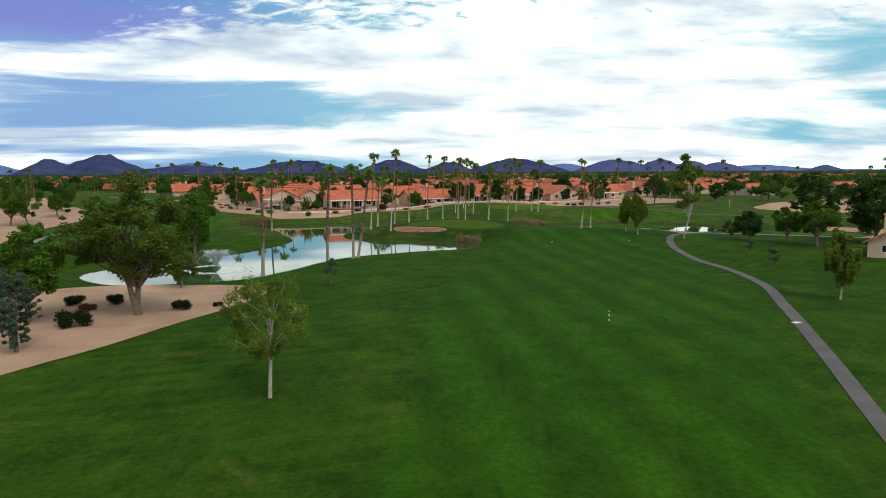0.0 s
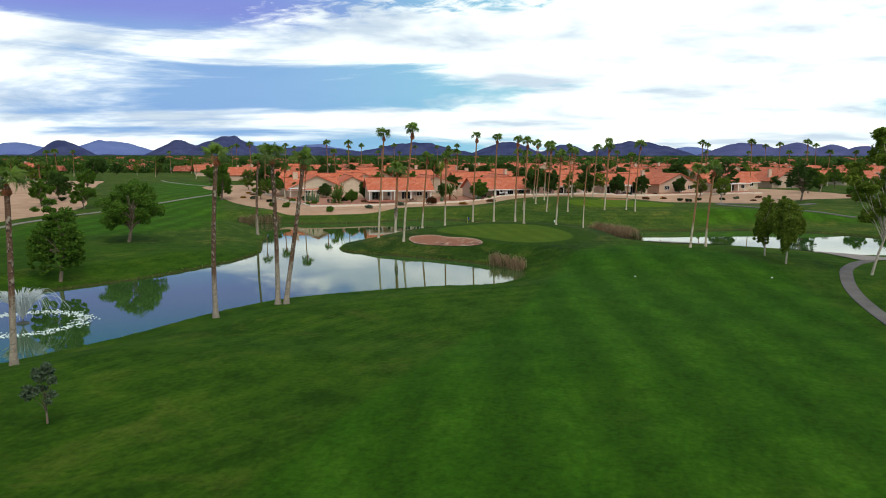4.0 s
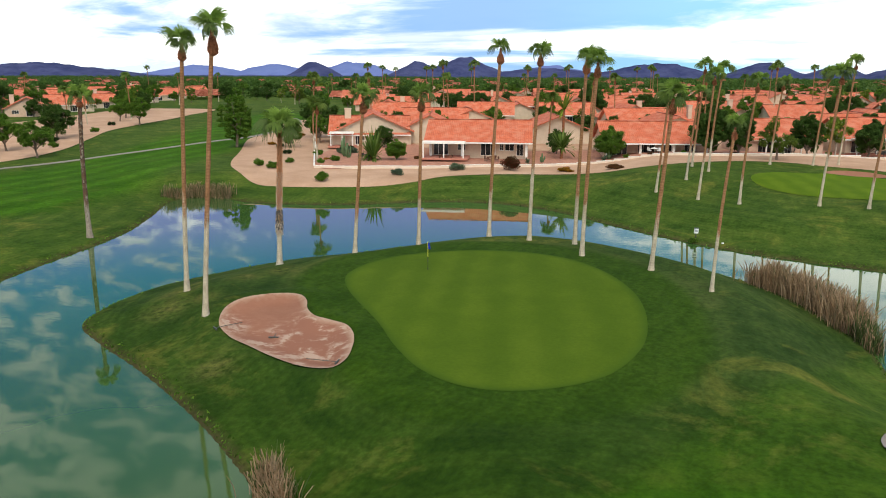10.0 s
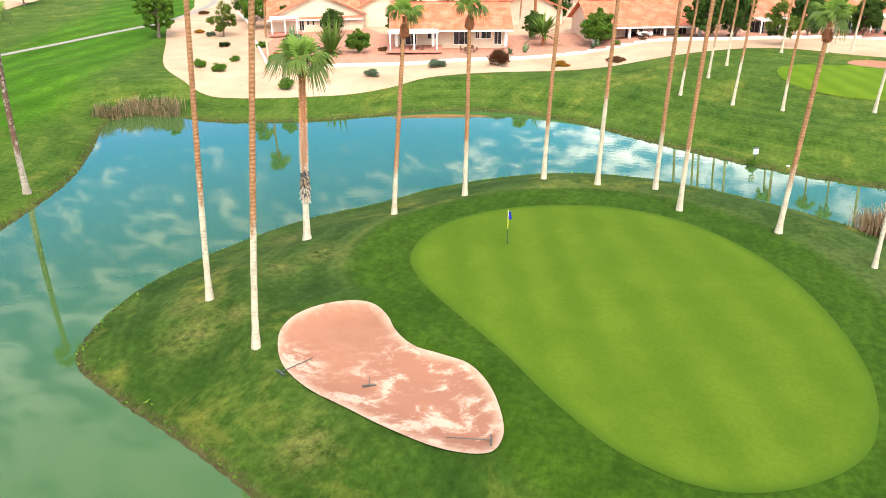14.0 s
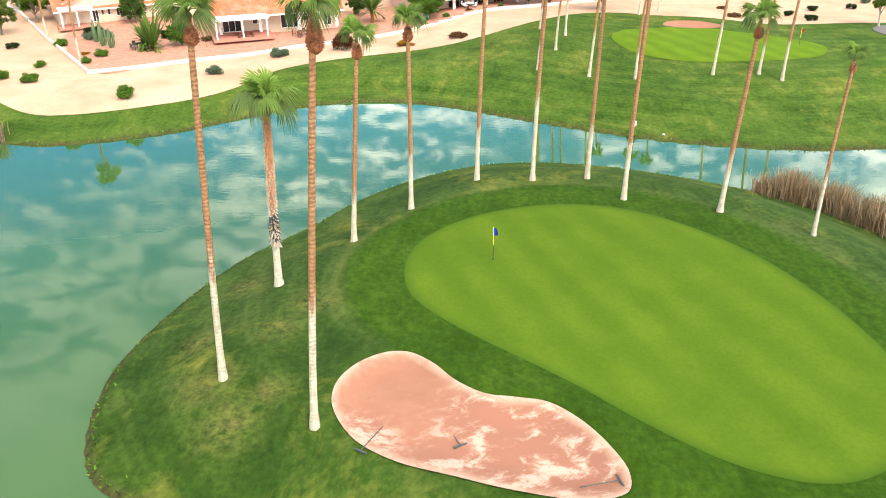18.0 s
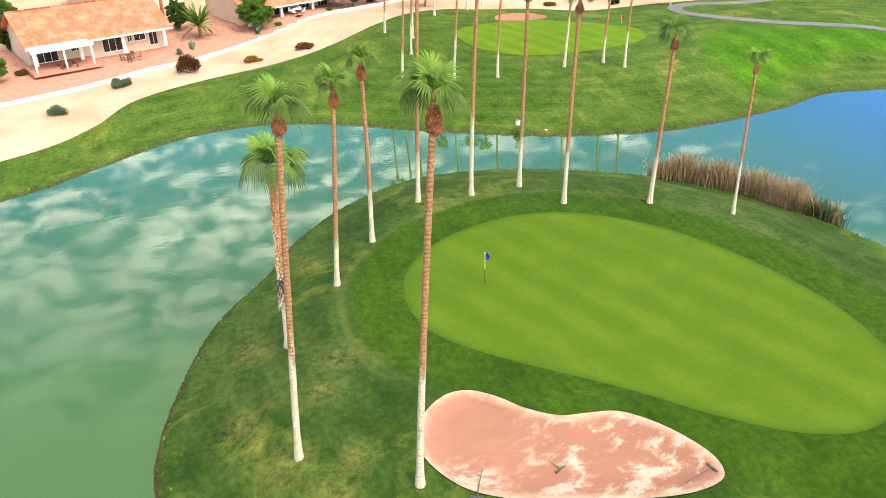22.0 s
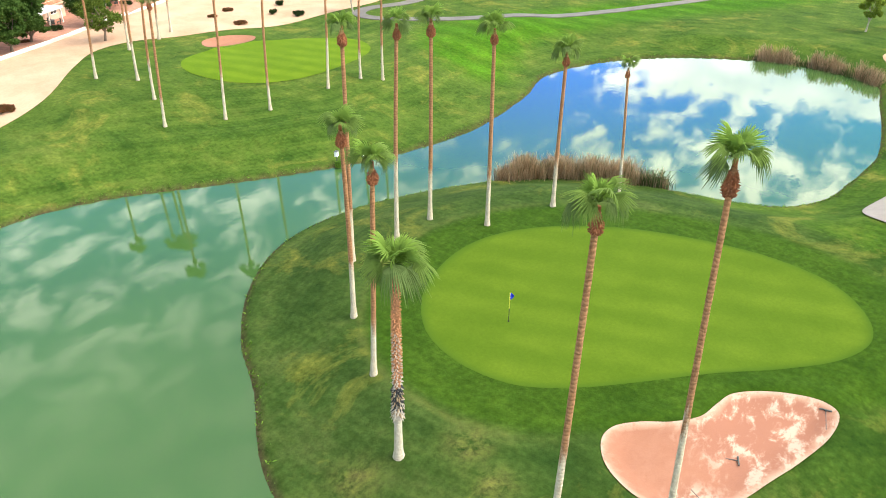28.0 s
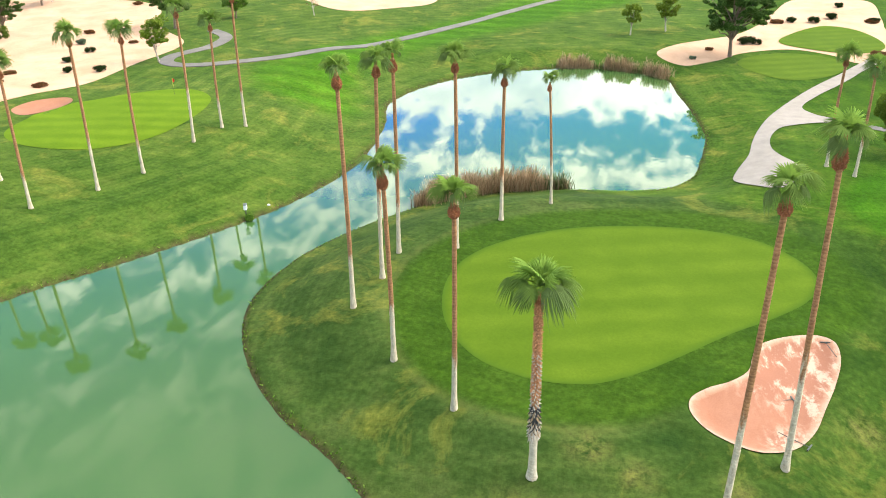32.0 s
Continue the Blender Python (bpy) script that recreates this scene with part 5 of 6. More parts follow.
for i, (px, py, kind, sc, words) in enumerate([
        (46.8, 142, GUM_TREE, 1.05, "very tall thin-crowned gum tree by the pond"), (37.8, 153.6, NARROW_TREE, 0.93, "slender light green tree by the path"), (38.9, 147.6, NARROW_TREE, 0.98, "slender light green tree by the path"),
        (41.9, 69.9, NARROW_TREE, 0.9, "yellow-green tree with a pale thin trunk"), (64.8, 135.6, ROUND_TREE, 0.9, "rounded green tree on the rough"), (68, 130, ROUND_TREE, 1.1, "tall green tree on the rough"),
        (59.5, 140.5, DARK_TREE, 0.69, "dark shade tree by the path"), (50, 116, SPARSE, 0.95, "thin sapling on the rough"), (46, 97.6, SPARSE, 1.2, "thin sapling on the rough"),
        (82, 136, DARK_TREE, 1.5, "big dark shade tree on the rough"), (88, 118, DARK_TREE, 1.4, "big dark shade tree on the rough"), (-60.2, 163.7, BROAD_TREE, 1.0, "broad rounded green tree on the far bank"),
        (-84.7, 249.7, WEEP_GREEN, 1.15, "tall drooping dark green tree on the sand bed"), (-110, 224.5, ROUND_TREE, 0.88, "green tree on the sand strip"), (-125, 228.5, ROUND_TREE, 0.95, "green tree on the sand strip"),
        (-148, 282, ROUND_TREE, 0.95, "rounded green tree on the sand strip"), (-74.8, 254, OLIVE_TREE, 0.8, "olive tree by the garden wall"), (85.1, 167.6, PINE_TREE, 1.15, "dark spreading pine in the pale sand"),
        (97.2, 184.5, ASH_TREE, 0.8, "small yellow-green tree on the turf"), (102.1, 178.4, ASH_TREE, 0.95, "small round green tree on the turf"), (50.5, 251.8, ASH_TREE, 0.95, "light green tree beside the path bend"),
        (73, 264, PINE_TREE, 0.9, "dark pine in the sand bed"), (85, 258.5, ROUND_TREE, 0.7, "green tree near the north path"), (93.6, 246, BARE_TREE, 1.0, "bare reddish young tree"),
        (-118.8, 192, ROUND_TREE, 1.3, "green tree on the sand strip"), (-121.6, 205, OLIVE_TREE, 1.2, "olive tree on the sand strip"), (-132, 245, DARK_TREE, 0.9, "dark tree before the houses"),
        (-58, 262, DARK_TREE, 0.5, "clipped dark tree by the patio"), (-45.6, 245.6, CITRUS, 0.85, "small round citrus tree in the garden"), (-12.9, 261.4, CITRUS, 1.3, "dense round citrus tree by the wall"),
        (2.5, 266.5, SHADE_TREE, 1.0, "dense dark shade tree behind the wall"), (6.5, 269.5, SHADE_TREE, 0.95, "dense dark shade tree behind the wall"), (26, 283, SHADE_TREE, 0.85, "dense dark tree behind the wall"),
        (13, 262, OLIVE_TREE, 0.9, "thin olive tree by the palms"), (58, 288, PINE_TREE, 0.9, "broad pine beside the end house"), (50, 282, OLIVE_TREE, 0.8, "pale thin tree on the sand bed"),
        (17, 272, SHADE_TREE, 0.9, "dense dark shade tree behind the wall"), (21, 275.5, ASH_TREE, 0.9, "light green tree behind the wall"), (-80, 270, DARK_TREE, 1.0, "broad dark tree at the path's end"), (-73.5, 262, ROUND_TREE, 0.8, "green tree beside the gabled house"), (-24, 266, SHADE_TREE, 0.6, "dark tree between two houses"),
        (-46.5, 262, SHADE_TREE, 0.62, "dark clipped tree between two houses"), (-70, 268, SHADE_TREE, 0.8, "dark tree beside the gabled house"), (34, 289, SHADE_TREE, 0.8, "dark tree between two houses"), (12, 292, ROUND_TREE, 0.7, "green tree behind the houses"), (46, 296, SHADE_TREE, 0.7, "dark tree between two houses"),
        (57, 144, OLIVE_TREE, 0.55, "small olive tree by the path"), (96, 122, GUM_TREE, 0.6, "tall thin tree beyond the rough")]):
    plant("tree", px, py, kind, words, turn=i * 53 % 360, scale=sc)

# ---------------------------------------------------------------- houses
def box(lo, hi):
    (a, b, c), (d, e, f) = lo, hi
    v = [(a, b, c), (d, b, c), (d, e, c), (a, e, c), (a, b, f), (d, b, f), (d, e, f), (a, e, f)]
    return v, [(3, 2, 1, 0), (4, 5, 6, 7), (0, 1, 5, 4), (1, 2, 6, 5), (2, 3, 7, 6), (3, 0, 4, 7)]


def slab_roof(corners, thick):
    """A sloping slab under the four (or three) given corners."""
    top = [Vector(c) for c in corners]
    n = (top[1] - top[0]).cross(top[-1] - top[0]).normalized()
    if n.z < 0:
        top.reverse()
        n = -n
    k = len(top)
    v = [tuple(p) for p in top] + [tuple(p - n * thick) for p in top]
    f = [tuple(range(k)), tuple(range(2 * k - 1, k - 1, -1))] + [(i, i + k, (i + 1) % k + k, (i + 1) % k) for i in range(k)]
    return v, f, n


def roof_part(name, corners, mat, parent, thick=0.18):
    v, f, n = slab_roof(corners, thick)
    me = bpy.data.meshes.new(name)
    me.from_pydata(v, [], f)
    uv = me.uv_layers.new(name="UVMap")
    e = (Vector(corners[1]) - Vector(corners[0])).normalized()
    g = n.cross(e)
    for lp in me.loops:
        p = Vector(v[lp.vertex_index])
        uv.data[lp.index].uv = (p.dot(e), p.dot(g))
    me.materials.append(mat)
    return part(name, me, parent)


def boxes(name, list_of, mat, parent, label=""):
    return part(name, mesh_of(name, *join([box(a, b) for a, b in list_of]), mat, False), parent, label)


def window_part(parent, x0, x1, z0, z1, y, bars=1, name="window"):
    """A framed window set into the wall that faces -y."""
    t = 0.07
    v, f = [], []
    for yy in (y - 0.05, y + 0.06):
        for a, b, c, d in ((x0, x1, z0, z1), (x0 + t, x1 - t, z0 + t, z1 - t)):
            v += [(a, yy, c), (b, yy, c), (b, yy, d), (a, yy, d)]
    for i in range(4):
        j = (i + 1) % 4
        f += [(i, j, 4 + j, 4 + i), (8 + j, 8 + i, 12 + i, 12 + j), (j, i, 8 + i, 8 + j), (4 + i, 4 + j, 12 + j, 12 + i)]
    w = part(name, mesh_of(name, v, f, TRIM, False), parent)
    for i in range(bars):
        xm = x0 + (x1 - x0) * (i + 1) / (bars + 1)
        boxes("mullion", [((xm - 0.025, y - 0.03, z0 + t), (xm + 0.025, y + 0.012, z1 - t))], TRIM, w)
    boxes("pane", [((x0 + t, y + 0.015, z0 + t), (x1 - t, y + 0.03, z1 - t))], GLASS, w)
    return w


def wall_with_holes(L, z1, y, thick, holes):
    """A wall along x from 0 to L facing -y, with openings (x0, x1, z0, z1) through it."""
    xs = sorted({0, L, *[h[0] for h in holes], *[h[1] for h in holes]})
    out = []
    for a, b in zip(xs, xs[1:]):
        cuts = sorted((h[2], h[3]) for h in holes if h[0] <= a + 1e-6 and h[1] >= b - 1e-6)
        z = 0.0
        for lo, hi in cuts:
            if lo > z:
                out.append(((a, y, z), (b, y + thick, lo)))
            z = hi
        if z < z1:
            out.append(((a, y, z), (b, y + thick, z1)))
    return out


def house(x, y, z, turn, L, D, hw, hr, label, roof=0, stucco=None, patio=None, openings=(), gable_front=False, chimney=False, deep_porch=None):
    """A one-storey stucco house, its long front along local x facing -y; the origin is the front's left corner."""
    stucco = stucco or STUCCO
    h = thing("house", (x, y, z), label, "house", "tiled houses behind the course", turn)
    T, ov = 0.25, 0.7
    tile = ROOFS[roof]
    fy = deep_porch or 0.0
    walls = wall_with_holes(L, hw, fy, T, openings)
    walls += [((0, fy + T, 0), (T, D, hw)), ((L - T, fy + T, 0), (L, D, hw)), ((T, D - T, 0), (L - T, D, hw)), ((T, fy + T, hw - 0.12), (L - T, D - T, hw))]
    boxes("wall", walls, stucco, h)
    for o in openings:
        window_part(h, *o, fy + 0.09, bars=2 if o[1] - o[0] > 1.7 else 1, name="sliding_door" if o[2] < 0.2 else "window")
    e = hw - 0.05
    if gable_front:
        mx = L / 2
        gv = [(0, fy + 0.02, hw), (L, fy + 0.02, hw), (mx, fy + 0.02, hr - 0.15), (0, fy + T, hw), (L, fy + T, hw), (mx, fy + T, hr - 0.15)]
        part("gable", mesh_of("gable", gv, [(0, 1, 2), (5, 4, 3), (0, 3, 4, 1), (1, 4, 5, 2), (2, 5, 3, 0)], stucco, False), h)
        gb = [(p[0], D - T if p[1] < fy + 0.1 else D - 0.02, p[2]) for p in gv]
        part("gable", mesh_of("gable", gb, [(0, 1, 2), (5, 4, 3), (0, 3, 4, 1), (1, 4, 5, 2), (2, 5, 3, 0)], stucco, False), h)
        drop = (hr - e) * ov / mx
        roof_part("roof_slope", [(-ov, -ov, e - drop), (mx, -ov, hr), (mx, D + ov, hr), (-ov, D + ov, e - drop)], tile, h)
        roof_part("roof_slope", [(mx, -ov, hr), (L + ov, -ov, e - drop), (L + ov, D + ov, e - drop), (mx, D + ov, hr)], tile, h)
    else:
        my = D / 2
        for xx in (0.02, L - T):
            gv = [(xx, 0.3, hw), (xx, D - 0.3, hw), (xx, my, hr - 0.2), (xx + T - 0.02, 0.3, hw), (xx + T - 0.02, D - 0.3, hw), (xx + T - 0.02, my, hr - 0.2)]
            part("gable", mesh_of("gable", gv, [(2, 1, 0), (3, 4, 5), (1, 4, 3, 0), (2, 5, 4, 1), (0, 3, 5, 2)], stucco, False), h)
        drop = (hr - e) * ov / my
        roof_part("roof_slope", [(-ov, -ov, e - drop), (L + ov, -ov, e - drop), (L + ov, my, hr), (-ov, my, hr)], tile, h)
        roof_part("roof_slope", [(-ov, my, hr), (L + ov, my, hr), (L + ov, D + ov, e - drop), (-ov, D + ov, e - drop)], tile, h)
        # rounded ridge tiles
        part("ridge", mesh_of("ridge", *tube([(-ov, my, hr), (L / 2, my, hr + 0.01), (L + ov, my, hr)], (0.14, 0.14, 0.14), 8), tile, True), h)
        boxes("fascia", [((-ov, -ov - 0.06, e - drop - 0.24), (L + ov, -ov - 0.02, e - drop - 0.02))], STUCCO_B if roof else TRIM, h)
    if deep_porch:
        for i in range(4):
            px = 0.2 + (L - 0.7) * i / 3
            boxes("column", [((px, 0.1, 0), (px + 0.4, 0.5, hw - 0.15))], TRIM if roof == 0 else stucco, h)
    if patio:
        a, b, dep = patio
        boxes("patio_cover", [((a, -dep, 2.55), (b, -0.75, 2.72)), ((a - 0.1, -dep - 0.08, 2.42), (b + 0.1, -dep, 2.78))], TRIM, h, "flat white patio cover")
        for px in (a + 0.1, (a + b) / 2, b - 0.3):
            boxes("post", [((px, -dep + 0.1, 0), (px + 0.18, -dep + 0.28, 2.55))], TRIM, h)
        boxes("patio_slab", [((a - 0.4, -dep - 0.5, -0.25), (b + 0.6, fy, 0.04))], PAVING, h)
    if chimney:
        boxes("chimney", [((L * 0.12, D * 0.3, hw), (L * 0.12 + 1.3, D * 0.3 + 0.9, hr + 0.5)), ((L * 0.12 - 0.1, D * 0.3 - 0.1, hr + 0.5), (L * 0.12 + 1.4, D * 0.3 + 1.0, hr + 0.7))], stucco, h)
    boxes("foundation", [((0.05, fy + 0.05, -1.2), (L - 0.05, D - 0.05, 0.0))], stucco, h)
    return h


HZ = 3.2
house(-41.6, 249.6, HZ, 21, 17.2, 13, 2.9, 5.9, "long tan stucco house with salmon tile roof and white patio cover", 0, STUCCO, (-0.6, 6.6, 3.4),
      [(0.8, 3.4, 0.05, 2.1), (5.0, 6.4, 0.9, 2.1), (9.0, 11.6, 0.05, 2.15), (12.3, 13.0, 0.9, 2.1), (13.2, 14.8, 0.9, 2.1), (15.2, 16.4, 0.05, 2.1)], deep_porch=1.6)
house(-67.5, 259, HZ, 33, 15, 17, 3.0, 6.3, "beige stucco house with gabled end, chimney and white awning", 0, STUCCO, (-1.0, 3.6, 3.0),
      [(3.9, 4.8, 0.05, 2.2), (5.2, 6.6, 0.9, 2.2), (7.4, 8.4, 0.6, 2.4)], gable_front=True, chimney=True)
house(-14.2, 263.0, HZ, 24, 17.5, 13.5, 2.8, 5.7, "long stucco house with salmon tile roof and deep shaded porch", 0, STUCCO_B, None,
      [(1.5, 4.2, 0.05, 2.15), (6, 9, 0.05, 2.15), (10.5, 12.5, 0.8, 2.15), (14, 16, 0.05, 2.15)], deep_porch=2.6)
house(7.5, 277.5, HZ + 0.3, 28, 13, 13, 2.9, 5.8, "rose stucco house with orange tile roof and covered terrace", 1, STUCCO_B, (1.5, 8, 3.2),
      [(1.5, 4, 0.05, 2.15), (5.5, 7.5, 0.05, 2.15), (9.5, 11, 0.9, 2.1)])
house(22.5, 286.5, HZ + 0.4, 26, 15, 13, 2.9, 5.9, "tan stucco house with orange tile roof and terrace posts", 0, STUCCO, (0.5, 7.5, 3.0),
      [(1, 3.6, 0.05, 2.15), (5, 6.6, 0.9, 2.1), (9, 11.6, 0.05, 2.15), (12.6, 14, 0.9, 2.1)])
house(40.0, 297.0, HZ + 0.4, 30, 15, 14, 2.9, 6.0, "rose stucco house with gabled orange roof", 1, STUCCO_B, None,
      [(2, 4, 0.8, 2.15), (6, 9, 0.05, 2.2), (11, 13, 0.8, 2.15)], gable_front=True)
house(57.0, 306.0, HZ + 0.4, 32, 16, 13, 2.9, 5.8, "tan stucco house with salmon tile roof", 0, STUCCO, (6, 12, 3.0),
      [(1, 3, 0.8, 2.15), (7, 10, 0.05, 2.15), (13, 14.5, 0.8, 2.1)])

# the streets of houses behind: a few patterns, copied
town_rng = random.Random(11)
PATTERNS = [house(-9000, 0, -400, 0, 15, 12, 2.9, 5.9, "tan stucco house with terracotta tile roof", 0, STUCCO, None, [(2, 4, 0.9, 2.1), (7, 9.4, 0.05, 2.15), (11.5, 13, 0.9, 2.1)]),
            house(-9000, 30, -400, 0, 13, 14, 2.9, 6.2, "rose stucco house with gabled terracotta roof", 1, STUCCO_B, None, [(2, 4, 0.9, 2.1), (6, 8.4, 0.05, 2.15), (10, 11.5, 0.9, 2.1)], gable_front=True, chimney=True),
            house(-9000, 60, -400, 0, 17, 13, 3.0, 5.6, "long pale stucco house with faded pink tile roof", 1, STUCCO, None, [(2, 4, 0.9, 2.1), (8, 10.4, 0.05, 2.15), (13, 15, 0.9, 2.1)])]
SPOTS = []
for row in range(10):
    for col in range(-13, 13):
        u = col * 25.0 + town_rng.uniform(-3, 3) + (12 if row % 2 else 0)
        w = 24 + row * 27.0 + (row // 2) * 9 + town_rng.uniform(-2.5, 2.5)
        a = radians(27)
        px, py = -14 + u * math.cos(a) - w * math.sin(a), 262 + u * math.sin(a) + w * math.cos(a)
        if px > 75 + (py - 290) * 0.6 or py < 225:
            continue
        if px < -78 - (py - 262) * 0.62:
            continue
        SPOTS.append((px, py, math.degrees(a) + town_rng.choice((0, 0, 90, 180, -90)) + town_rng.uniform(-6, 6)))
for i in range(26):
    t = i / 25
    for k in range(3):
        px, py = -160 - 210 * t - k * 30 + town_rng.uniform(-4, 4), 205 + 330 * t - k * 6 + town_rng.uniform(-5, 5)
        if i % 2 == 0:
            SPOTS.append((px, py, 62 + town_rng.uniform(-8, 8) + (180 if k == 1 else 0)))
SPOTS += [(140, 345, 30), (190, 360, 30), (67.5, 112, -38)]
for i, (px, py, tr) in enumerate(SPOTS):
    src = PATTERNS[town_rng.randrange(3)]
    copy_thing(src, pose(px, py, ground_z(px, py), 0, 0, tr))
# each plot has its hedge trees
PLOT_TREES = [(ROUND_TREE, "green garden tree beside a house"), (DARK_TREE, "dark garden tree beside a house"), (OLIVE_TREE, "olive garden tree beside a house"), (DARK_TREE, "dense dark garden tree beside a house")]
for i, (px, py, tr) in enumerate(SPOTS[:215]):
    for side in (0, 1) if i < 150 else (0,):
        a, r = radians(tr + (200 if side else 20) + town_rng.uniform(-30, 30)), town_rng.uniform(2.5, 6.0)
        qx, qy = px + math.cos(a) * r + (13 if side else -3) * math.cos(radians(tr)), py + math.sin(a) * r + (13 if side else -3) * math.sin(radians(tr))
        if (-90 < qx < 75 and qy < 283 + (qx + 20) * 0.5) or (-170 - (qy - 300) * 0.75 < qx < -88 - (qy - 262) * 0.62):
            continue
        k, words = PLOT_TREES[town_rng.randrange(4)]
        plant("garden_tree", qx, qy, k, words, group="garden trees in town", turn=town_rng.uniform(0, 360), scale=town_rng.uniform(0.45, 0.78))
for p in PATTERNS:
    for o in (*p.children_recursive, p):
        bpy.data.objects.remove(o)

# shade trees and palms among the houses
TOWN_TREES = [(ROUND_TREE, "green street tree among the houses", "street_tree"), (DARK_TREE, "dark spreading pine among the houses", "pine_tree"), (OLIVE_TREE, "olive tree among the houses", "olive_tree"), (ASH_TREE, "light green ash among the houses", "ash_tree")]
for i in range(340):
    row = i / 340
    px, py = town_rng.uniform(-400, 300), 285 + 420 * row ** 1.4
    if py < 300 + abs(px) * 0.0 and -95 < px < 75:
        continue
    if -170 - (py - 300) * 0.75 < px < -88 - (py - 262) * 0.62 and py < 395:
        continue
    k, words, nm = TOWN_TREES[town_rng.choice((0, 1, 1, 0, 2, 3))]
    plant(nm, px, py, k, words, group="trees among the houses", turn=town_rng.uniform(0, 360), scale=town_rng.uniform(0.65, 1.15))
TOWN_PALMS = [fan_palm(-9000, 100 + 10 * i, hgt, "fan palm rising over the roofs", "palms among the houses", 0.85, 0.16, (0.5, 0.2), 0.15, 22, seed=150 + i, separate=False) for i, hgt in enumerate((9.0, 12.5, 16.0))]
for i in range(90):
    px, py = town_rng.uniform(-380, 260), town_rng.uniform(290, 560)
    if -170 - (py - 300) * 0.75 < px < -88 - (py - 262) * 0.62 and py < 395:
        continue
    copy_thing(TOWN_PALMS[town_rng.randrange(3)], pose(px, py, ground_z(px, py), 0, 0, town_rng.uniform(0, 360)))
for px, py, k in ((-55.3, 236.4, 0), (-28.7, 275, 0), (-79, 268, 1), (-66, 250, 0), (-150, 262, 0), (-160, 275, 0), (-172, 300, 1)):
    copy_thing(TOWN_PALMS[k], pose(px, py, ground_z(px, py), 0, 0, px))
for p in TOWN_PALMS:
    for o in (*p.children_recursive, p):
        bpy.data.objects.remove(o)


def far_woods():
    """The wooded plain out to the hills: clumps of leaves and roofs that nobody could count."""
    g = np.random.RandomState(3)
    n = 9000
    d = 560 + 3000 * g.random_sample(n) ** 1.6
    a = np.radians(g.uniform(-62, 62, n))
    x, y = -d * np.sin(a), d * np.cos(a)
    keep = ~((x > -172 - (y - 300) * 0.75) & (x < -88 - (y - 262) * 0.62) & (y < 430))
    x, y, d = x[keep], y[keep], d[keep]
    rng = random.Random(8)
    cl = []
    for px, py, q in zip(x, y, d):
        s = g.uniform(2.4, 4.6) * (1 + q / 2500)
        for _ in range(3):
            cl.append((px + g.normal() * s * 0.7, py + g.normal() * s * 0.7, 3.2 + g.uniform(0, 4.0), s))
    v, f = leaf_cloud(rng, cl, 14, 1.0, 1.1, 0.6)
    ob = tagged(new("far_woods", fast_mesh("far_woods", v, f, DARK, False)), "wooded plain of dark green treetops before the hills", "trees", kind="stuff")
    roofs, faces = [], []
    for _ in range(320):
        q, b = 520 + 1500 * g.random_sample() ** 1.4, radians(g.uniform(-58, 58))
        px, py = -q * math.sin(b), q * math.cos(b)
        if -172 - (py - 300) * 0.75 < px < -88 - (py - 262) * 0.62 and py < 430:
            continue
        t, L, D, z = g.uniform(0, 3.14), g.uniform(10, 16), g.uniform(8, 11), 2.6
        c, s = math.cos(t), math.sin(t)
        k = len(roofs)
        for lx, ly, lz in ((-L, -D, z + 2.4), (L, -D, z + 2.4), (L, D, z + 2.4), (-L, D, z + 2.4), (-L, 0, z + 5.6), (L, 0, z + 5.6)):
            roofs.append((px + (lx * c - ly * s) * 0.5, py + (lx * s + ly * c) * 0.5, lz))
        for q4 in ((0, 1, 5, 4), (2, 3, 4, 5), (1, 2, 5, 5), (3, 0, 4, 4)):
            faces.append(tuple(k + i for i in q4))
    tagged(new("far_roofs", mesh_of("far_roofs", roofs, faces, ROOFS[1], False)), "distant terracotta roofs between the trees", "houses", kind="stuff")


far_woods()


# ---------------------------------------------------------------- hills on the horizon
def hills(name, dist, peaks, mat, base, seed, label):
    """A range of hills as solid ridges; peaks are (bearing to the left in degrees, half width, height)."""
    az = np.radians(np.linspace(-100, 100, 900))
    top = np.zeros(az.shape)
    for b, w, h in peaks:
        u = np.abs(np.degrees(az) - b) / w
        top = np.maximum(top, h * np.minimum(1.0, 1.12 * np.clip(1 - u ** 1.05, 0, 1)))
    rough = np.array([noise.fractal((a * 60, seed * 3.3, 0.0), 0.7, 2.1, 6) for a in az])
    top = np.maximum(base + 4 * rough, top + rough * (2.5 + top * 0.07))
    rows = []
    for s, hgt in ((0.93, -0.02), (0.955, 0.35), (0.975, 0.72), (1.0, 1.0), (1.04, 0.55), (1.07, -0.02)):
        j = np.array([noise.fractal((a * 80, s * 40, seed), 0.8, 2.0, 5) for a in az]) * 0.10 * (0 < hgt < 1)
        r = dist * s
        rows.append(np.stack([-np.sin(az) * r, np.cos(az) * r, top * (hgt + j) - (6 if hgt < 0 else 0)], 1))
    tagged(new(name, fast_mesh(name, np.concatenate(rows), grid_faces(len(az), 6), mat)), label, "hills", kind="structure")


hills("hills_far", 4600, [(43, 5, 62), (38, 4, 70), (32.5, 4.5, 82), (18.6, 4.5, 68), (-8.5, 3, 52), (-22, 5, 40)], HILLS[2], 12, 2, "far mountain range, pale blue in painted haze")
hills("hills_mid", 4350, [(-12.1, 3.6, 72), (-15.2, 2.2, 74), (-17.4, 2.0, 62), (-19.2, 2.4, 54), (-25.9, 1.5, 36), (62, 7, 60)], HILLS[1], 8, 5, "hills on the horizon, blue in painted haze")
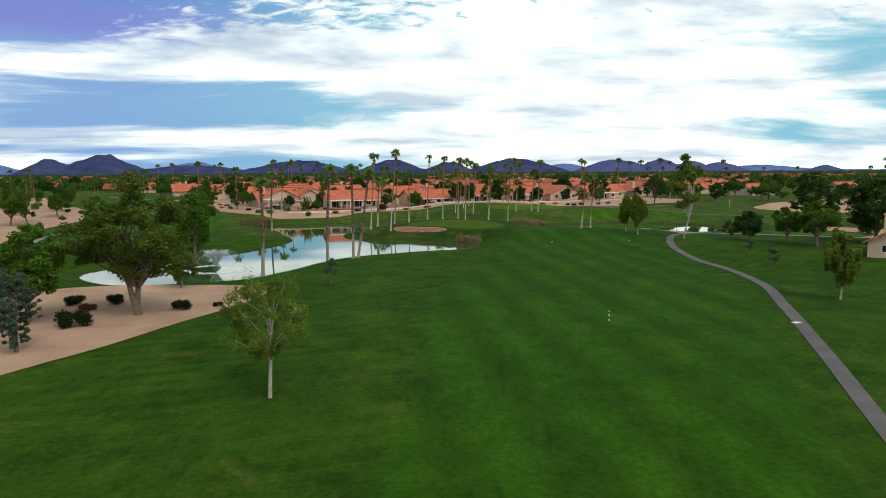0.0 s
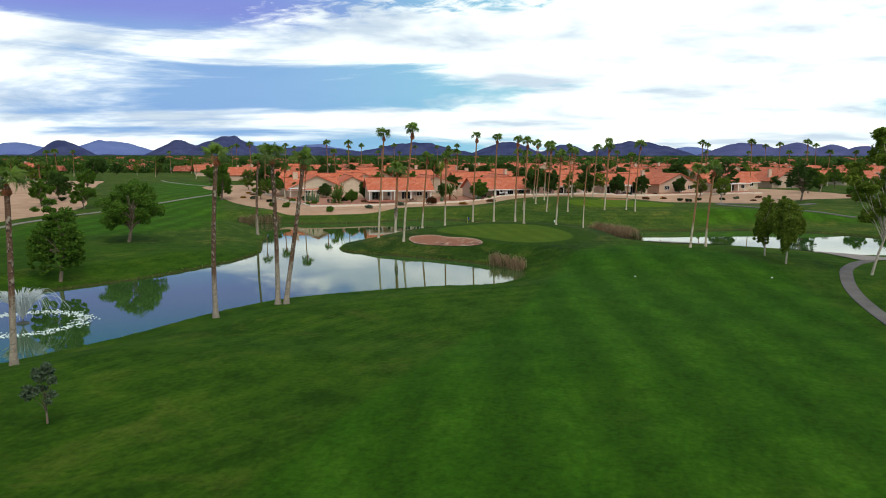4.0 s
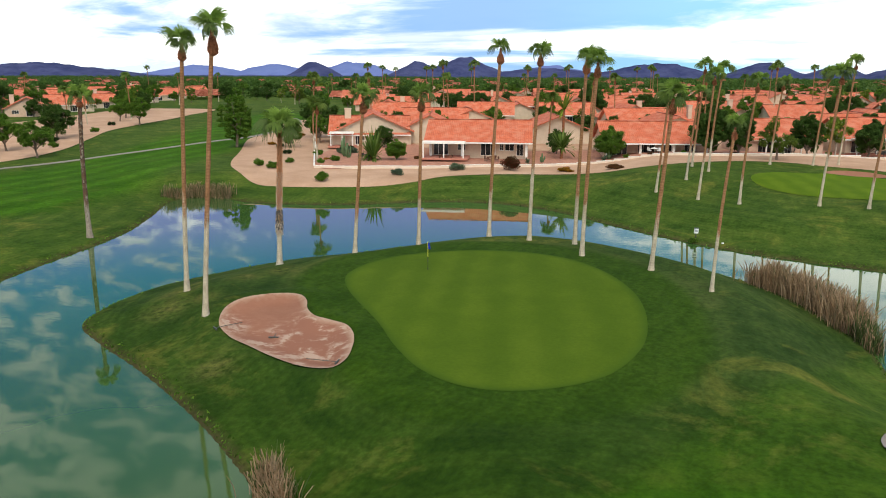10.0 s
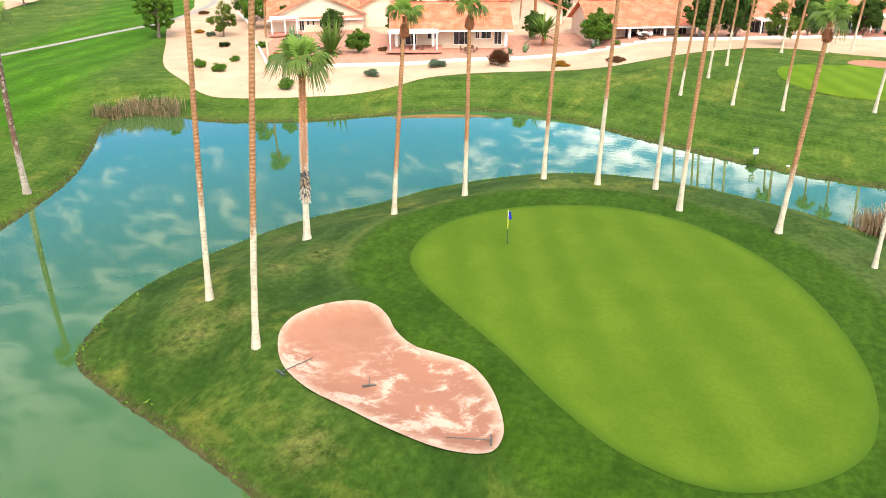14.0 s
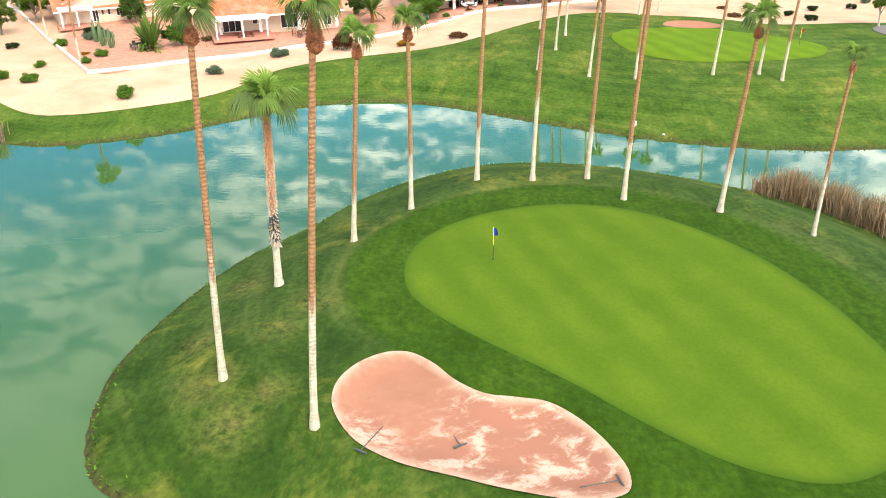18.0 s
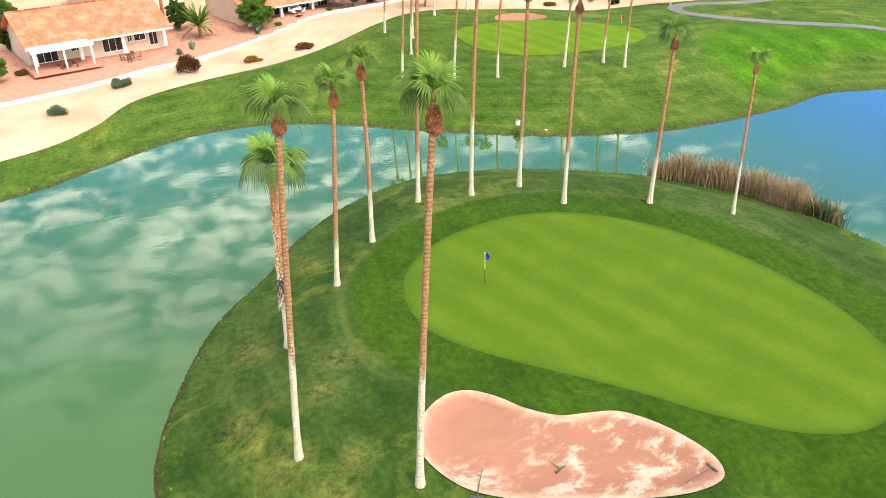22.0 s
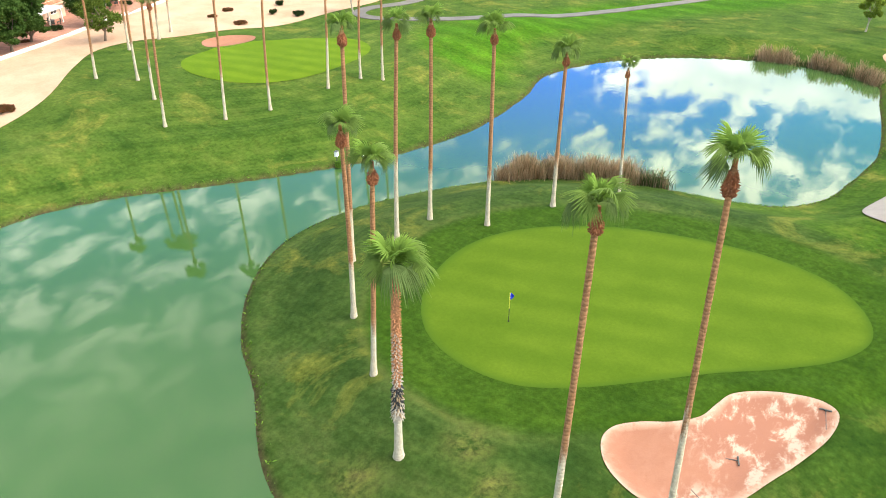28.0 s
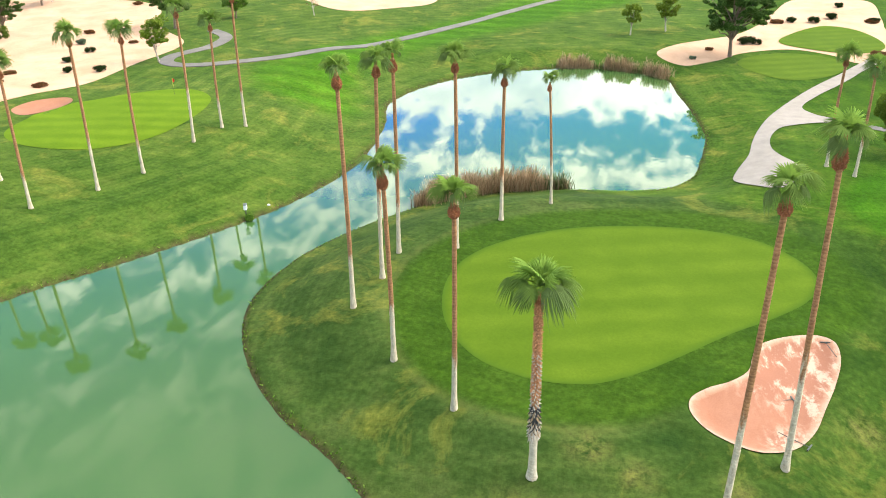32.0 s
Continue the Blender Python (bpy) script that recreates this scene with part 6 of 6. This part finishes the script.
hills("hills_near", 4150, [(53, 8, 64), (35.2, 2.2, 76), (27.8, 2.6, 78), (24.6, 3.6, 102), (19, 7, 48), (11.3, 5.5, 74), (4.4, 3.2, 78), (0.2, 2.6, 60), (-4.8, 4.6, 80)], HILLS[0], 6, 7, "mesa and hills on the horizon, dark violet in painted haze")


# ---------------------------------------------------------------- shrubs and reeds
ROUND_SHRUB = shrub_mesh(1, 1.9, 1.35, LUSH)
DARK_SHRUB = shrub_mesh(2, 2.2, 1.4, CREOSOTE)
LOW_SHRUB = shrub_mesh(3, 2.4, 0.8, RUST)
GOLD_SHRUB = shrub_mesh(4, 2.4, 0.75, ORANGE)
SAGE_SHRUB = shrub_mesh(5, 2.2, 1.2, GREY)
BLOOM_SHRUB = shrub_mesh(6, 2.9, 2.3, BLOOM, 380, 0.08)
for i, (px, py, m, sc, words) in enumerate([
        (-80.8, 255.8, GOLD_SHRUB, 0.9, "orange-flowering shrub beside the path"), (-77.3, 253.7, SAGE_SHRUB, 0.85, "sage shrub in the sand"), (-78.7, 258.3, LOW_SHRUB, 0.7, "rusty shrub beside the path"), (-81.5, 264.5, LOW_SHRUB, 0.8, "rusty shrub beside the path"), (-86.9, 273.3, GOLD_SHRUB, 0.9, "orange-flowering shrub beside the path"),
        (-68.6, 245.3, DARK_SHRUB, 0.8, "dark shrub with pale flowers in the sand"), (-61.0, 228.5, ROUND_SHRUB, 1.05, "clipped green shrub in the sand"), (-56.9, 226.9, ROUND_SHRUB, 1.05, "clipped green shrub in the sand"), (-59.2, 234.0, ROUND_SHRUB, 0.8, "rounded green shrub in the sand"), (-44.1, 222.1, ROUND_SHRUB, 1.25, "upright rounded green shrub in the sand"),
        (-37, 231.5, SAGE_SHRUB, 1.0, "loose sage-green shrub in the sand"), (-30.9, 239.3, SAGE_SHRUB, 1.15, "grey-green shrub by the wall"), (-23.3, 242.2, BLOOM_SHRUB, 1.15, "large red-flowering shrub by the wall"),
        (-15.2, 244.8, GOLD_SHRUB, 1.1, "low orange-flowering shrub in the sand"), (-8.2, 246.6, LOW_SHRUB, 1.1, "low rust-coloured shrub in the sand"), (-96, 278, LOW_SHRUB, 1.0, "rusty shrub beside the path"),
        (-34.9, 56.8, DARK_SHRUB, 1.5, "dense dark shrub on the sand bed"), (-37.4, 65, LOW_SHRUB, 0.9, "small purple shrub on the sand bed"), (-36, 68.5, DARK_SHRUB, 1.0, "small dark shrub on the sand bed"),
        (-27.9, 65.8, DARK_SHRUB, 1.0, "small dark shrub on the sand bed"), (-24.8, 67.8, DARK_SHRUB, 0.5, "tiny dark shrub on the sand bed"), (-40.2, 67.9, DARK_SHRUB, 1.0, "small dark shrub on the sand bed"),
        (32.2, 257.5, LOW_SHRUB, 0.9, "low rusty shrub in pale sand"), (43, 256.5, DARK_SHRUB, 0.85, "dark rounded shrub in pale sand"), (47, 265.6, DARK_SHRUB, 0.8, "dark shrub in pale sand"), (32.8, 265, LOW_SHRUB, 0.7, "low rusty shrub in pale sand"),
        (53.5, 266.6, DARK_SHRUB, 0.8, "dark shrub in pale sand"), (65, 276, LOW_SHRUB, 0.9, "rusty shrub in pale sand"), (41.5, 261, DARK_SHRUB, 0.75, "dark shrub in pale sand"), (38, 268, LOW_SHRUB, 0.8, "rusty shrub in pale sand"),
        (92.6, 286, LOW_SHRUB, 1.0, "rusty shrub in pale sand"), (58, 272, SAGE_SHRUB, 0.9, "sage shrub in pale sand"), (61, 264, LOW_SHRUB, 0.7, "rusty shrub in pale sand"),
        (-100, 150, DARK_SHRUB, 0.9, "dark shrub on the sand strip"), (-108, 178, ROUND_SHRUB, 1.1, "green shrub on the sand strip"), (-116, 214, ROUND_SHRUB, 1.2, "green shrub on the sand strip"), (-121, 236, ROUND_SHRUB, 1.2, "green shrub on the sand strip"),
        (-128, 241, DARK_SHRUB, 1.1, "dark shrub on the sand strip"), (-136, 258, ROUND_SHRUB, 1.1, "green shrub on the sand strip"), (-152, 276, DARK_SHRUB, 1.0, "dark shrub on the sand strip"), (-110, 190, ROUND_SHRUB, 1.0, "green shrub on the sand strip"),
        (88.7, 170.8, LOW_SHRUB, 0.7, "rusty shrub in the pale sand"), (81.7, 173.5, SAGE_SHRUB, 0.6, "sage shrub in the pale sand"), (97.4, 165.3, LOW_SHRUB, 0.6, "rusty shrub in the pale sand")]):
    shrub(px, py, m, words, scale=sc, turn=i * 47)
shrub(8.9, 213.7, ROUND_SHRUB, "low green tuft at the sign's foot", "shrubs in the sand", 0.55)
bed_rng = random.Random(77)
for i in range(34):
    px, py = bed_rng.uniform(88, 150), bed_rng.uniform(133, 165)
    if float(sdf([px], [py], EAST_SAND)[0]) < 1.2 or float(sdf([px], [py], EAST_TEE)[0]) > -1.5:
        continue
    shrub(px, py, (DARK_SHRUB, LOW_SHRUB)[i % 2], "small dark shrub in the far sand bed", "shrubs beyond the pond", bed_rng.uniform(0.9, 1.3), i * 31)

reed_bed([(1.6, 155.3), (3.2, 154.0), (4.8, 152.4), (5.6, 151.0)], 0.9, 1.45, 1300, "clump of tan reeds at the bay's edge", 1, 0.22)
reed_bed([(-60.2, 208.5), (-58.2, 212), (-55.6, 213.2), (-54, 213)], 1.5, 1.5, 1900, "clump of reeds at the lake's far corner", 2, 0.45)
reed_bed([(16.6, 198.8), (18.8, 196.8), (21, 194), (22.5, 191.2), (23.5, 188.8)], 1.6, 2.2, 4600, "long bed of dry tan reeds along the pond", 3, 0.08)
reed_bed([(23.7, 188.4), (24.2, 187), (24.5, 185.8)], 1.0, 1.7, 420, "green reeds at the end of the reed bed", 4, 0.75)
for i, (line, n) in enumerate((([(75.6, 194), (76.4, 191.6), (76.7, 189.2)], 700), ([(76.7, 186.6), (76.5, 184.6), (75.9, 182.4)], 800), ([(75, 180.2), (74.2, 178.7), (73, 177.4)], 700))):
    reed_bed(line, 1.3, 1.75, n, "tuft of brown reeds on the pond's far shore", 5 + i, 0.15)
reed_bed([(76.6, 189), (76.5, 185), (75.2, 181)], 1.0, 0.8, 500, "low green rushes between the brown tufts", 9, 0.9)


def shore_weeds():
    """Short rank grass hanging over the banks."""
    g = np.random.RandomState(12)
    line = LAKE
    n = 7000
    k = g.random_sample(n) * (len(line) - 1.001)
    i = k.astype(int)
    p = line[i] + (line[i + 1] - line[i]) * (k - i)[:, None] + g.normal(size=(n, 2)) * 0.28
    z = terrain(p[:, 0], p[:, 1])
    keep = (z > 0.0) & (z < 0.5)
    p, z = p[keep], z[keep]
    n = len(p)
    a, h = g.uniform(0, 6.283, n), g.uniform(0.06, 0.2, n)
    s = np.stack([np.cos(a), np.sin(a), 0 * a], 1) * 0.09
    b = np.stack([p[:, 0], p[:, 1], z - 0.02], 1)
    t = b + np.stack([g.normal(size=n) * 0.1, g.normal(size=n) * 0.1, h], 1)
    v = np.stack([b - s, b + s, t], 1).reshape(-1, 3)
    tagged(new("bank_grass", fast_mesh("bank_grass", v, np.arange(3 * n).reshape(n, 3), LUSH, False)), "short rank grass along the banks", "grass", kind="stuff")


shore_weeds()

# ---------------------------------------------------------------- golf things
def rod(name, a, b, r, mat, parent, sides=8, label=""):
    return part(name, mesh_of(name, *tube([a, tuple((np.array(a) + np.array(b)) / 2), b], (r, r, r), sides), mat), parent, label)


def flagstick(x, y, h, cloth, words):
    z = ground_z(x, y) + 0.03
    ob = thing("flagstick", (x, y, z), words, "flag", "", -28)
    rod("lower_pole", (0, 0, -0.05), (0, 0, h * 0.45), 0.022, BLACK, ob)
    rod("upper_pole", (0, 0, h * 0.45), (0, 0, h), 0.022, YELLOW, ob)
    bm = [(0.02, 0, h - 0.02), (0.18, 0.05, h - 0.10), (0.30, -0.06, h - 0.26), (0.27, 0.06, h - 0.48), (0.12, 0.10, h - 0.60), (0.02, 0.0, h - 0.50), (0.13, 0.09, h - 0.27)]
    front = [(0, 6, 1), (6, 2, 1), (6, 3, 2), (6, 4, 3), (6, 5, 4), (0, 5, 6)]
    v = bm + [(p[0], p[1] + 0.012, p[2]) for p in bm]
    part("flag", mesh_of("flag", v, front + [tuple(i + 7 for i in reversed(q)) for q in front], cloth, False), ob, "limp hanging cloth flag")
    part("cup_rim", mesh_of("cup_rim", *tube([(0, 0, -0.02), (0, 0, 0.0), (0, 0, 0.012)], (0.07, 0.07, 0.065), 14), BLACK), ob)
    return ob


flagstick(-5.87, 183.25, 2.15, BLUE, "flagstick with blue flag standing in the green's hole")
flagstick(34, 238, 2.1, RED, "flagstick with red flag on the second green")


def rake(x, y, turn, words):
    """A bunker rake lying on the sand."""
    z = ground_z(x, y) + 0.10
    ob = thing("bunker_rake", (x, y, z), words, "rake", "rakes in the bunker", turn)
    rod("handle", (0, 0, 0.02), (1.75, 0, 0.05), 0.022, METAL, ob)
    boxes("head", [((-0.04, -0.32, -0.02), (0.03, 0.32, 0.04))], METAL, ob)
    for i in range(9):
        boxes("tine", [((-0.03, -0.30 + i * 0.072, -0.09), (0.0, -0.28 + i * 0.072, -0.02))], METAL, ob)
    return ob


rake(-7.9, 167.4, 115, "grey rake lying across the bunker")
rake(-1.5, 164.85, 195, "grey rake lying near the bunker's rim")
rake(-12.2, 167.0, 62, "grey rake lying at the bunker's rim")


def sign_post(x, y, turn):
    z = ground_z(x, y)
    ob = thing("course_sign", (x, y, z), "white tee sign box on a post above the bank", "sign", "", turn)
    rod("post", (0, 0, -0.1), (0, 0, 0.9), 0.05, METAL, ob)
    boxes("box", [((-0.2, -0.14, 0.75), (0.2, 0.14, 1.25))], WHITE, ob)
    boxes("lid", [((-0.23, -0.17, 1.25), (0.23, 0.17, 1.30))], METAL, ob)
    boxes("notice", [((-0.14, -0.155, 0.9), (0.14, -0.14, 1.15))], GREY_PAINT, ob)


GREY_PAINT = plain("grey_paint", (0.35, 0.36, 0.37), 0.6, 0.1, 3.0)
sign_post(9.1, 214.1, 20)


def marker_stone(x, y, r, mat, words):
    z = ground_z(x, y)
    ob = thing("tee_marker", (x, y, z), words, "marker", "white markers on the turf")
    rows = [(0.0, 0.9), (0.25, 1.0), (0.6, 0.8), (0.85, 0.4)]
    part("cap", mesh_of("cap", *tube([(0, 0, a * r) for a, _ in rows], [b * r for _, b in rows], 12), mat), ob)
    part("base", mesh_of("base", *tube([(0, 0, -0.05), (0, 0, 0.0), (0, 0, 0.03)], (r * 1.15, r * 1.15, r * 1.1), 12), METAL), ob)


for px, py in ((19.9, 138.9), (35.2, 139.1), (11.9, 213.2)):
    marker_stone(px, py, 0.14, WHITE, "small white distance marker on the turf")


def striped_post(x, y):
    ob = thing("yardage_post", (x, y, ground_z(x, y)), "black and white striped yardage post on the fairway", "post")
    for i in range(5):
        rod("band", (0, 0, -0.05 + i * 0.22), (0, 0, 0.17 + i * 0.22), 0.045, WHITE if i % 2 else BLACK, ob)
    part("cap", mesh_of("cap", *tube([(0, 0, 1.05), (0, 0, 1.08), (0, 0, 1.12)], (0.05, 0.05, 0.02), 8), WHITE), ob)


striped_post(14.3, 56.7)
plate = thing("path_plate", (31.1, 56.3, ground_z(31.1, 56.3) + 0.12), "white painted distance plate on the cart path", "plate", "", 18)
boxes("plate", [((-0.4, -0.3, -0.02), (0.4, 0.3, 0.012))], WHITE, plate)
boxes("rim", [((-0.43, -0.33, -0.03), (0.43, 0.33, 0.004))], GREY_PAINT, plate)


def fountain(x, y):
    """A floating fountain: float, nozzle, a cone of thin water arcs and a ring of foam."""
    ob = thing("fountain", (x, y, 0), "floating lake fountain throwing a low cone of spray", "fountain")
    part("float", mesh_of("float", *tube([(0, 0, -0.15), (0, 0, 0.0), (0, 0, 0.12), (0, 0, 0.2)], (0.55, 0.6, 0.5, 0.2), 16), METAL), ob)
    rod("nozzle", (0, 0, 0.1), (0, 0, 0.42), 0.07, METAL, ob)
    rng = random.Random(4)
    arcs = []
    for i in range(300):
        a, r, hgt = rng.uniform(0, 6.283), rng.uniform(2.6, 4.8), rng.uniform(2.1, 2.9)
        reach = 0.42 + 0.5 * (i % 9 == 0)
        pts = [(math.cos(a) * r * s, math.sin(a) * r * s, 0.35 + 4 * hgt * s * (1 - s)) for s in np.linspace(0, reach, 9)]
        arcs.append(tube(pts, np.linspace(0.014, 0.030 if reach < 0.5 else 0.012, 9), 4, False))
    part("spray", mesh_of("spray", *join(arcs), SPRAY), ob)
    g = np.random.RandomState(9)
    n = 1000
    a, r = g.uniform(0, 6.283, n), 5.2 + g.normal(size=n) * 0.5
    p = np.stack([np.cos(a) * r, np.sin(a) * r, np.full(n, 0.012)], 1)
    s = g.uniform(0.04, 0.17, n)[:, None]
    t = g.uniform(0, 6.283, n)
    u, w = np.stack([np.cos(t), np.sin(t), 0 * t], 1) * s, np.stack([-np.sin(t), np.cos(t), 0 * t], 1) * s * 0.6
    v = np.stack([p - u, p + w, p + u, p - w, p + [0, 0, 0.05]], 1).reshape(-1, 3)
    b = np.arange(n)[:, None] * 5
    f = np.concatenate([b + [0, 1, 4], b + [1, 2, 4], b + [2, 3, 4], b + [3, 0, 4]])
    part("foam_ring", fast_mesh("foam_ring", v, f, FOAM, False), ob)["kind"] = "stuff"


FOAM = plain("white_foam", (0.70, 0.76, 0.76), 0.6, 0.1, 3.0)
spray_mat = Mat("spray_water", 0.15, 0.5)
spray_mat.color(spray_mat.ramp(spray_mat.noise(4, 3), (0.3, (0.55, 0.6, 0.62)), (0.7, (0.85, 0.88, 0.9))))
spray_mat.b.inputs["Alpha"].default_value = 0.5
SPRAY = spray_mat.m
fountain(-38.2, 110.4)

# ---------------------------------------------------------------- gardens before the houses
GARDEN = spline([(-51.5, 231.5), (-46.5, 234.6), (-42.5, 237), (-34, 241), (-28.5, 244.8), (-21, 249), (-11, 257), (-4, 261.8), (2, 264.6), (16, 271), (34, 281.5), (52, 291), (72, 303), (66, 316), (30, 296), (0, 281), (-30, 268), (-46, 262), (-56, 268), (-66, 258), (-60, 243)])
drape("garden_gravel", GARDEN, 1.6, 0.12, GRAVEL, "red gravel gardens between wall and houses", "gravel")


def garden_wall(points, words):
    """A low stucco wall with a pale cap, in straight lengths."""
    ob = thing("garden_wall", (0, 0, 0), words, "wall")
    c = spline(points, closed=False, n=4)
    for a, b in zip(c[:-1], c[1:]):
        d = b - a
        L = float(np.hypot(*d))
        z = min(ground_z(*a), ground_z(*b))
        m = pose(a[0], a[1], z, 0, 0, math.degrees(math.atan2(d[1], d[0])))
        w = boxes("wall_length", [((-0.02, -0.09, -0.5), (L + 0.02, 0.09, 0.42))], WALL_CAP, ob)
        w.matrix_basis = m
        cap = boxes("cap", [((-0.03, -0.13, 0.42), (L + 0.03, 0.13, 0.50))], TRIM, w)
    return ob


garden_wall([(-90, 281), (-78.4, 267), (-66, 250), (-52, 231)], "low pale stucco wall running beside the path")
garden_wall([(-52, 231), (-46.5, 234.2), (-42.8, 236.6), (-34.4, 240.6), (-28.7, 244.4), (-21, 248.8), (-11, 257), (-4, 261.5), (2, 264.5), (16, 270.5), (34, 281), (52, 290.5), (72, 302)], "low pale stucco garden wall along the sand bed")


def cactus(x, y, h, arms, seed):
    rng = random.Random(seed)
    ob = thing("column_cactus", (x, y, ground_z(x, y) + 0.1), "tall ribbed column cactus in the gravel garden", "cactus", "cacti in the gardens")
    for i in range(arms):
        a, r, hh = i * 2.4, 0.45 * (i > 0), h * (1 if i == 0 else rng.uniform(0.5, 0.85))
        q = (math.cos(a) * r, math.sin(a) * r)
        v, f = tube([(q[0] * 0.3, q[1] * 0.3, -0.1), (q[0], q[1], 0.3 + 0.1 * i), (q[0] * 1.05, q[1] * 1.05, hh * 0.6), (q[0] * 1.05, q[1] * 1.05, hh)], (0.15, 0.18, 0.17, 0.10), 12)
        part("stem", mesh_of("stem", v, f, CACTUS), ob)


CACTUS = plain("cactus_skin", (0.085, 0.13, 0.055), 0.7, 0.25, 3.0)
for i, (px, py, ph) in enumerate([(-56.5, 246, 3.6), (-54.8, 244.6, 2.6), (-58.5, 248.5, 3.0), (-22.5, 254.4, 1.5), (-12.8, 260.4, 1.4)]):
    cactus(px, py, ph, 4, i)


def rosette(x, y, n, length, mat, name, words, category, lift=0.3, seed=0, trunk=0.0):
    """Arching leaves from one heart: yucca, agave or a feather palm."""
    rng = random.Random(seed)
    ob = thing(name, (x, y, ground_z(x, y) + 0.08), words, category, "garden plants")
    if trunk:
        part("trunk", mesh_of("rosette_trunk", *tube([(0, 0, -0.1), (0.02, 0, trunk * 0.5), (0, 0, trunk)], (0.3, 0.26, 0.22), 10), BOOTS), ob)
    pieces = []
    for i in range(n):
        a, e = i * 2.4, rng.uniform(0.05, 1.0)
        L = length * rng.uniform(0.8, 1.1)
        up = math.sin(e * 1.3) * lift * 2
        c, s = math.cos(a), math.sin(a)
        rows = []
        for t, w in ((0, 0.06), (0.3, 0.16), (0.7, 0.14), (1.0, 0.01)):
            r = L * t * (1 - 0.35 * e)
            zz = trunk + L * (up * t - (0.75 - 0.5 * e) * t * t)
            rows.append(((c * r - s * w, s * r + c * w, zz), (c * r + s * w, s * r - c * w, zz)))
        pieces.append(([p for q in rows for p in q], [(2 * k, 2 * k + 1, 2 * k + 3, 2 * k + 2) for k in range(3)]))
    part("foliage", mesh_of("rosette_foliage", *join(pieces), mat, False), ob)


rosette(-49.6, 243.6, 60, 2.7, FROND, "date_palm", "squat feather palm by the garden wall", "palm tree", 0.75, 1, 0.8)
rosette(-48.2, 242.6, 60, 2.5, FROND, "yucca", "tall green yucca clump in the garden", "yucca", 1.3, 2, 0.3)
rosette(-21.2, 260.5, 80, 3.4, FROND, "date_palm", "spreading feather palm between two houses", "palm tree", 0.7, 3, 1.6)
rosette(-26.5, 277, 44, 3.0, LIME, "queen_palm", "yellow-green feather palm over the roofs", "palm tree", 0.8, 6, 7.0)
rosette(-13.2, 258.8, 24, 0.8, GREY, "agave", "blue-grey agave by the wall", "agave", 0.8, 4)
rosette(-24.2, 252.2, 24, 0.8, GREY, "agave", "blue-grey agave by the wall", "agave", 0.8, 5)
for i, (px, py, m, sc) in enumerate([(-62.4, 246.2, ROUND_SHRUB, 1.0), (-60.3, 250.5, SAGE_SHRUB, 1.1), (-58.4, 251.6, SAGE_SHRUB, 1.1), (-56.7, 240.8, GOLD_SHRUB, 0.6), (-54.3, 235.9, ROUND_SHRUB, 0.8), (-54.0, 239.6, ROUND_SHRUB, 0.95), (-43.0, 249.2, LOW_SHRUB, 0.9), (-61, 253.5, DARK_SHRUB, 1.2), (-10, 260.8, ROUND_SHRUB, 0.6),
                                     (-6.5, 263.5, LOW_SHRUB, 0.5), (-1.5, 265.5, ROUND_SHRUB, 0.6), (6, 270, LOW_SHRUB, 0.6), (12, 273, DARK_SHRUB, 0.8), (20, 278, ROUND_SHRUB, 0.7), (30, 284, DARK_SHRUB, 0.8), (38, 289, LOW_SHRUB, 0.7), (-49, 251, DARK_SHRUB, 1.2)]):
    shrub(px, py, m, "small garden shrub in red gravel", "garden shrubs", sc, i * 60)


def patio_set(x, y, turn, mat):
    """A low table with four chairs."""
    z = ground_z(x, y) + 0.14
    t = thing("patio_table", (x, y, z), "dark patio table on the terrace", "table", "", turn)
    part("tabletop", mesh_of("tabletop", *tube([(0, 0, 0.70), (0, 0, 0.72), (0, 0, 0.75)], (0.6, 0.62, 0.6), 18), mat), t)
    rod("pedestal", (0, 0, 0), (0, 0, 0.7), 0.06, METAL, t)
    for i in range(4):
        a = turn + 45 + 90 * i
        cx, cy = x + math.cos(radians(a)) * 1.05, y + math.sin(radians(a)) * 1.05
        ch = thing("patio_chair", (cx, cy, z), "dark patio chair beside the table", "chair", "patio chairs", a + 90)
        boxes("seat", [((-0.24, -0.24, 0.40), (0.24, 0.24, 0.46))], mat, ch)
        boxes("backrest", [((-0.24, -0.27, 0.46), (0.24, -0.22, 0.92))], mat, ch)
        for lx in (-0.22, 0.18):
            for ly in (-0.22, 0.18):
                boxes("leg", [((lx, ly, 0), (lx + 0.04, ly + 0.04, 0.40))], METAL, ch)


patio_set(-37.6, 248.6, 20, WOOD)
patio_set(-30.3, 251.2, 40, WOOD)
patio_set(-50.5, 243.6, 10, METAL)
patio_set(-6.5, 265.6, 15, WHITE)
patio_set(13.5, 277.4, 30, METAL)
patio_set(28.5, 285.6, 30, METAL)
